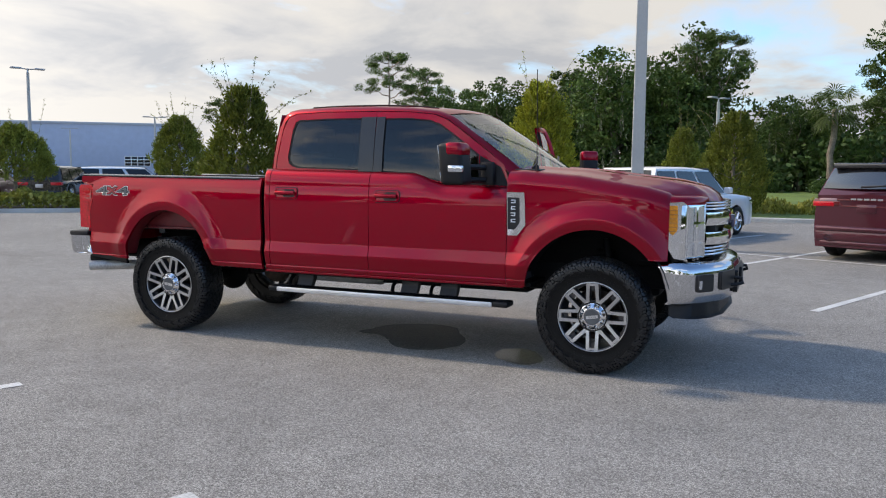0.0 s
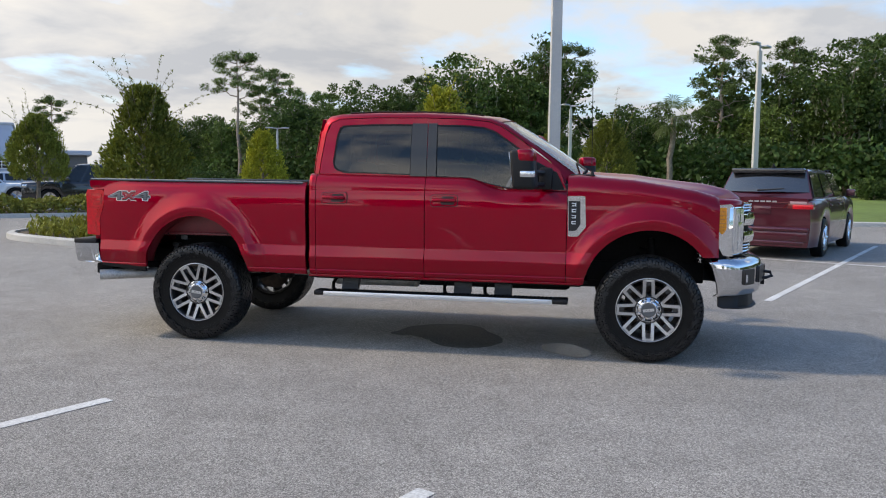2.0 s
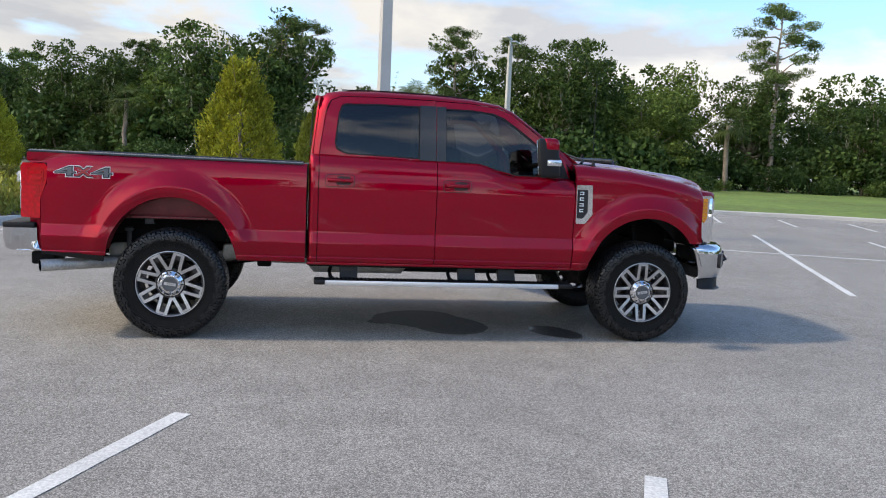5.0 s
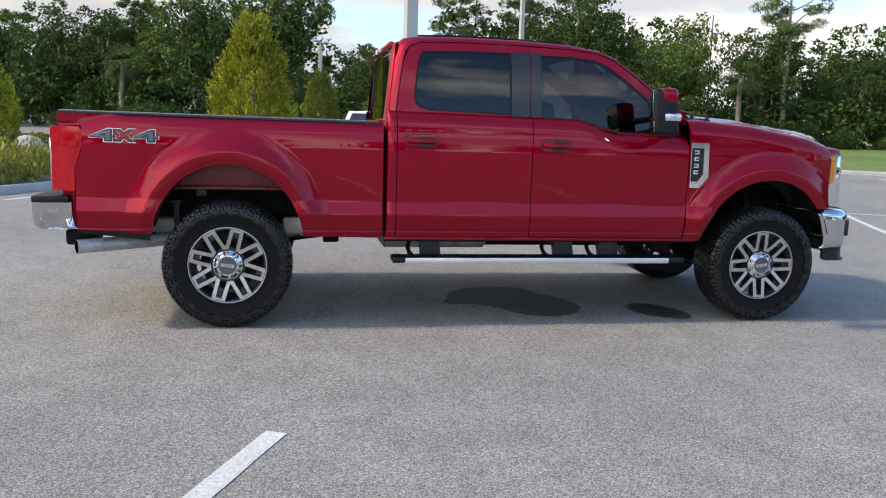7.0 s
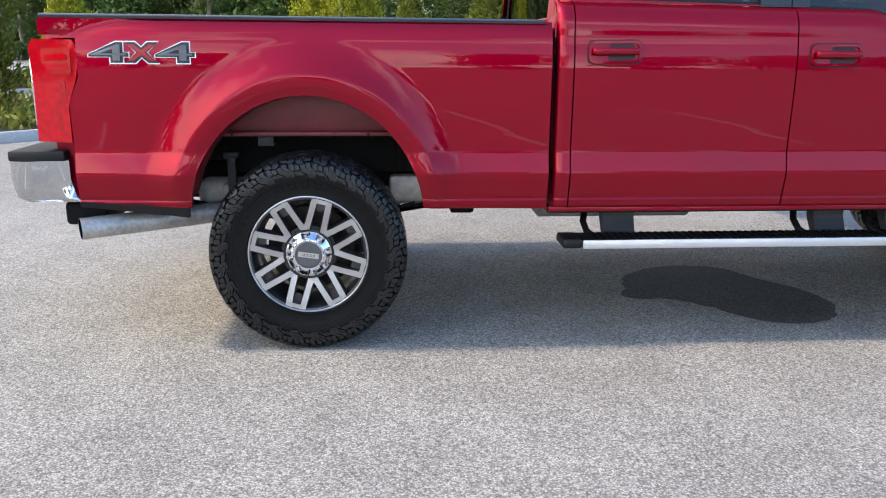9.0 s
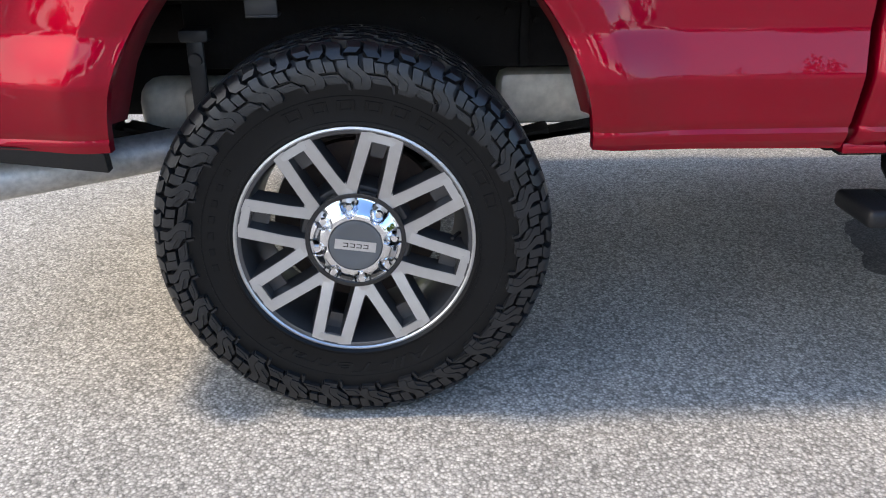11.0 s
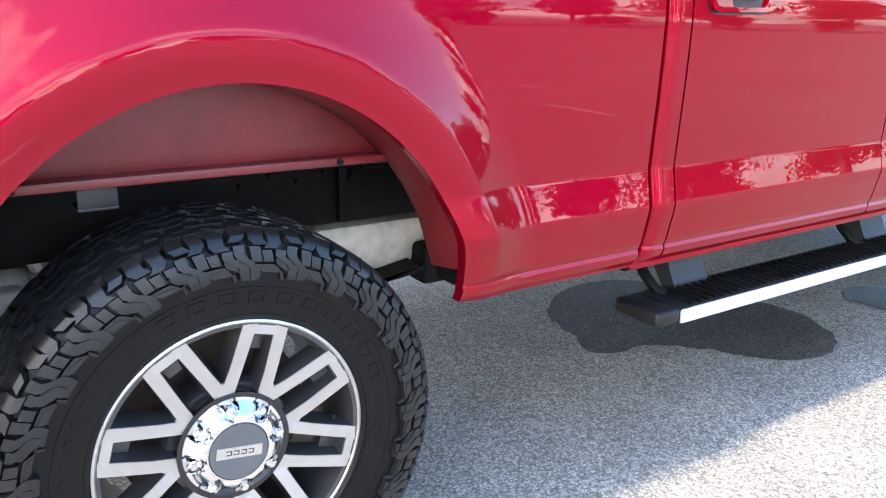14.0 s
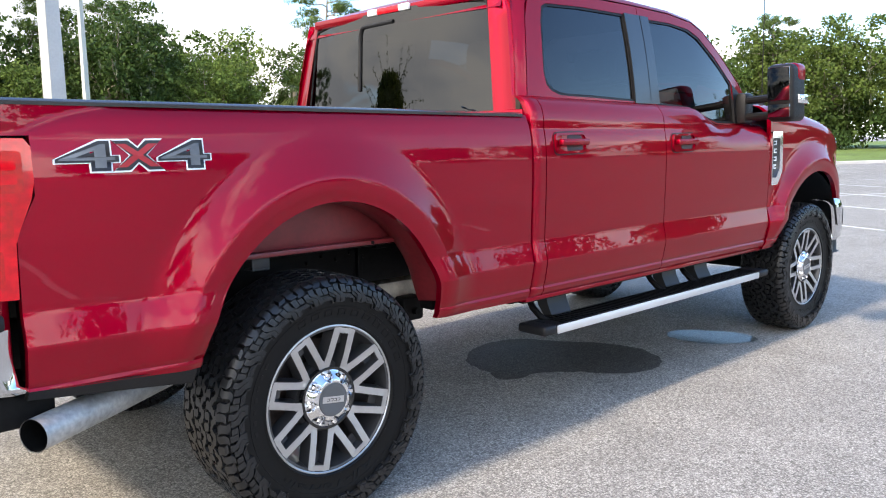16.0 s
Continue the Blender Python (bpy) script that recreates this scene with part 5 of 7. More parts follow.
FRONT_PLAN = [(4.53, 0.955), (4.66, 0.966), (4.775, 0.950), (4.86, 0.86), (4.93, 0.75), (5.00, 0.60), (5.04, 0.42), (5.06, 0.0)]
fb = part("front_bumper", bumper_bar(FRONT_PLAN, [(0.05, 0.575), (0.012, 0.600), (0.0, 0.66), (0.0, 0.80), (0.004, 0.835), (0.022, 0.862), (0.060, 0.882), (0.13, 0.890)], -0.05, rake=0.28), M_BUMPER, truck, "wide chrome front bumper", sharp=60)


def face_plate(a, b, z0, z1, proud, depth, r=0.018):
    """A rounded plate on the upright plane through two plan points."""
    a, b = Vector(a), Vector(b)
    d = (b - a).normalized()
    n = Vector((d.y, -d.x))
    if n.x < 0:
        n = -n
    L = (b - a).length
    return prism(bmesh.new(), rounded([(0, z0), (L, z0), (L, z1), (0, z1)], r, 3), lambda q, z, w: (*(a + d * q + n * (proud - w)), z), depth)


for sy in (-1, 1):
    part("fog_lamp_recess", face_plate((4.812, sy * 0.925), (4.908, sy * 0.785), 0.675, 0.805, 0.012, 0.03), M_BLACKDECAL, fb)
    part("fog_lamp", face_plate((4.814, sy * 0.916), (4.832, sy * 0.888), 0.70, 0.76, 0.018, 0.02, 0.004), M_CLEAR, fb, "small clear fog lamp")
    part("hook_recess", face_plate((4.958, sy * 0.70), (5.035, sy * 0.47), 0.675, 0.815, 0.014, 0.03), M_BLACKDECAL, fb)
    bm = bmesh.new()
    tube(bm, [(4.96, sy * 0.55, 0.70), (5.06, sy * 0.52, 0.70), (5.11, sy * 0.50, 0.715), (5.10, sy * 0.48, 0.745), (5.03, sy * 0.47, 0.75)], 0.014, 8)
    part("tow_hook", bm, M_BLACK, fb, "black tow hook")
part("bumper_opening", face_plate((5.042, -0.42), (5.042, 0.42), 0.625, 0.80, 0.026, 0.03), M_BLACK, fb)
part("plate_holder", boxed(5.066, 5.088, -0.16, 0.16, 0.655, 0.80, 0.006), M_BLACK, fb)
part("air_dam", bumper_bar([(4.61, 0.925), (4.76, 0.925), (4.87, 0.81), (4.95, 0.58), (4.99, 0.0)], [(-0.03, 0.478), (0.0, 0.490), (0.005, 0.60)], -0.04), M_BLACK, truck, "black plastic air dam", sharp=60)

# rear bumper, tailgate and bed
def rear_bar():
    bm = bumper_bar([(1.04, 0.985), (1.20, 0.985), (1.262, 0.965), (1.282, 0.90), (1.285, 0.0)], [(0.05, 0.692), (0.015, 0.71), (0.0, 0.79), (0.0, 0.872)], -0.2)
    for v in bm.verts:
        v.co.x = -v.co.x
    bmesh.ops.reverse_faces(bm, faces=bm.faces[:])
    return bm


rb = part("rear_bumper", rear_bar(), M_BUMPER, truck, "chrome rear step bumper", sharp=60)
for v in rb.data.vertices:
    if abs(v.co.y) > 0.96 and v.co.x > -1.15:
        v.co.y *= 0.975
bm = bmesh.new()
box(bm, -1.268, -1.030, -0.965, 0.965, 0.868, 0.915, 0.012)
part("bumper_step", bm, M_BLACK, rb, "black plastic step pad")
for sy in (-1, 1):
    bm = box(bmesh.new(), -1.08, -0.90, min(sy * 0.60, sy * 0.90), max(sy * 0.60, sy * 0.90), 0.575, 0.68, 0.02)
    part("bumper_bracket", bm, M_FRAME, rb)
bm = bmesh.new()
box(bm, -1.085, -1.03, -0.76, 0.76, 0.78, 1.455, 0.02, 3)
part("tailgate", bm, M_PAINT, truck, "dark red tailgate")
bm = bmesh.new()
box(bm, -1.05, 1.05, -0.82, 0.82, 0.985, 1.01)
box(bm, 1.02, 1.045, -0.86, 0.86, 0.70, 1.45)
for sy in (-1, 1):
    box(bm, -1.05, 1.05, min(sy * 0.79, sy * 0.825), max(sy * 0.79, sy * 0.825), 0.985, 1.44)
part("bed_liner", bm, M_BLACK, truck, "black bed liner")
# black filler added between bed and cab in place of the gap's shade
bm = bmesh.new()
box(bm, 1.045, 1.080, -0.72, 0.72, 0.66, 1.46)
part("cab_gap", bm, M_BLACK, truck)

# chassis
for sy in (-1, 1):
    part("frame_rail", box(bmesh.new(), -1.15, 4.55, min(sy * 0.40, sy * 0.47), max(sy * 0.40, sy * 0.47), 0.62, 0.80, 0.01), M_FRAME, truck, "black ladder frame")
for x in (-0.95, 0.85, 1.9, 2.9, 4.4):
    part("cross_member", box(bmesh.new(), x - 0.05, x + 0.05, -0.42, 0.42, 0.63, 0.73, 0.01), M_FRAME, truck)
for x0, nm in ((0.0, "rear_axle"), (WHEELBASE, "front_axle")):
    bm = bmesh.new()
    tube(bm, [(x0, -0.78, HUB_Z), (x0, 0.78, HUB_Z)], 0.052, 14)
    r = bmesh.ops.create_uvsphere(bm, u_segments=18, v_segments=12, radius=0.17, matrix=Matrix.Translation((x0, 0.0 if x0 == 0 else 0.25, HUB_Z)) @ Matrix.Diagonal((1.0, 0.75, 1.0, 1)))
    part(nm, bm, M_FRAME, truck, "black axle with differential housing")
for sy in (-1, 1):
    bm = bmesh.new()
    for k in range(4):
        L = 1.0 - 0.2 * k
        pts = [(0.02 + L * t * 0.78, sy * 0.56, 0.555 - 0.016 * k + 0.075 * t * t) for t in np.linspace(-1, 1, 9)]
        ring = []
        for p in pts:
            ring.append([bm.verts.new((p[0], p[1] + a * 0.038, p[2] + b * 0.007)) for a, b in ((-1, -1), (1, -1), (1, 1), (-1, 1))])
        for a, b in zip(ring, ring[1:]):
            for q in range(4):
                bm.faces.new((a[q], a[(q + 1) % 4], b[(q + 1) % 4], b[q]))
        bm.faces.new(ring[0])
        bm.faces.new(ring[-1][::-1])
    box(bm, 0.66, 0.78, sy * 0.56 - 0.045, sy * 0.56 + 0.045, 0.555, 0.665, 0.015)
    box(bm, -0.72, -0.62, sy * 0.56 - 0.04, sy * 0.56 + 0.04, 0.58, 0.68, 0.012)
    tube(bm, [(0.72, sy * 0.50, 0.60), (0.72, sy * 0.63, 0.60)], 0.016, 8)
    part("leaf_spring", bm, M_FRAME, truck, "black stacked leaf spring")
    bm = bmesh.new()
    tube(bm, [(-0.12, sy * 0.52, 0.44), (-0.26, sy * 0.54, 0.74)], 0.034, 12)
    tube(bm, [(-0.26, sy * 0.54, 0.74), (-0.34, sy * 0.55, 0.92)], 0.022, 10)
    part("shock_absorber", bm, M_SHIELD, truck, "grey shock absorber")
    bm = bmesh.new()
    tube(bm, [(WHEELBASE + 0.10, sy * 0.62, 0.46), (WHEELBASE + 0.02, sy * 0.60, 1.02)], 0.034, 12)
    pts = [(WHEELBASE - 0.02 + 0.075 * math.cos(t), sy * 0.53 + 0.075 * math.sin(t), 0.52 + 0.40 * t / 40) for t in np.linspace(0, 40, 90)]
    tube(bm, pts, 0.013, 6)
    part("coil_spring", bm, M_FRAME, truck)
# exhaust
bm = bmesh.new()
tail = [(-0.99, -0.975, 0.575), (-0.86, -0.905, 0.578), (-0.72, -0.825, 0.580), (-0.58, -0.74, 0.582), (-0.44, -0.665, 0.588), (-0.20, -0.625, 0.61), (0.15, -0.60, 0.64), (0.45, -0.42, 0.62), (1.1, -0.33, 0.60)]
tube(bm, tail, 0.048, 20, caps=False)
exh = part("tailpipe", bm, M_EXHAUST, truck, "weathered steel tailpipe turned out to the side", sharp=60)
# black lining and plug added so the open pipe end is dark inside
bm = bmesh.new()
tube(bm, [(-0.990, -0.975, 0.575), (-0.86, -0.905, 0.578)], 0.0455, 20, caps=False)
tube(bm, [(-0.87, -0.910, 0.5775), (-0.86, -0.905, 0.578)], 0.0452, 20)
part("soot_lining", bm, material("mouth_black", (0.004, 0.004, 0.004), 0.95, spec=0.1), exh, "pipe mouth with its inner shade put into black")
bm = bmesh.new()
lip = [Vector((-0.990, -0.975, 0.575)), Vector((-0.984, -0.9717, 0.575))]
tube(bm, lip, 0.0487, 20, caps=False)
part("pipe_lip", bm, M_EXHAUST, exh)
bm = bmesh.new()
tube(bm, [(1.1, -0.33, 0.60), (1.15, -0.33, 0.60), (1.95, -0.33, 0.60), (2.0, -0.33, 0.60)], [0.06, 0.12, 0.12, 0.06], 18)
part("muffler", bm, M_EXHAUST, truck)
bm = bmesh.new()
box(bm, 0.36, 1.06, -0.54, 0.38, 0.595, 0.738, 0.03)
part("fuel_tank", bm, M_SHIELD, truck, "pale tank shield under the bed")
bm = bmesh.new()
box(bm, -0.585, -0.10, -0.54, -0.10, 0.560, 0.725, 0.06, 4)
box(bm, -0.45, -0.30, -0.575, -0.5, 0.615, 0.705, 0.014, 3)
part("spare_shield", bm, M_SHIELD, truck)
bm = bmesh.new()
box(bm, -0.42, 0.80, -0.60, -0.585, 0.765, 0.98, 0.004)
box(bm, 0.40, 0.425, -0.62, -0.59, 0.77, 0.97, 0.004)
for k in range(5):
    tube(bm, [(0.16 + 0.07 * k, -0.612, 0.88 + 0.02 * (k % 2)), (0.16 + 0.07 * k, -0.60, 0.88 + 0.02 * (k % 2))], 0.008, 8)
box(bm, -0.52, 0.52, -0.835, -0.47, 0.955, 0.985, 0.004)
part("bed_bracket", bm, M_FRAME, truck, "black perforated bed bracket")
bm = bmesh.new()
box(bm, 1.5, 3.4, -0.38, 0.38, 0.50, 0.66, 0.05)
box(bm, 3.3, 4.5, -0.45, 0.45, 0.55, 1.30, 0.05)
box(bm, 1.12, 3.55, -0.90, 0.90, 0.635, 0.665)
part("underbody", bm, M_FRAME, truck)

# hanger plate, shock tower and holes in the rail above the wheel
bm = box(bmesh.new(), -0.225, -0.155, -0.846, -0.840, 0.925, 0.968, 0.004)
box(bm, -0.225, -0.155, -0.846, -0.790, 0.920, 0.926, 0.002)
part("hanger_plate", bm, M_BRACKET, truck, "small grey plate hanging from the bed flange")
bm = box(bmesh.new(), -0.405, -0.365, -0.66, -0.645, 0.66, 0.86, 0.006)
box(bm, -0.42, -0.35, -0.665, -0.60, 0.84, 0.87, 0.008)
tube(bm, [(-0.385, -0.675, 0.80), (-0.385, -0.64, 0.80)], 0.016, 10)
part("shock_tower", bm, M_BRACKET, truck, "grey shock absorber bracket")
bm = tube(bmesh.new(), [(0.30, -0.70, 0.955), (0.38, -0.72, 0.945), (0.46, -0.72, 0.95)], 0.012, 8)
box(bm, 0.40, 0.47, -0.74, -0.70, 0.925, 0.955, 0.006)
part("wiring_loom", bm, M_FRAME, truck, "black wiring loom under the bed")

# running boards
for s in (1, -1):
    bm = bmesh.new()
    prism(bm, rounded([(-s * 1.002, 0.470), (-s * 1.010, 0.488), (-s * 1.000, 0.506), (-s * 0.93, 0.510), (-s * 0.845, 0.508), (-s * 0.84, 0.485), (-s * 0.90, 0.468)][::s], 0.006, 2), lambda a, b, d: (1.235 + d, a, b), 2.03)
    board = part("running_board", bm, M_BLACK, truck, "black ribbed running board with a bright edge")
    bm = bmesh.new()
    box(bm, 1.237, 3.263, min(-s * 1.006, -s * 1.014), max(-s * 1.006, -s * 1.014), 0.468, 0.508, 0.006)
    part("board_edge", bm, M_EDGE, board, "bright aluminium edge strip")
    for x0, x1 in ((1.145, 1.236), (3.264, 3.395)):
        bm = bmesh.new()
        box(bm, x0, x1, min(-s * 0.845, -s * 1.012), max(-s * 0.845, -s * 1.012), 0.468, 0.512, 0.014, 3)
        part("end_cap", bm, M_BLACK, board)
    bm = bmesh.new()
    for k in range(58):
        x = 1.30 + 0.034 * k
        box(bm, x, x + 0.016, min(-s * 0.87, -s * 0.992), max(-s * 0.87, -s * 0.992), 0.507, 0.5145)
    part("tread_rib", bm, M_FRAME, board, flat=True)
    for x in (1.44, 2.47, 2.83):
        bm = bmesh.new()
        prism(bm, rounded([(-s * 0.915, 0.505), (-s * 0.875, 0.512), (-s * 0.845, 0.570), (-s * 0.835, 0.655), (-s * 0.76, 0.655), (-s * 0.785, 0.56), (-s * 0.83, 0.500)][::s], 0.012, 3), lambda a, b, d: (x - 0.075 + d, a, b), 0.15)
        part("board_bracket", bm, M_BRACKET, board, "dark grey upright board bracket")
        bm = bmesh.new()
        tube(bm, [(x - 0.12, -s * 0.90, 0.495), (x - 0.155, -s * 0.87, 0.52), (x - 0.165, -s * 0.83, 0.56), (x - 0.145, -s * 0.78, 0.61), (x - 0.11, -s * 0.74, 0.64)], 0.016, 8)
        box(bm, x - 0.17, x + 0.09, min(-s * 0.84, -s * 0.70), max(-s * 0.84, -s * 0.70), 0.625, 0.650, 0.008)
        part("bracket_arm", bm, M_FRAME, board)

# seats and dash behind the tinted glass
for x0 in (2.62, 1.72):
    for y0 in (-0.42, 0.42):
        bm = bmesh.new()
        box(bm, x0 - 0.28, x0 + 0.28, y0 - 0.27, y0 + 0.27, 0.95, 1.12, 0.05)
        box(bm, x0 - 0.36, x0 - 0.20, y0 - 0.26, y0 + 0.26, 1.08, 1.66, 0.06)
        box(bm, x0 - 0.36, x0 - 0.25, y0 - 0.13, y0 + 0.13, 1.69, 1.86, 0.05)
        part("seat", bm, M_SEAT, truck, "dark cloth seat behind tinted glass")
bm = bmesh.new()
box(bm, 3.00, 3.42, -0.80, 0.80, 1.15, 1.47, 0.08)
box(bm, 1.15, 3.45, -0.88, 0.88, 0.66, 0.72)
part("dashboard", bm, M_TRIMGREY, truck)
bm = bmesh.new()
tube(bm, [(2.92 + 0.05 * math.sin(t), 0.42 + 0.19 * math.cos(t), 1.38 + 0.17 * math.sin(t)) for t in np.linspace(0, 2 * math.pi, 25)], 0.016, 8, caps=False)
part("steering_wheel", bm, M_SEAT, truck)
bm = bmesh.new()
box(bm, 1.17, 2.72, -0.72, 0.72, 2.02, 2.045, 0.01)
part("headliner", bm, M_TRIMGREY, truck)
bm = bmesh.new()
box(bm, 2.76, 2.79, -0.12, 0.12, 1.86, 1.93, 0.012)
part("rear_view_mirror", bm, M_BLACK, truck)

# bed side decal
dep = bpy.context.evaluated_depsgraph_get


def solid_text(text, x, z, wide, high, off, grow, mat_, parent, name, wf, label=""):
    """Built-in letters turned into a mesh that follows the panel."""
    cu = bpy.data.curves.new("letters", "FONT")
    cu.body = text
    cu.offset = grow
    cu.resolution_u = 3
    tmp = new("letters", cu)
    bpy.context.view_layer.update()
    me = bpy.data.meshes.new_from_object(tmp.evaluated_get(dep()))
    bpy.data.objects.remove(tmp)
    xs = [v.co.x for v in me.vertices]
    ys = [v.co.y for v in me.vertices]
    x0, x1, y0, y1 = min(xs), max(xs), min(ys), max(ys)
    for v in me.vertices:
        fx = x + (v.co.x - x0) / (x1 - x0) * wide
        fz = z + (v.co.y - y0) / (y1 - y0) * high
        v.co = Vector((fx, -(wf(fx, fz) + off), fz))
    me.materials.clear()
    me.materials.append(mat_)
    ob = new(name, me)
    ob.parent = parent
    if label:
        ob["label"] = label
    return ob


for x, ch, wd in ((-0.880, "4", 0.165), (-0.728, "x", 0.140), (-0.602, "4", 0.160)):
    solid_text(ch, x - 0.006, 1.286 - 0.006, wd + 0.012, 0.082 + 0.012, 0.0022, 0.05, M_WHITE, truck, "side_decal", bed_w, "white outlined four-by-four decal")
    solid_text(ch, x - 0.001, 1.286 - 0.001, wd + 0.002, 0.082 + 0.002, 0.0032, 0.035, M_BLACKDECAL, truck, "side_decal", bed_w)
    solid_text(ch, x + 0.008, 1.294, wd - 0.018, 0.066, 0.0042, 0.0, M_REDDECAL if ch == "x" else M_SILVERDECAL, truck, "side_decal", bed_w)

# ---- wheels: axis along y, outer face towards -y ----
TYRE_PROF = [(0.257, -0.118), (0.270, -0.134), (0.300, -0.146), (0.330, -0.1545), (0.360, -0.1565), (0.384, -0.1535), (0.404, -0.148), (0.4165, -0.140), (0.4212, -0.124), (0.4222, -0.085), (0.4230, -0.04), (0.4232, 0.0)]
TYRE_PROF = [(r - 0.005 * smooth01((r - 0.385) / 0.03), y) for r, y in TYRE_PROF]
TYRE_PROF = [(r * (1.02 + 0.008 * (r - 0.257) / 0.166), y * (1.0 if r < 0.28 else 0.90)) for r, y in TYRE_PROF]
TYRE_PROF = TYRE_PROF + [(r, -y) for r, y in TYRE_PROF[-2::-1]]
ARC = [0.0]
for (r0, y0), (r1, y1) in zip(TYRE_PROF, TYRE_PROF[1:]):
    ARC.append(ARC[-1] + math.hypot(r1 - r0, y1 - y0))
HALF_ARC = ARC[-1] / 2


def tyre_point(th, s, h):
    """A point of the tyre at the angle th, s metres along its section, raised by h."""
    s = max(0.0, min(ARC[-1] - 1e-6, s))
    k = 0
    while ARC[k + 1] < s:
        k += 1
    t = (s - ARC[k]) / (ARC[k + 1] - ARC[k])

    def at(i, j):
        return Vector(TYRE_PROF[max(0, min(len(TYRE_PROF) - 1, i))]), Vector(TYRE_PROF[max(0, min(len(TYRE_PROF) - 1, j))])

    p, q = at(k, k + 1)
    pos = p.lerp(q, t)
    a0, a1 = at(k - 1, k + 1)
    b0, b1 = at(k, k + 2)
    d = (a1 - a0).normalized().lerp((b1 - b0).normalized(), t).normalized()
    nrm = Vector((-d.y, d.x))
    if nrm.dot(pos - Vector((0.34, 0.0))) < 0:
        nrm = -nrm
    pos = pos + nrm * h
    return (pos.x * math.cos(th), pos.y, pos.x * math.sin(th))


def tread_block(bm, th0, th1, s0, s1, shear, h, nu, nv, trim=0.0):
    """A raised block between two angles and two section lengths; shear(s) moves it round the tyre, trim tapers its ends."""
    grid = []
    for j in range(nv + 1):
        s = s0 + (s1 - s0) * j / nv
        row = []
        for i in range(nu + 1):
            f = i / nu
            th = th0 + (th1 - th0) * f + shear(j / nv)
            row.append((th, s))
        grid.append(row)
    top = [[bm.verts.new(tyre_point(th, s, h)) for th, s in row] for row in grid]
    for j in range(nv):
        for i in range(nu):
            bm.faces.new((top[j][i], top[j][i + 1], top[j + 1][i + 1], top[j + 1][i]))
    loop = [(0, i) for i in range(nu + 1)] + [(j, nu) for j in range(1, nv + 1)] + [(nv, i) for i in range(nu - 1, -1, -1)] + [(j, 0) for j in range(nv - 1, 0, -1)]
    low = {}
    cj, ci = nv / 2, nu / 2
    for j, i in loop:
        th, s = grid[j][i]
        low[(j, i)] = bm.verts.new(tyre_point(th + (0.004 if i > ci else -0.004), s + (0.0015 if j > cj else -0.0015), -0.003))
    for a, b in zip(loop, loop[1:] + loop[:1]):
        bm.faces.new((top[a[0]][a[1]], low[a], low[b], top[b[0]][b[1]]))


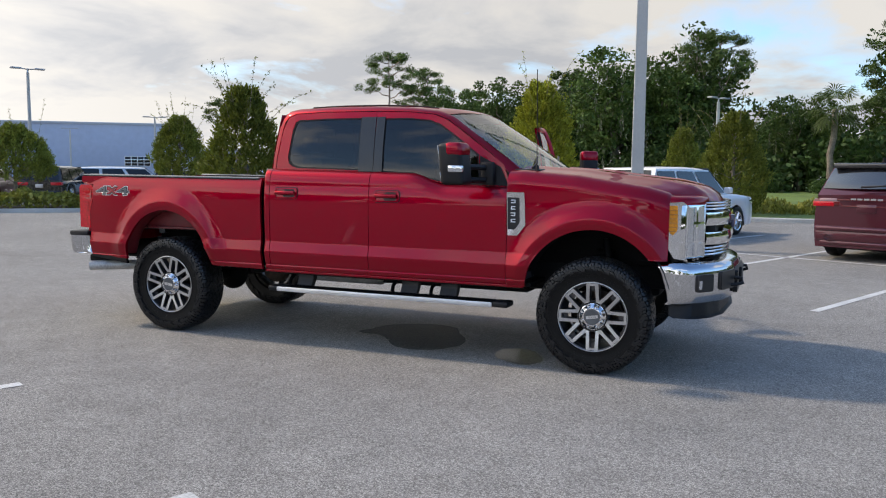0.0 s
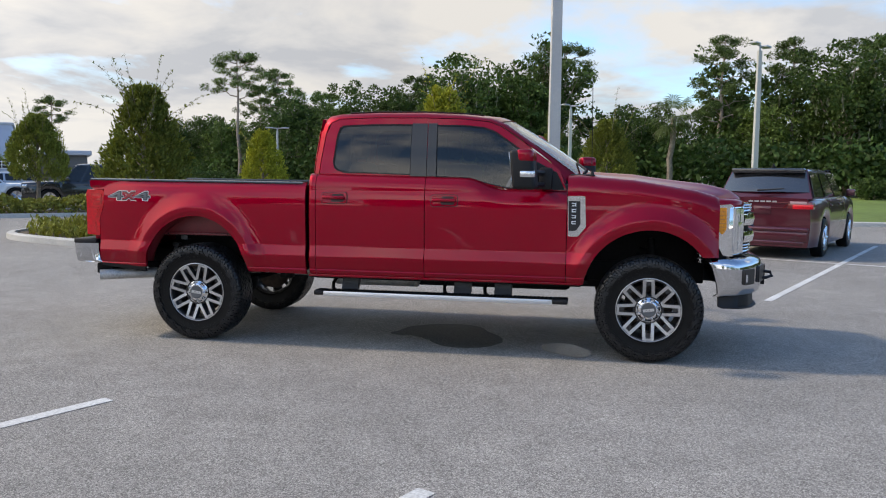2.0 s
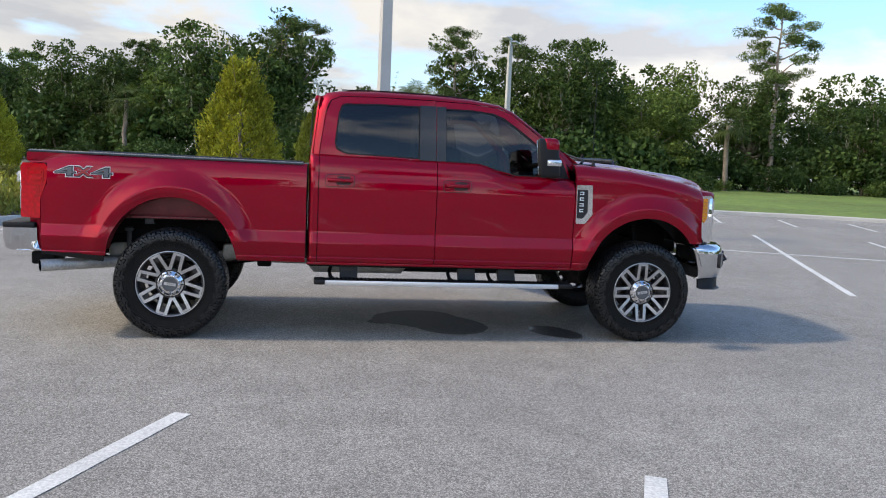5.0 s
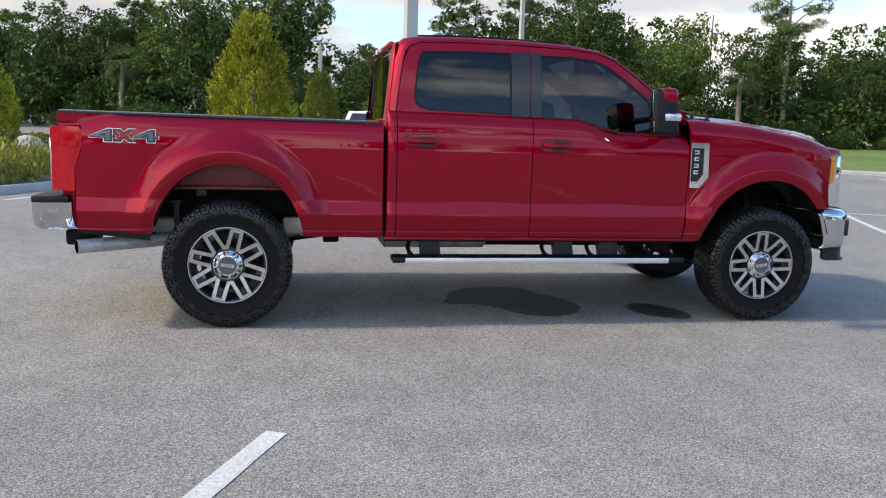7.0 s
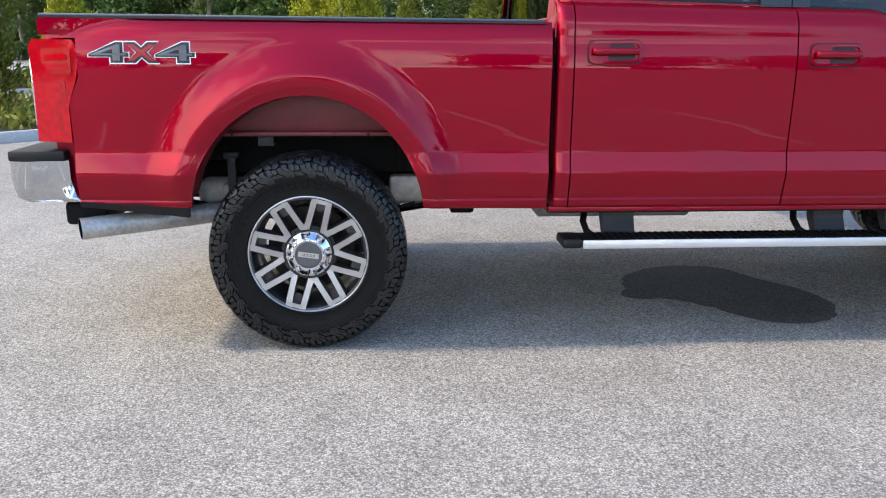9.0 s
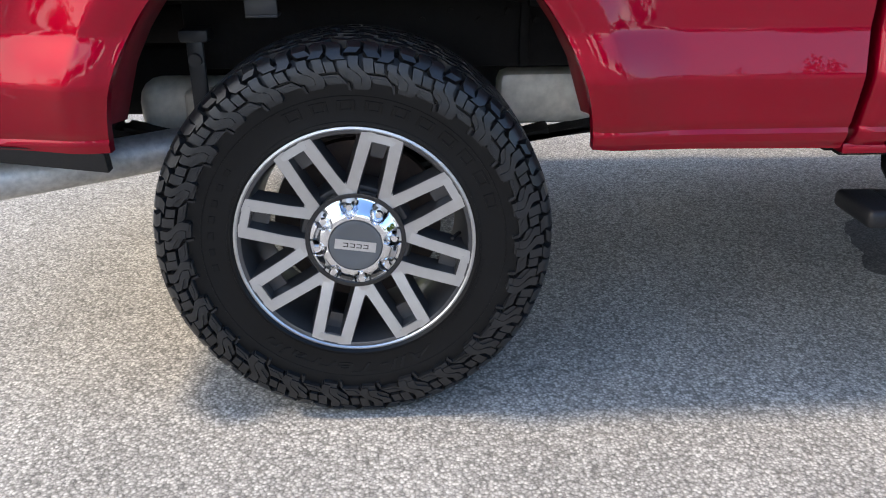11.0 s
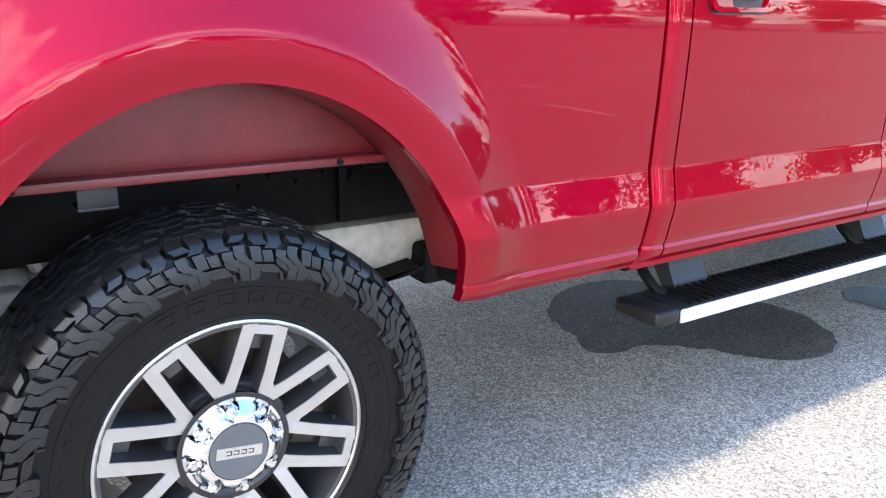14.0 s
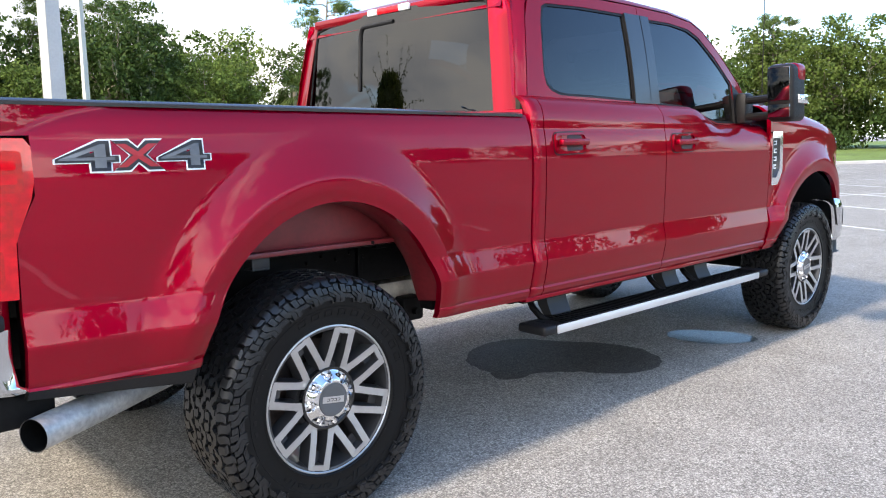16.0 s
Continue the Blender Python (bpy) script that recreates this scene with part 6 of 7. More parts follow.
def build_tyre(parent):
    bm = bmesh.new()
    lathe(bm, TYRE_PROF, 96)
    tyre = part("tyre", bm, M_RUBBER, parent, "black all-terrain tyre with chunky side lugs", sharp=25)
    bm = bmesh.new()
    N = 25
    step = 2 * math.pi / N
    rnd = random.Random(5)
    for k in range(N):
        th = k * step
        for side in (0, 1):
            def S(s):
                return s if side == 0 else ARC[-1] - s

            off = 0.0 if side == 0 else step * 0.5
            sg = 1 if side == 0 else -1
            bend = lambda f: -0.30 * step * smooth01((0.78 - f) / 0.5) * sg
            t0 = th + off
            long_ = k % 2 == 0
            foot = 0.101 if long_ else 0.105
            # long lug bent like a boot, with a shallow groove down its face
            tread_block(bm, t0 + 0.02 * step, t0 + 0.215 * step, S(foot + 0.004), S(0.160), bend, 0.0170, 2, 8)
            tread_block(bm, t0 + 0.235 * step, t0 + 0.43 * step, S(foot + 0.010), S(0.153), bend, 0.0165, 2, 8)
            tread_block(bm, t0 + 0.06 * step, t0 + 0.40 * step, S(foot), S(0.140), bend, 0.0130, 2, 6)
            # two small squares at the edge above a lower chevron
            tread_block(bm, t0 + 0.51 * step, t0 + 0.70 * step, S(0.134), S(0.152), lambda f: -0.05 * step * (1 - f) * sg, 0.0165, 1, 3)
            tread_block(bm, t0 + 0.735 * step, t0 + 0.93 * step, S(0.134), S(0.158), lambda f: -0.05 * step * (1 - f) * sg, 0.0165, 1, 3)
            tread_block(bm, t0 + 0.50 * step, t0 + 0.92 * step, S(foot + 0.010), S(0.129), lambda f: (-0.27 + 0.19 * f) * step * sg, 0.0125, 3, 4)
            tread_block(bm, t0 + 0.58 * step, t0 + 0.80 * step, S(foot + 0.014), S(0.124), lambda f: (-0.25 + 0.14 * f) * step * sg, 0.0145, 2, 2)
            # small wedges between the feet
            tread_block(bm, t0 + 0.45 * step, t0 + 0.51 * step, S(foot - 0.004), S(foot + 0.012), lambda f: (-0.30 + 0.05 * f) * step * sg, 0.0080, 1, 1)
            # crown of interlocking blocks, four rows to the middle
            rows_ = 4
            pitch = (HALF_ARC - 0.157) / rows_
            for r in range(rows_):
                for m in range(3):
                    s0 = 0.157 + pitch * r + (0.0075, -0.002, 0.003)[(m + r) % 3]
                    a0 = t0 + (m / 3 + 0.17 * (r % 2) + 0.05 * r + 0.03 * rnd.uniform(-1, 1)) * step
                    tilt = (0.16 if (m + r + k) % 2 else -0.14) * step * sg
                    wide = (0.262 if (m + k) % 2 else 0.235) * step
                    kink = 0.050 * step * (1 if (m + k) % 2 else -1)
                    tread_block(bm, a0, a0 + wide, S(s0), S(s0 + pitch - (0.0050 if r % 2 else 0.0062)), lambda f, q=tilt, w=kink: q * (f - 0.5) + w * math.sin(6.28 * f), 0.0168, 1, 4)
    # lugs take the paler rubber, which holds sky light in its colour
    tread = part("tread", bm, M_TREAD_LIT, tyre, "chunky lugs and small tread blocks", sharp=25)
    tread["kind"] = "stuff"
    # raised rings and unreadable sidewall lettering as plain bars
    bm = bmesh.new()
    for s0 in (0.026, 0.082):
        for k in range(72):
            tread_block(bm, k * 2 * math.pi / 72, (k + 1) * 2 * math.pi / 72, s0, s0 + 0.0022, lambda f: 0.0, 0.0012, 1, 1)
    for i in range(10):
        t0 = radians(115 - 10.4 * i)
        for a, b in ((0.0, 0.16), (0.70, 0.86)):
            tread_block(bm, t0 - radians(7.5) * b, t0 - radians(7.5) * a, 0.050, 0.074, lambda f: 0.0, 0.0016, 1, 2)
        for q in ((0.050, 0.0535), (0.0705, 0.074)):
            tread_block(bm, t0 - radians(7.5) * 0.70, t0 - radians(7.5) * 0.16, q[0], q[1], lambda f: 0.0, 0.0016, 2, 1)
    for i in range(7):
        t0 = radians(190 - 7 * i)
        tread_block(bm, t0 - 0.05, t0, 0.056, 0.068, lambda f: 0.0, 0.0012, 2, 1)
    for i in range(14):
        t0 = radians(-8 - 3.1 * i)
        tread_block(bm, t0 - 0.035, t0, 0.030, 0.037, lambda f: 0.0, 0.0010, 1, 1)
    part("sidewall_bar", bm, M_RUBBER, tyre, "raised black bars on the sidewall")["kind"] = "stuff"
    # the readable words run clockwise, their tops outwards
    cu = bpy.data.curves.new("letters", "FONT")
    cu.body = "All-Terrain"
    cu.resolution_u = 3
    cu.extrude = 0.5
    cu.shear = 0.25
    tmp = new("letters", cu)
    bpy.context.view_layer.update()
    me = bpy.data.meshes.new_from_object(tmp.evaluated_get(dep()))
    bpy.data.objects.remove(tmp)
    xs = [v.co.x for v in me.vertices]
    ys = [v.co.y for v in me.vertices]
    for v in me.vertices:
        th = radians(-57) - radians(76) * (v.co.x - min(xs)) / (max(xs) - min(xs))
        v.co = tyre_point(th, 0.050 + 0.026 * (v.co.y - min(ys)) / (max(ys) - min(ys)), 0.0018 if v.co.z > 0 else -0.001)
    me.materials.clear()
    me.materials.append(M_RUBBER)
    words = new("sidewall_word", me)
    words.parent = tyre
    words["label"] = "raised black sidewall lettering"
    return tyre


def polar(r, a):
    return Vector((r * math.cos(a), r * math.sin(a)))


def build_wheel(name, m, phase, cap_turn):
    wheel = new(name)
    wheel.parent = truck
    wheel["label"] = "large all-terrain wheel with machined alloy rim"
    build_tyre(wheel)
    bm = bmesh.new()
    lathe(bm, [(0.274, -0.112), (0.279, -0.118), (0.279, -0.126), (0.272, -0.128), (0.262, -0.124), (0.258, -0.112), (0.252, -0.09), (0.246, -0.03), (0.240, 0.05), (0.25, 0.11), (0.275, 0.118)], 72)
    rim = part("rim", bm, M_GREYALLOY, wheel, "dark grey alloy barrel with machined spokes", sharp=40)
    bm = bmesh.new()
    lathe(bm, [(0.2690, -0.1240), (0.2705, -0.1275), (0.2740, -0.1298), (0.2785, -0.1285), (0.2797, -0.1255), (0.2785, -0.121)], 96)
    part("rim_lip", bm, M_MACHINED, rim, "bright machined rim lip")
    bm = bmesh.new()
    lathe(bm, [(0.0, -0.075), (0.128, -0.080), (0.135, -0.070), (0.138, -0.03), (0.06, -0.02), (0.0, -0.02)], 48)
    part("hub_plate", bm, M_GREYALLOY, rim)
    bm = bmesh.new()
    lathe(bm, [(0.07, 0.02), (0.205, 0.02), (0.207, 0.045), (0.07, 0.05)], 48)
    lathe(bm, [(0.0, 0.06), (0.16, 0.06), (0.17, 0.09), (0.0, 0.10)], 32)
    part("brake_disc", bm, M_RUST, rim, "brown rusty brake disc")
    bm = bmesh.new()
    tube(bm, [(0.245, -0.07, 0.0), (0.225, -0.105, 0.0)], 0.005, 6)
    part("valve", bm, M_BLACK, rim)
    for k in range(8):
        c = phase + k * math.pi / 4
        for sgn in (-1, 1):
            p0 = polar(0.106, c + sgn * 0.01)
            p1 = polar(0.266, c + sgn * radians(15.2))
            d = (p1 - p0).normalized()
            n = Vector((-d.y, d.x))
            # body, wide at the back and narrow at the face
            bm = bmesh.new()
            ring = []
            for p, f, y in ((p0, 0.0150, -0.100), (p0.lerp(p1, 0.4), 0.0138, -0.113), (p1, 0.0148, -0.124)):
                ring.append([bm.verts.new((*(p + n * a * (f + e)), 0)) for a, e in ((-1, 0.006), (-1, 0), (1, 0), (1, 0.006))])
                for v, yy in zip(ring[-1], (y + 0.050, y, y, y + 0.050)):
                    v.co = Vector((v.co.x, yy, v.co.y))
            for a, b in zip(ring, ring[1:]):
                for q in range(4):
                    bm.faces.new((a[q], a[(q + 1) % 4], b[(q + 1) % 4], b[q]))
            bm.faces.new(ring[0])
            bm.faces.new(ring[-1][::-1])
            sp = part("spoke", bm, M_GREYALLOY, rim)
            bm = bmesh.new()
            lo = []
            for p, f, y in ((p0, 0.0140, -0.101), (p0.lerp(p1, 0.4), 0.0128, -0.114), (p1, 0.0138, -0.125), (p1 + d * 0.004, 0.018, -0.1255)):
                lo.append([bm.verts.new((*(p + n * f), 0)), bm.verts.new((*(p - n * f), 0))])
                for v in lo[-1]:
                    v.co = Vector((v.co.x, y - 0.0012, v.co.y))
            for a, b in zip(lo, lo[1:]):
                bm.faces.new((a[0], a[1], b[1], b[0]))
            r = bmesh.ops.extrude_edge_only(bm, edges=[e for e in bm.edges if e.is_boundary])
            for v in [g for g in r["geom"] if isinstance(g, bmesh.types.BMVert)]:
                v.co.y += 0.003
            part("spoke_face", bm, M_MACHINED, rim)
        # cross tie at the rim end of each slot, and joint of the two arms at the hub
        bm = bmesh.new()
        e = c + math.pi / 8
        t0 = radians(7.0)
        prism(bm, [tuple(polar(0.249, e - t0)), tuple(polar(0.247, e)), tuple(polar(0.249, e + t0)), tuple(polar(0.269, e + t0)), tuple(polar(0.270, e)), tuple(polar(0.269, e - t0))], lambda a, b, dd: (a, -0.1258 + dd, b), 0.003)
        part("slot_tie", bm, M_MACHINED, rim)
        bm = bmesh.new()
        prism(bm, [tuple(polar(0.246, e - t0)), tuple(polar(0.246, e + t0)), tuple(polar(0.268, e + t0)), tuple(polar(0.268, e - t0))], lambda a, b, dd: (a, -0.1225 + dd, b), 0.040)
        t1 = radians(4.2)
        prism(bm, [tuple(polar(0.205, e - t1)), tuple(polar(0.205, e + t1)), tuple(polar(0.248, e + t1)), tuple(polar(0.248, e - t1))], lambda a, b, dd: (a, -0.090 + dd, b), 0.012)
        part("slot_web", bm, M_GREYALLOY, rim)
        bm = bmesh.new()
        pts = [polar(0.100, c - 0.155), polar(0.100, c + 0.155), polar(0.125, c + 0.10), polar(0.146, c), polar(0.125, c - 0.10)]
        prism(bm, [tuple(p) for p in pts], lambda a, b, dd: (a, -0.1065 + dd - 0.0 * a, b), 0.02)
        part("spoke_root", bm, M_MACHINED, rim)
    # chrome hub cover with eight nut pockets
    bm = bmesh.new()
    lathe(bm, [(0.118, -0.088), (0.1175, -0.1085), (0.113, -0.1095), (0.108, -0.1085), (0.100, -0.100)], 64)
    part("hub_ring", bm, M_GLOSSBLACK, rim)
    n8 = 192
    bm = bmesh.new()
    rings = []
    radii = [0.1085, 0.1070] + [0.105 - 0.0025 * i for i in range(15)] + [0.066, 0.063, 0.061]
    for r in radii:
        y = -0.106 - 0.026 * smooth01((0.1095 - r) / 0.040) if r > 0.0615 else -0.128
        row = []
        for k in range(n8):
            a = phase + 2 * math.pi * k / n8
            da = (a - phase + math.pi / 8) % (math.pi / 4) - math.pi / 8
            d = math.hypot(da * 0.0905 / 0.0185, (r - 0.0915) / 0.0215)
            row.append(bm.verts.new((r * math.cos(a), y + 0.019 * smooth01((1.12 - d) / 0.30), r * math.sin(a))))
        rings.append(row)
    for a, b in zip(rings, rings[1:]):
        for k in range(n8):
            j = (k + 1) % n8
            bm.faces.new((a[k], a[j], b[j], b[k]))
    cover = part("hub_cover", bm, M_CHROME, rim, "chrome hub cover with eight nut pockets", sharp=30)
    for k in range(8):
        a = phase + 2 * math.pi * k / 8
        bm = bmesh.new()
        c = polar(0.0905, a)
        tube(bm, [(c.x, -0.085, c.y), (c.x, -0.121, c.y), (c.x, -0.126, c.y)], [0.0115, 0.0115, 0.0080], 6)
        part("lug_nut", bm, M_CHROME, rim, flat=True)
    bm = bmesh.new()
    lathe(bm, [(0.0615, -0.128), (0.0605, -0.133), (0.050, -0.1345), (0.046, -0.1335), (0.0, -0.1335)], 48)
    cap = part("centre_cap", bm, M_CAP, rim, "grey centre cap with a silver band")
    bm = bmesh.new()
    ca, sa = math.cos(cap_turn), math.sin(cap_turn)
    to3 = lambda a, b, d: (a * ca - b * sa, -0.1336 - d, a * sa + b * ca)
    prism(bm, [(-0.0475, -0.012), (0.0475, -0.012), (0.0475, 0.012), (-0.0475, 0.012)], to3, 0.0015)
    part("cap_band", bm, M_SATIN, rim)
    bm = bmesh.new()
    for i in range(4):
        x0 = -0.030 + 0.0155 * i
        for q in (((x0, -0.005), (x0 + 0.012, -0.005), (x0 + 0.012, -0.0032), (x0, -0.0032)), ((x0, 0.0032), (x0 + 0.012, 0.0032), (x0 + 0.012, 0.005), (x0, 0.005)), ((x0, -0.005), (x0 + 0.0022, -0.005), (x0 + 0.0022, 0.005), (x0, 0.005))):
            prism(bm, q, lambda a, b, d: to3(a, b, d + 0.0015), 0.0006)
    part("cap_bar", bm, M_BLACKDECAL, rim)
    for ob in (rim, *rim.children):
        for v in ob.data.vertices:
            v.co.x *= 0.967
            v.co.z *= 0.967
    wheel.matrix_basis = m
    return wheel


rear_wheel = build_wheel("wheel", pose(-0.005, -WHEEL_Y, HUB_Z), radians(97), radians(172))
front = copy_thing(rear_wheel, pose(WHEELBASE, -WHEEL_Y, HUB_Z) @ Matrix.Rotation(radians(-16.5), 4, "Y"))
copy_thing(rear_wheel, pose(0, WHEEL_Y, HUB_Z, 0, 0, 180) @ Matrix.Rotation(radians(30), 4, "Y"))
copy_thing(rear_wheel, pose(WHEELBASE, WHEEL_Y, HUB_Z, 0, 0, 180) @ Matrix.Rotation(radians(10), 4, "Y"))


# ---- other cars ----
def car(name, label, paint, L, W, H, belt, nose, cowl, roof0, roof1, tail, wheel_r, axles, m, hatch=0.12, bed=None, dark_roof=False, detail=False):
    """A car with its front at +x, its middle over the origin: a swept body, cabin, panes, lamps and wheels."""
    c = thing(name, label, "car", "parked cars", m=m)
    x0, x1 = -L / 2, L / 2
    hw = W / 2

    def top(x):
        if x > cowl:
            return nose + (belt - nose) * smooth01((x1 - x) / (x1 - cowl)) ** 0.7
        if bed is not None and x < roof1:
            return bed
        return belt

    def low(x):
        z = 0.24
        for a in axles:
            d = (x - a) / (wheel_r * 1.18)
            if abs(d) < 1:
                z = max(z, wheel_r + wheel_r * 1.16 * math.sqrt(1 - d * d) - 0.02)
        return z

    def half(x, f):
        e = 1 - 0.10 * smooth01((abs(x) - L / 2 + 0.55) / 0.55) ** 1.5
        side = 0.93 + 0.07 * math.sin(math.pi * min(1, 0.15 + 0.75 * f))
        return hw * e * side

    xs = sorted({round(float(v), 3) for v in np.linspace(x0, x1, 50)} | {round(a + wheel_r * 1.18 * q, 3) for a in axles for q in (-0.999, -0.97, -0.9, -0.75, -0.5, 0.5, 0.75, 0.9, 0.97, 0.999)})
    for s in (1,):
        bm = bmesh.new()
        rows = []
        for x in xs:
            lo, hi = low(x), top(x)
            pull = 0.06 * (1 if x > 0 else -1)
            row = []
            for f in (0, 0.12, 0.3, 0.5, 0.7, 0.88, 0.97, 1.0):
                z = lo + (hi - lo) * f
                row.append((half(x, f) - (0.04 if f == 1.0 else 0.012 if f == 0.97 else 0), z))
            ring = [bm.verts.new((x, -w, z)) for w, z in row] + [bm.verts.new((x, 0, hi + 0.03))] + [bm.verts.new((x, w, z)) for w, z in row[::-1]]
            rows.append(ring)
        for a, b in zip(rows, rows[1:]):
            for k in range(len(a) - 1):
                bm.faces.new((a[k], b[k], b[k + 1], a[k + 1]))
        bm.faces.new(rows[0])
        bm.faces.new(rows[-1][::-1])
        body = part("body", bm, paint, c, sharp=50)
    # cabin: roof, pillars and panes
    zr = H
    base = [(tail, belt), (cowl, belt)]
    ww, wr = hw * 0.90, hw * 0.72
    bm = bmesh.new()
    rows = []
    for x in np.linspace(roof1, roof0, 14):
        t = (x - roof1) / (roof0 - roof1)
        zz = zr - 0.05 * abs(2 * t - 1) ** 3
        rows.append([bm.verts.new((x, wr * q, zz - 0.035 * abs(q) ** 3 - (0.03 if abs(q) == 1 else 0))) for q in (-1, -0.9, -0.5, 0, 0.5, 0.9, 1)])
    for a, b in zip(rows, rows[1:]):
        for k in range(6):
            bm.faces.new((a[k], b[k], b[k + 1], a[k + 1]))
    r = bmesh.ops.extrude_edge_only(bm, edges=[e for e in bm.edges if e.is_boundary])
    for v in [g for g in r["geom"] if isinstance(g, bmesh.types.BMVert)]:
        v.co.z -= 0.04
    part("roof", bm, M_CARBLACK if dark_roof else paint, c, sharp=50)

    def quad_pane(nm, pts, mat_, parent, thick=0.012, label_=""):
        bm = bmesh.new()
        a = [Vector(p) for p in pts]
        nrm = (a[1] - a[0]).cross(a[2] - a[0]).normalized() * thick
        lo = [bm.verts.new(p) for p in a]
        hi = [bm.verts.new(p + nrm) for p in a]
        bm.faces.new(lo[::-1])
        bm.faces.new(hi)
        for i in range(len(a)):
            j = (i + 1) % len(a)
            bm.faces.new((lo[i], lo[j], hi[j], hi[i]))
        return part(nm, bm, mat_, parent, label_, flat=True)

    ze = zr - 0.075
    for s in (1, -1):
        # pillars as one painted frame, panes set in it
        outer = [(tail, belt - 0.02), (roof1, ze), (roof0, ze), (cowl, belt - 0.02)]
        nseg = 3
        cuts = np.linspace(0, 1, nseg + 1)

        def side(x, z):
            return (x, -s * (ww + (wr - ww) * (z - belt) / (ze - belt)), z)

        quad_pane("cabin_side", [side(*p) for p in (outer if s > 0 else outer[::-1])], paint, c, 0.02)
        for k in range(nseg):
            a, b = cuts[k] + 0.022, cuts[k + 1] - 0.022
            lo0, lo1 = tail + (cowl - tail) * a, tail + (cowl - tail) * b
            hi0, hi1 = roof1 + (roof0 - roof1) * a, roof1 + (roof0 - roof1) * b
            z0, z1 = belt + 0.03, ze - 0.04
            f0, f1 = 0.12, 0.90
            q = [(lo0 + (hi0 - lo0) * f0, z0), (lo0 + (hi0 - lo0) * f1, z1), (lo1 + (hi1 - lo1) * f1, z1), (lo1 + (hi1 - lo1) * f0, z0)]
            pts = [Vector(side(*p)) + Vector((0, -s * 0.024, 0)) for p in q]
            quad_pane("side_window", pts if s > 0 else pts[::-1], M_SUVGLASS if detail else M_DARKGLASS, c, 0.004)
        bm = bmesh.new()
        box(bm, cowl - 0.42, cowl - 0.28, min(-s * (hw + 0.02), -s * (hw + 0.2)), max(-s * (hw + 0.02), -s * (hw + 0.2)), belt + 0.02, belt + 0.17, 0.03)
        part("door_mirror", bm, paint, c)
        bm = bmesh.new()
        for xx in (cowl - 1.15, cowl - 2.15):
            if xx > tail + 0.2:
                box(bm, xx, xx + 0.18, min(-s * (hw - 0.01), -s * (hw + 0.025)), max(-s * (hw - 0.01), -s * (hw + 0.025)), belt - 0.16, belt - 0.125, 0.008)
        part("door_handle", bm, paint, c)
        # lamps
        bm = bmesh.new()
        box(bm, x1 - 0.42, x1 - 0.015, min(-s * (hw * 0.62), -s * (hw * 0.915)), max(-s * (hw * 0.62), -s * (hw * 0.915)), nose - 0.20, nose - 0.05, 0.03)
        part("headlamp", bm, M_CLEAR, c)
        bm = bmesh.new()
        box(bm, x0 - 0.012, x0 + 0.26, min(-s * (hw * 0.46), -s * (hw * 0.93)), max(-s * (hw * 0.46), -s * (hw * 0.93)), belt - 0.20, belt - 0.06, 0.03)
        part("tail_lamp", bm, M_REDLENS2 if detail else M_REDLENS, c, "red tail lamp")
    fw = [(cowl, -ww, belt - 0.01), (cowl, ww, belt - 0.01), (roof0, wr, ze + 0.03), (roof0, -wr, ze + 0.03)]
    quad_pane("windscreen", fw, M_DARKGLASS, c)
    rw = [(tail, ww * 0.99, belt - 0.01), (tail, -ww * 0.99, belt - 0.01), (roof1, -wr, ze + 0.02), (roof1, wr, ze + 0.02)]
    quad_pane("tailgate_frame", rw, paint, c)
    rv = [Vector(p) for p in rw]
    if detail:
        # the pane bows outwards and fills the upper part of the tailgate
        bm = bmesh.new()
        rows = []
        for i in range(7):
            f = 0.235 + 0.72 * i / 6
            a, b = rv[1].lerp(rv[2], f), rv[0].lerp(rv[3], f)
            rows.append([bm.verts.new(a.lerp(b, 0.5 + 0.488 * q) + Vector((-0.020 - 0.05 * (1 - q * q) - 0.02 * math.sin(math.pi * i / 6), 0, 0))) for q in np.linspace(-1, 1, 13)])
        for a, b in zip(rows, rows[1:]):
            for k in range(12):
                bm.faces.new((a[k], b[k], b[k + 1], a[k + 1]))
        r = bmesh.ops.extrude_face_region(bm, geom=bm.faces[:])
        for v in r["geom"]:
            if isinstance(v, bmesh.types.BMVert):
                v.co.x += 0.012
        bmesh.ops.recalc_face_normals(bm, faces=bm.faces[:])
        part("rear_window", bm, M_SUVGLASS, c, "dark tinted rear window")
    else:
        cen = sum(rv, Vector()) / 4
        quad_pane("rear_window", [cen + (p - cen) * 0.86 + Vector((-0.02, 0, 0)) for p in rv], M_DARKGLASS, c, 0.004)
    bm = bmesh.new()
    box(bm, x0 - 0.03, x0 + 0.14, -hw * 0.88, hw * 0.88, 0.34, 0.56, 0.05, 3)
    part("rear_bumper", bm, paint, c)
    bm = bmesh.new()
    box(bm, x1 - 0.14, x1 + 0.03, -hw * 0.84, hw * 0.84, 0.30, 0.50, 0.05, 3)
    part("front_bumper", bm, paint, c)
    bm = bmesh.new()
    box(bm, x1 - 0.03, x1 + 0.012, -hw * 0.5, hw * 0.5, 0.52, nose - 0.08, 0.02)
    part("grille", bm, M_BLACK, c)
    bm = bmesh.new()
    box(bm, x0 - 0.022, x0 - 0.004, -0.16, 0.16, belt - 0.30, belt - 0.15, 0.006)
    part("number_plate", bm, M_CARSILVER if not detail else paint, c)
    bm = bmesh.new()
    box(bm, x0 + 0.2, x1 - 0.2, -hw * 0.8, hw * 0.8, 0.20, 0.34, 0.02)
    for a in axles:
        box(bm, a - wheel_r * 1.1, a + wheel_r * 1.1, -hw * 0.70, hw * 0.70, 0.3, wheel_r * 2.0, 0.02)
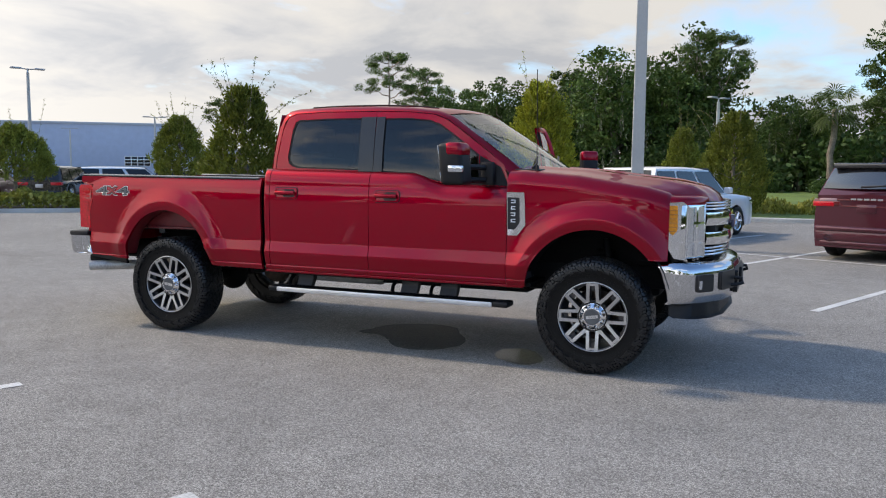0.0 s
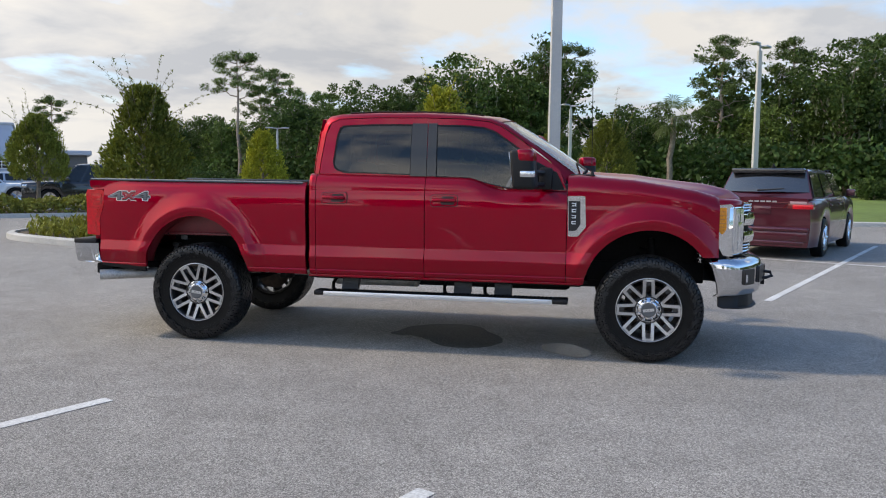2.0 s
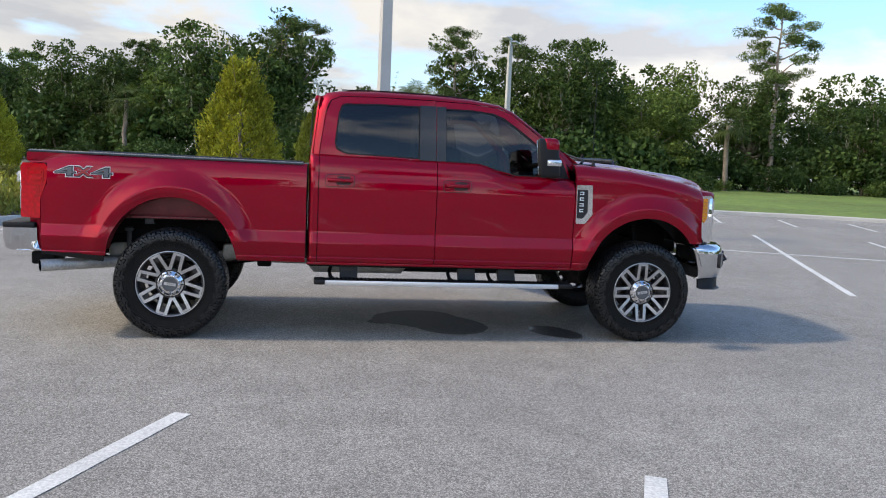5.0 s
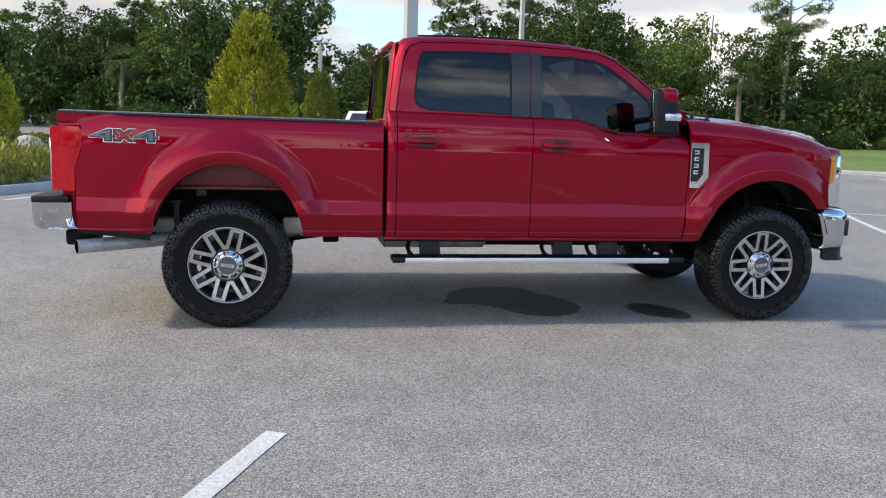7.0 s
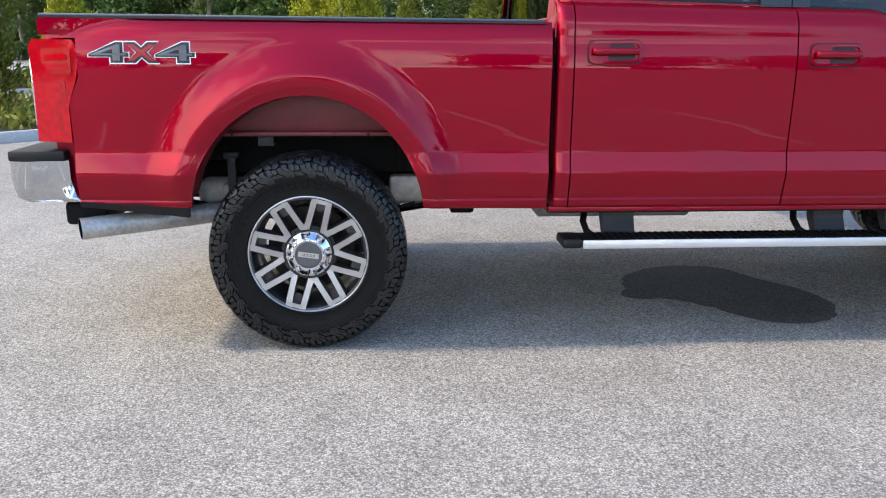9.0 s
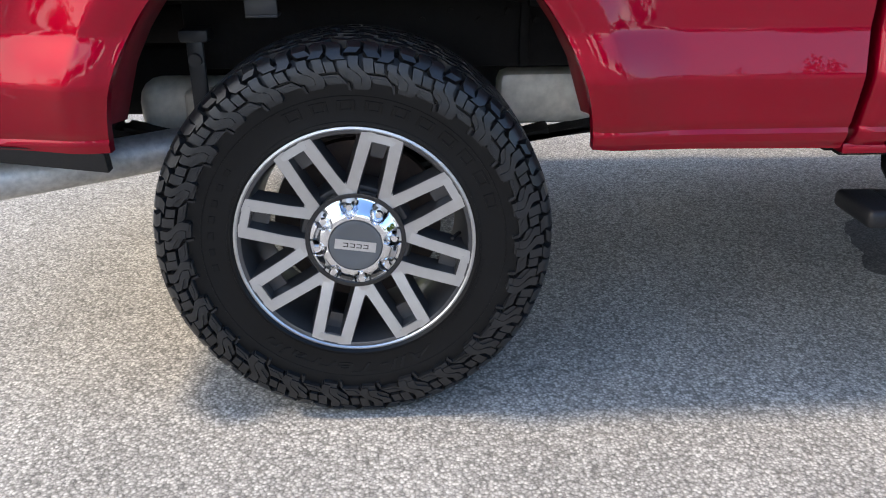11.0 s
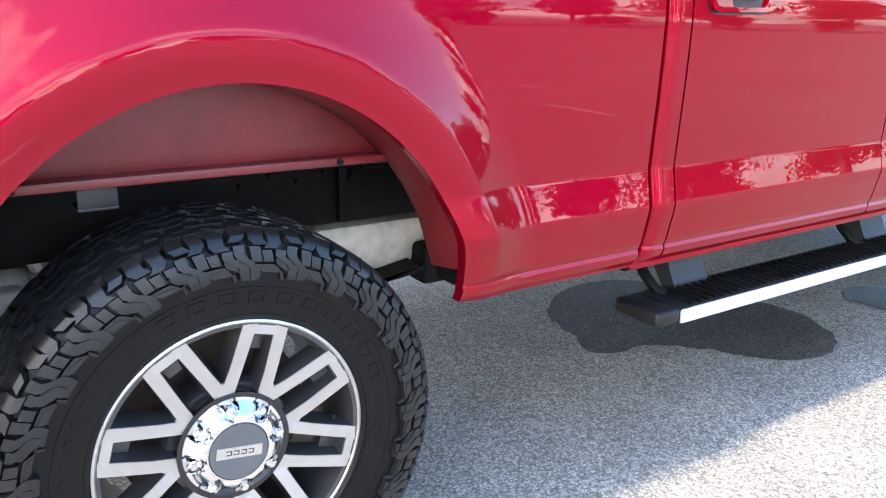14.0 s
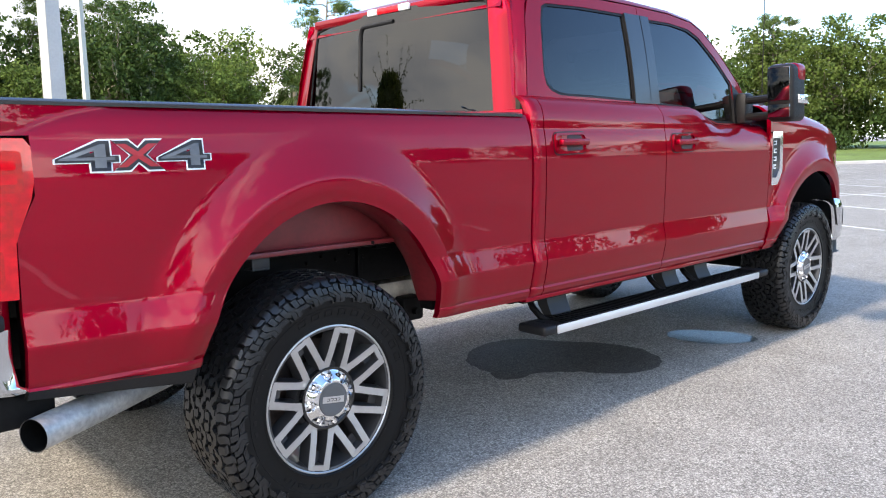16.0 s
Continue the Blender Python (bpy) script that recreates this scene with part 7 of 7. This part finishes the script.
    part("underside", bm, M_FRAME, c)
    if detail:
        bm = bmesh.new()
        box(bm, roof1 - 0.20, roof1 + 0.10, -wr * 0.97, wr * 0.97, ze - 0.045, ze + 0.045, 0.022, 3)
        part("roof_spoiler", bm, M_CARBLACK, c, "black rear roof spoiler")
        bm = bmesh.new()
        tube(bm, [(roof1 + 0.35, 0.0, zr - 0.01), (roof1 + 0.30, 0.0, zr + 0.07)], [0.05, 0.006], 8)
        part("roof_fin", bm, M_BLACK, c)
        bm = bmesh.new()
        box(bm, x0 - 0.020, x0 + 0.01, -0.50, 0.50, belt - 0.085, belt - 0.068, 0.004)
        for q in (-1, 1):
            prism(bm, [(q * 0.50, belt - 0.068), (q * 0.50, belt - 0.085), (q * 0.40, belt - 0.185), (q * 0.385, belt - 0.175)][::q], lambda a, b, d_: (x0 - 0.018 + d_, a, b), 0.02)
        box(bm, x0 - 0.020, x0 + 0.01, -0.40, 0.40, belt - 0.192, belt - 0.178, 0.004)
        part("lamp_bar", bm, M_REDLENS2, c, "thin dark red lamp bar")
        for q in (-1, 1):
            # pale strip painted as the reflection along the top of the red lamp
            bm = box(bmesh.new(), x0 - 0.018, x0 + 0.02, min(q * 0.50, q * 0.80), max(q * 0.50, q * 0.80), belt - 0.098, belt - 0.052, 0.008)
            part("reversing_lens", bm, M_LENS_GLINT, c, "clear reversing lens")
            bm = box(bmesh.new(), x0 - 0.016, x0 + 0.24, min(q * hw * 0.56, q * hw * 0.938), max(q * hw * 0.56, q * hw * 0.938), belt - 0.20, belt - 0.105, 0.016)
            part("tail_lamp", bm, M_REDLENS, c, "bright red tail lamp")
        part("bumper_step", boxed(x0 - 0.055, x0 + 0.10, -hw * 0.88, hw * 0.88, 0.53, 0.625, 0.04, seg=4), paint, c, "body-coloured bumper ledge")
        part("lower_valance", boxed(x0 - 0.02, x0 + 0.16, -hw * 0.80, hw * 0.80, 0.27, 0.37, 0.04, seg=3), paint, c, "body-coloured lower valance")
        bm = bmesh.new()
        for k in range(5):
            box(bm, x0 - 0.024, x0 + 0.01, -0.26 + 0.11 * k, -0.18 + 0.11 * k, belt - 0.075, belt - 0.045)
        part("badge_bar", bm, M_CARSILVER, c)
        for s in (-1, 1):
            bm = bmesh.new()
            tube(bm, [(x0 - 0.075, s * 0.62, 0.42), (x0 + 0.2, s * 0.62, 0.42)], 0.055, 14, caps=False)
            part("tail_pipe", bm, M_CHROME, c)
        bm = bmesh.new()
        box(bm, x0 - 0.020, x0 + 0.0, -hw * 0.80, hw * 0.80, 0.595, 0.612, 0.004)
        part("bumper_strip", bm, M_CARBLACK, c)
        bm = bmesh.new()
        tube(bm, [(tail - 0.05, 0.12, belt + 0.15), (tail - 0.04, -0.38, belt + 0.19)], [0.022, 0.012], 6)
        part("rear_wiper", bm, M_BLACK, c)
    # wheels
    for a in axles:
        for s in (1, -1):
            w = new("wheel")
            w.parent = c
            w.matrix_basis = pose(a, -s * (hw - 0.12), wheel_r, 0, 0, 0 if s > 0 else 180)
            bm = bmesh.new()
            R = wheel_r
            lathe(bm, [(R * 0.62, -0.09), (R * 0.68, -0.115), (R * 0.85, -0.125), (R * 0.96, -0.11), (R, -0.08), (R, 0.08), (R * 0.96, 0.11), (R * 0.62, 0.10)], 40)
            part("tyre", bm, M_RUBBER, w)
            bm = bmesh.new()
            lathe(bm, [(R * 0.66, -0.10), (R * 0.67, -0.118), (R * 0.62, -0.112), (R * 0.58, -0.05), (R * 0.2, -0.02), (0, -0.02)], 40)
            for k in range(5):
                t = k * 2 * math.pi / 5
                p = [(R * 0.10 * math.cos(t), -0.085, R * 0.10 * math.sin(t)), (R * 0.60 * math.cos(t), -0.110, R * 0.60 * math.sin(t))]
                tube(bm, p, [R * 0.12, R * 0.085], 6)
            tube(bm, [(0, -0.03, 0), (0, -0.105, 0)], R * 0.16, 12)
            part("rim", bm, M_CHROME_SOFT, w)
    return c


def at_lot(u, v, turn):
    x, y, _ = lot(u, v)
    return pose(x, y, 0, 0, 0, math.degrees(math.atan2(STALL.y, STALL.x)) + turn)


car("maroon_suv", "dark maroon sport utility car parked nose in between white lines", M_SUV, 5.10, 1.95, 1.78, 1.17, 1.06, 1.05, 0.30, -2.12, -2.46, 0.385, (-1.50, 1.54), at_lot(-1.47, 2.75, 0), dark_roof=False, detail=True)
car("white_suv", "white sport utility car parked between white lines", M_CARWHITE, 4.85, 1.90, 1.70, 1.04, 0.95, 1.05, 0.35, -1.95, -2.28, 0.36, (-1.42, 1.45), at_lot(-6.85, 2.95, 0))


for x, y, t, nm, lab, mt, L, H, bl in ((-25.0, 20.4, 118, "black_suv", "black sport utility car parked behind a hedge", M_CARBLACK, 5.1, 1.62, 0.98), (-24.2, 23.9, 41, "white_suv", "long white sport utility car behind a hedge", M_CARWHITE, 5.6, 1.62, 0.98),
                                      (-18.4, 24.4, 214, "black_pickup", "black pickup truck parked behind a hedge", M_CARBLACK, 5.6, 1.90, 1.12), (-27.2, 18.4, 120, "red_car", "dark red car parked behind a hedge", M_SUV, 4.6, 1.50, 0.95),
                                      (-29.4, 16.4, 122, "navy_car", "navy blue car parked behind a hedge", M_CARBLUE, 4.6, 1.55, 0.95), (-31.0, 36.0, 40, "silver_car", "silver car parked in the far lot", M_CARSILVER, 4.6, 1.5, 0.95), (-25.5, 37.0, 60, "white_car", "white car parked in the far lot", M_CARWHITE, 4.6, 1.5, 0.95)):
    hi = L > 5
    car(nm, lab, mt, L, 1.98 if hi else 1.82, H, bl, bl - 0.08, L / 2 - 1.45, L / 2 - 2.15, -L / 2 + (0.45 if nm != "black_pickup" else 1.9), -L / 2 + (0.15 if nm != "black_pickup" else 1.75), 0.39 if hi else 0.33, (-L * 0.31, L * 0.31), pose(x, y, 0, 0, 0, t), bed=(1.0 if nm == "black_pickup" else None))


# ---- lamp posts ----
def lamp_post(x, y, height, radius, turn, label, arms=2, base=True, square=False):
    p = thing("street_lamp", label, "street lamp", "car park lamps", m=pose(x, y, 0, 0, 0, turn))
    bm = bmesh.new()
    tube(bm, [(0, 0, 0), (0, 0, height * 0.5), (0, 0, height)], [radius, radius * 0.86, radius * 0.70], 4 if square else 16)
    part("pole", bm, M_POLE, p, "pale grey concrete pole", sharp=30)
    if base:
        bm = bmesh.new()
        tube(bm, [(0, 0, 0), (0, 0, 0.65), (0, 0, 0.70)], [0.30, 0.30, 0.27], 20)
        part("base", bm, M_CONCRETE, p)
    bm = bmesh.new()
    tube(bm, [(0, 0, height), (0, 0, height + 0.25)], 0.05, 10)
    for k in range(arms):
        sx = 1 if k == 0 else -1
        tube(bm, [(0, 0, height + 0.2), (sx * 0.45, 0, height + 0.24)], 0.035, 8)
    part("bracket", bm, M_SAWGREY, p)
    for k in range(arms):
        sx = 1 if k == 0 else -1
        bm = bmesh.new()
        box(bm, min(sx * 0.35, sx * 0.95), max(sx * 0.35, sx * 0.95), -0.19, 0.19, height + 0.20, height + 0.29, 0.03)
        part("lamp_head", bm, M_SAWGREY, p, "flat grey lamp head")
    return p


lamp_post(2.66, 9.84, 8.2, 0.180, 57, "tall square pale concrete lamp post between stall rows", square=True)
lamp_post(10.462, 30.109, 7.15, 0.165, 60, "square pale concrete lamp post on the grass verge", square=True)
lamp_post(1.701, 47.238, 6.06, 0.165, 60, "square pale concrete lamp post before the woods", square=True)
lamp_post(-43.2, 46.6, 5.6, 0.10, 40, "slim grey twin-arm lamp post in the far lot", base=False)
lamp_post(-72.2, 64.5, 5.95, 0.12, 40, "slim grey twin-arm lamp post by the building", base=False)
lamp_post(-36.5, 28.6, 7.2, 0.12, 60, "slim grey twin-arm lamp post behind the hedge", base=False)
lamp_post(-22.0, 54.0, 5.0, 0.12, 20, "slim grey lamp post in the far lot", base=False)

# ---- building ----
bld = thing("showroom_building", "long blue-grey flat-roofed commercial building", "building", m=pose(-76.5, 78.5, 0, 0, 0, 38))
bm = bmesh.new()
box(bm, -37, 8, 0, 33, 0, 7.45, 0.05)
part("wall", bm, M_BLUEGREY, bld, "flat blue-grey panel wall")
bm = bmesh.new()
box(bm, -37.2, 8.2, -0.2, 33.2, 7.35, 7.7, 0.05)
part("parapet", bm, M_PALEWALL, bld)
bm = bmesh.new()
box(bm, -38, -18, -1.0, 8, 0, 7.9, 0.05)
part("corner_block", bm, M_PALEWALL, bld, "pale grey corner block")
for x0 in (-0.7, 4.2):
    w = part("window", boxed(x0, x0 + 3.3, -0.12, 0.1, 1.85, 3.15, 0.02), M_DARKGLASS, bld, "dark gridded window")
    bm = bmesh.new()
    for k in range(5):
        box(bm, x0 + 0.825 * k - 0.04, x0 + 0.825 * k + 0.04, -0.2, -0.1, 1.85, 3.15)
    for k in range(4):
        box(bm, x0, x0 + 3.3, -0.2, -0.1, 1.85 + 0.433 * k - 0.04, 1.85 + 0.433 * k + 0.04)
    part("window_frame", bm, M_WHITE, w, flat=True)
shed = thing("low_building", "low grey building with a flat roof behind the trees", "building", m=pose(-34, 46.5, 0, 0, 0, 36))
part("wall", boxed(-4, 0, 0, 8, 0, 2.75, 0.05), M_TRIMGREY, shed)
part("roof", boxed(-4.3, 0.3, -0.4, 8.3, 2.75, 3.1, 0.05), M_PALEWALL, shed)

# ---- planting ----
def hedge(name, a0, a1, b0, b1, seed, height, label):
    rng = np.random.default_rng(seed)
    h = thing(name, label, "hedge")
    n = int((a1 - a0) * 620)
    a = rng.uniform(a0, a1, n)
    f = rng.uniform(0, 1, n)
    top = height * (0.82 + 0.12 * np.sin(a * 1.9) + 0.08 * np.sin(a * 4.7 + 1) + 0.05 * np.sin(a * 9.1))
    ang = rng.uniform(0.0, math.pi, n)
    b = (b0 + b1) / 2 + (b1 - b0) / 2 * np.cos(ang) * rng.uniform(0.75, 1.0, n)
    z = 0.13 + top * np.sin(ang) ** 0.7 * rng.uniform(0.55, 1.0, n) ** 0.6
    P = np.stack([HEDGE_O.x + HEDGE_DIR.x * a + HEDGE_N.x * b, HEDGE_O.y + HEDGE_DIR.y * a + HEDGE_N.y * b, z], axis=1)
    V, F = leaves(P, 0.16, rng, 0.2, 0.6)
    grid_object("foliage", V, F, M_HEDGE, h)
    bm = bmesh.new()
    for k in range(int((a1 - a0) / 0.8)):
        p = hp(a0 + 0.4 + 0.8 * k, (b0 + b1) / 2)
        tube(bm, [(p[0], p[1], 0.08), (p[0] + 0.05, p[1], height * 0.7)], [0.03, 0.01], 5)
    part("stem", bm, M_BARK, h)
    return h


hedge("hedge", -23, 12.4, 0.6, 2.4, 3, 0.66, "yellow-green clipped hedge in a kerbed strip")


def ground_cover(name, seed, cx, cy, rx, ry, n, size, height, mat_, label):
    rng = np.random.default_rng(seed)
    t, r = rng.uniform(0, 6.283, n), np.sqrt(rng.uniform(0, 1, n))
    x, y = cx + rx * r * np.cos(t), cy + ry * r * np.sin(t)
    z = 0.11 + height * rng.uniform(0, 1, n) * (0.4 + 0.6 * np.abs(np.sin(x * 2.1) * np.cos(y * 1.7)))
    V, F = leaves(np.stack([x, y, z], axis=1), size, rng, 0.0, 0.35, np.tile(np.array([[0, 0, 0.9]]), (n, 1)))
    return tagged(grid_object(name, V, F, mat_), label, "shrubs", kind="stuff")


c = lot(-14.5, -4.6)
ground_cover("low_shrubs", 8, c[0], c[1], 2.6, 2.2, 5200, 0.16, 0.45, M_HEDGE, "low yellow-green shrubs on mulch")
c = lot(-14.5, 0.6)
ground_cover("low_shrubs", 9, c[0], c[1], 2.4, 3.2, 6500, 0.17, 0.65, M_HEDGE, "low yellow-green shrubs on mulch")
ground_cover("low_shrubs", 10, 5.0, 25.0, 4.4, 1.7, 5200, 0.2, 0.6, M_HEDGE, "yellow-green shrubs at the end of the verge")

def boulder(x, y, w, h, seed):
    """A low weathered rock, rounded and uneven."""
    rock = thing("boulder", "pale grey weathered boulder at the end of the hedge bed", "rock", m=pose(x, y, 0.06))
    bm = bmesh.new()
    bmesh.ops.create_icosphere(bm, subdivisions=3, radius=1.0)
    for v in bm.verts:
        k = 1 + 0.28 * noise.noise(v.co * 1.3 + Vector((seed, 0, 0))) + 0.12 * noise.noise(v.co * 3.1 + Vector((0, seed, 0)))
        v.co = Vector((v.co.x * k * w / 2, v.co.y * k * w * 0.4, max(-0.1, (v.co.z * k + 0.35) * h / 1.35)))
    part("rock", bm, M_CONCRETE, rock, sharp=28)
    return rock


boulder(-8.5, 22.3, 1.05, 0.58, 2.0)

place(juniper("juniper", 1, 3.45, 0.95, M_JUNI2, "dark green conifer with long whip shoots", whips=14, trunk=0.9), -17.44, 19.54)
place(juniper("juniper", 2, 3.25, 0.92, M_JUNI2, "dark green conifer with long whip shoots", whips=20, n=19000), -6.86, 9.56, 0.5, 1.0, 0.1)
place(juniper("juniper", 3, 3.1, 0.85, M_JUNI, "yellow-green conifer in the far lot", whips=4), -10.41, 24.45)
place(juniper("juniper", 4, 3.65, 0.90, M_JUNI, "tall yellow-green conifer in a kerbed bed", whips=8, n=24000), -0.69, 14.44, 1.0, 1.0, 0.1)
place(juniper("juniper", 5, 3.3, 0.75, M_JUNI2, "green conifer at the wood's edge", whips=8), 1.38, 30.65)
place(juniper("juniper", 6, 3.4, 1.08, M_JUNI2, "broad green conifer by the verge", whips=8), 3.9, 22.6)
place(juniper("juniper", 7, 2.9, 1.2, M_JUNI2, "dark green conifer behind the hedge", whips=6, trunk=0.8), -21.0, 14.7)

# woods
oaks = [broadleaf("oak_tree", 20 + k, 11.0 + (k % 3), 4.6 + 0.5 * (k % 2), (M_OAK, M_OAK2, M_OAK)[k % 3], "broad dark green oak at the edge of the wood", moss=1.0 if k % 2 == 0 else 0.0, density=0.75) for k in range(5)]
slim = [broadleaf("slender_tree", 40 + k, 10.0, 2.4, (M_OAK2, M_OAK)[k % 2], "slender green tree in the wood", density=0.45, low=0.35) for k in range(3)]
back = [broadleaf("oak_tree", 50 + k, 11.5, 4.8, M_OAK, "broad dark green oak deep in the wood", density=0.28) for k in range(3)]
pines = [pine("pine_tree", 60 + k, 15.0, "tall pine with a bare trunk and open crown", crown=(0.34, 0.45, 0.55)[k], spread=(3.4, 3.0, 2.6)[k], n=(15, 17, 20)[k]) for k in range(3)]
palms = [palm("palm_tree", 80 + k, (4.4, 3.4)[k], "cabbage palm with fan fronds at the wood's edge") for k in range(2)]


def shrub(name, seed, R, H, mat_, n=2400):
    rng = np.random.default_rng(seed)
    s = thing(name, "dense green shrub at the foot of the wood", "shrub", "undergrowth of the wood")
    P = np.concatenate([clump(rng, (rng.uniform(-R, R) * 0.6, rng.uniform(-R, R) * 0.6, H * rng.uniform(0.3, 0.7)), (R * 0.6, R * 0.6, H * 0.42), n // 8) for _ in range(8)])
    P[:, 2] = np.maximum(P[:, 2], 0.05)
    V, F = leaves(P, 0.22, rng, 0.2)
    grid_object("foliage", V, F, mat_, s)
    bm = bmesh.new()
    for k in range(4):
        tube(bm, [(0.1 * k, 0, -0.1), (0.4 * math.cos(k * 1.6), 0.4 * math.sin(k * 1.6), H * 0.6)], [0.04, 0.01], 5)
    part("stem", bm, M_BARK, s)
    return s


shrubs = [shrub("shrub", 90, 2.2, 2.4, M_SHRUB), shrub("shrub", 91, 2.0, 1.8, M_SHRUB), shrub("shrub", 92, 1.8, 2.0, M_OAK)]
EDGE = [(-58, 86), (-44, 78), (-30, 70), (-14, 60), (0, 52), (14, 47), (26, 46.5), (38, 48), (50, 45), (60, 37), (67, 25), (71, 9), (76, -10), (80, -34), (74, -52), (52, -62), (18, -64), (-20, -62), (-54, -60), (-82, -48), (-100, -25), (-112, 0), (-112, 30)]
used = set()


def put(pool, k, x, y, s, z=0.35):
    t = pool[k % len(pool)]
    turn = random.uniform(0, 6.28)
    if t.name in used:
        return again(t, x, y, turn, s, z)
    used.add(t.name)
    return place(t, x, y, turn, s, z)


def growth(x, y):
    """The wood stands higher on both sides than in its middle."""
    if y < -20:
        return 1.6
    a = math.degrees(math.atan2(x - 0.5, y + 6.6))
    return lerp_table([(-60, 0.95), (-28, 1.0), (-16, 1.2), (-4, 1.16), (-1.5, 0.70), (13.5, 0.66), (15.5, 1.1), (31.0, 1.14), (33.0, 0.98), (40, 1.0), (52, 1.25), (75, 1.4)], a)


random.seed(11)
n_put = 0
for i, ((xa, ya), (xb, yb)) in enumerate(zip(EDGE, EDGE[1:])):
    L = math.hypot(xb - xa, yb - ya)
    nx, ny = -(yb - ya) / L, (xb - xa) / L
    if nx * xa + ny * ya < 0:
        nx, ny = -nx, -ny
    seen = i < 13
    m = int(L / (3.6 if seen else 10.0))
    for k in range(m):
        f = (k + random.uniform(0.2, 0.8)) / m
        x, y = xa + (xb - xa) * f, ya + (yb - ya) * f
        n_put += 1
        put(shrubs, n_put, x - nx * random.uniform(0, 1.5), y - ny * random.uniform(0, 1.5), random.uniform(0.45, 1.0), 0.15)
        put(shrubs, n_put + 1, x + nx * random.uniform(2, 5), y + ny * random.uniform(2, 5), random.uniform(1.3, 2.2), 0.15)
        if n_put % 2:
            d = random.uniform(2.5, 6)
            put(oaks if seen else back, random.randrange(3 if not seen else 5), x + nx * d, y + ny * d, random.uniform(0.50, 0.74) * growth(x, y))
        else:
            d = random.uniform(3, 9)
            put(slim, random.randrange(3), x + nx * d, y + ny * d, random.uniform(0.55, 0.85) * growth(x, y))
        d = random.uniform(9, 16)
        put(back, random.randrange(3), x + nx * d, y + ny * d, random.choice((0.58, 0.66, 0.74, 0.86)) * growth(x, y))
        if n_put % 4 == 0:
            d = random.uniform(6, 14)
            put(pines, random.randrange(3), x + nx * d, y + ny * d, random.uniform(0.66, 0.85) * min(1.0, growth(x, y)))
        if n_put % 6 == 2 and seen:
            put(palms, random.randrange(2), x - nx * 0.5, y - ny * 0.5, random.uniform(0.9, 1.2))
# pines that stand clear of the wood
place(again(pines[0], 0, 0), -33.9, 72.4, 0.3, 0.93)
place(again(pines[1], 0, 0), -30.6, 75, 2.3, 0.82)
place(again(pines[0], 0, 0), 0.5, 66, 1.3, 0.88)
place(again(pines[1], 0, 0), 37.0, 50.5, 1.9, 0.95)
place(again(pines[2], 0, 0), 12.5, 57, 0.9, 0.80)
place(again(pines[2], 0, 0), 18.0, 57, 2.9, 0.78)
place(again(pines[0], 0, 0), -50.0, 64, 2.9, 0.58)
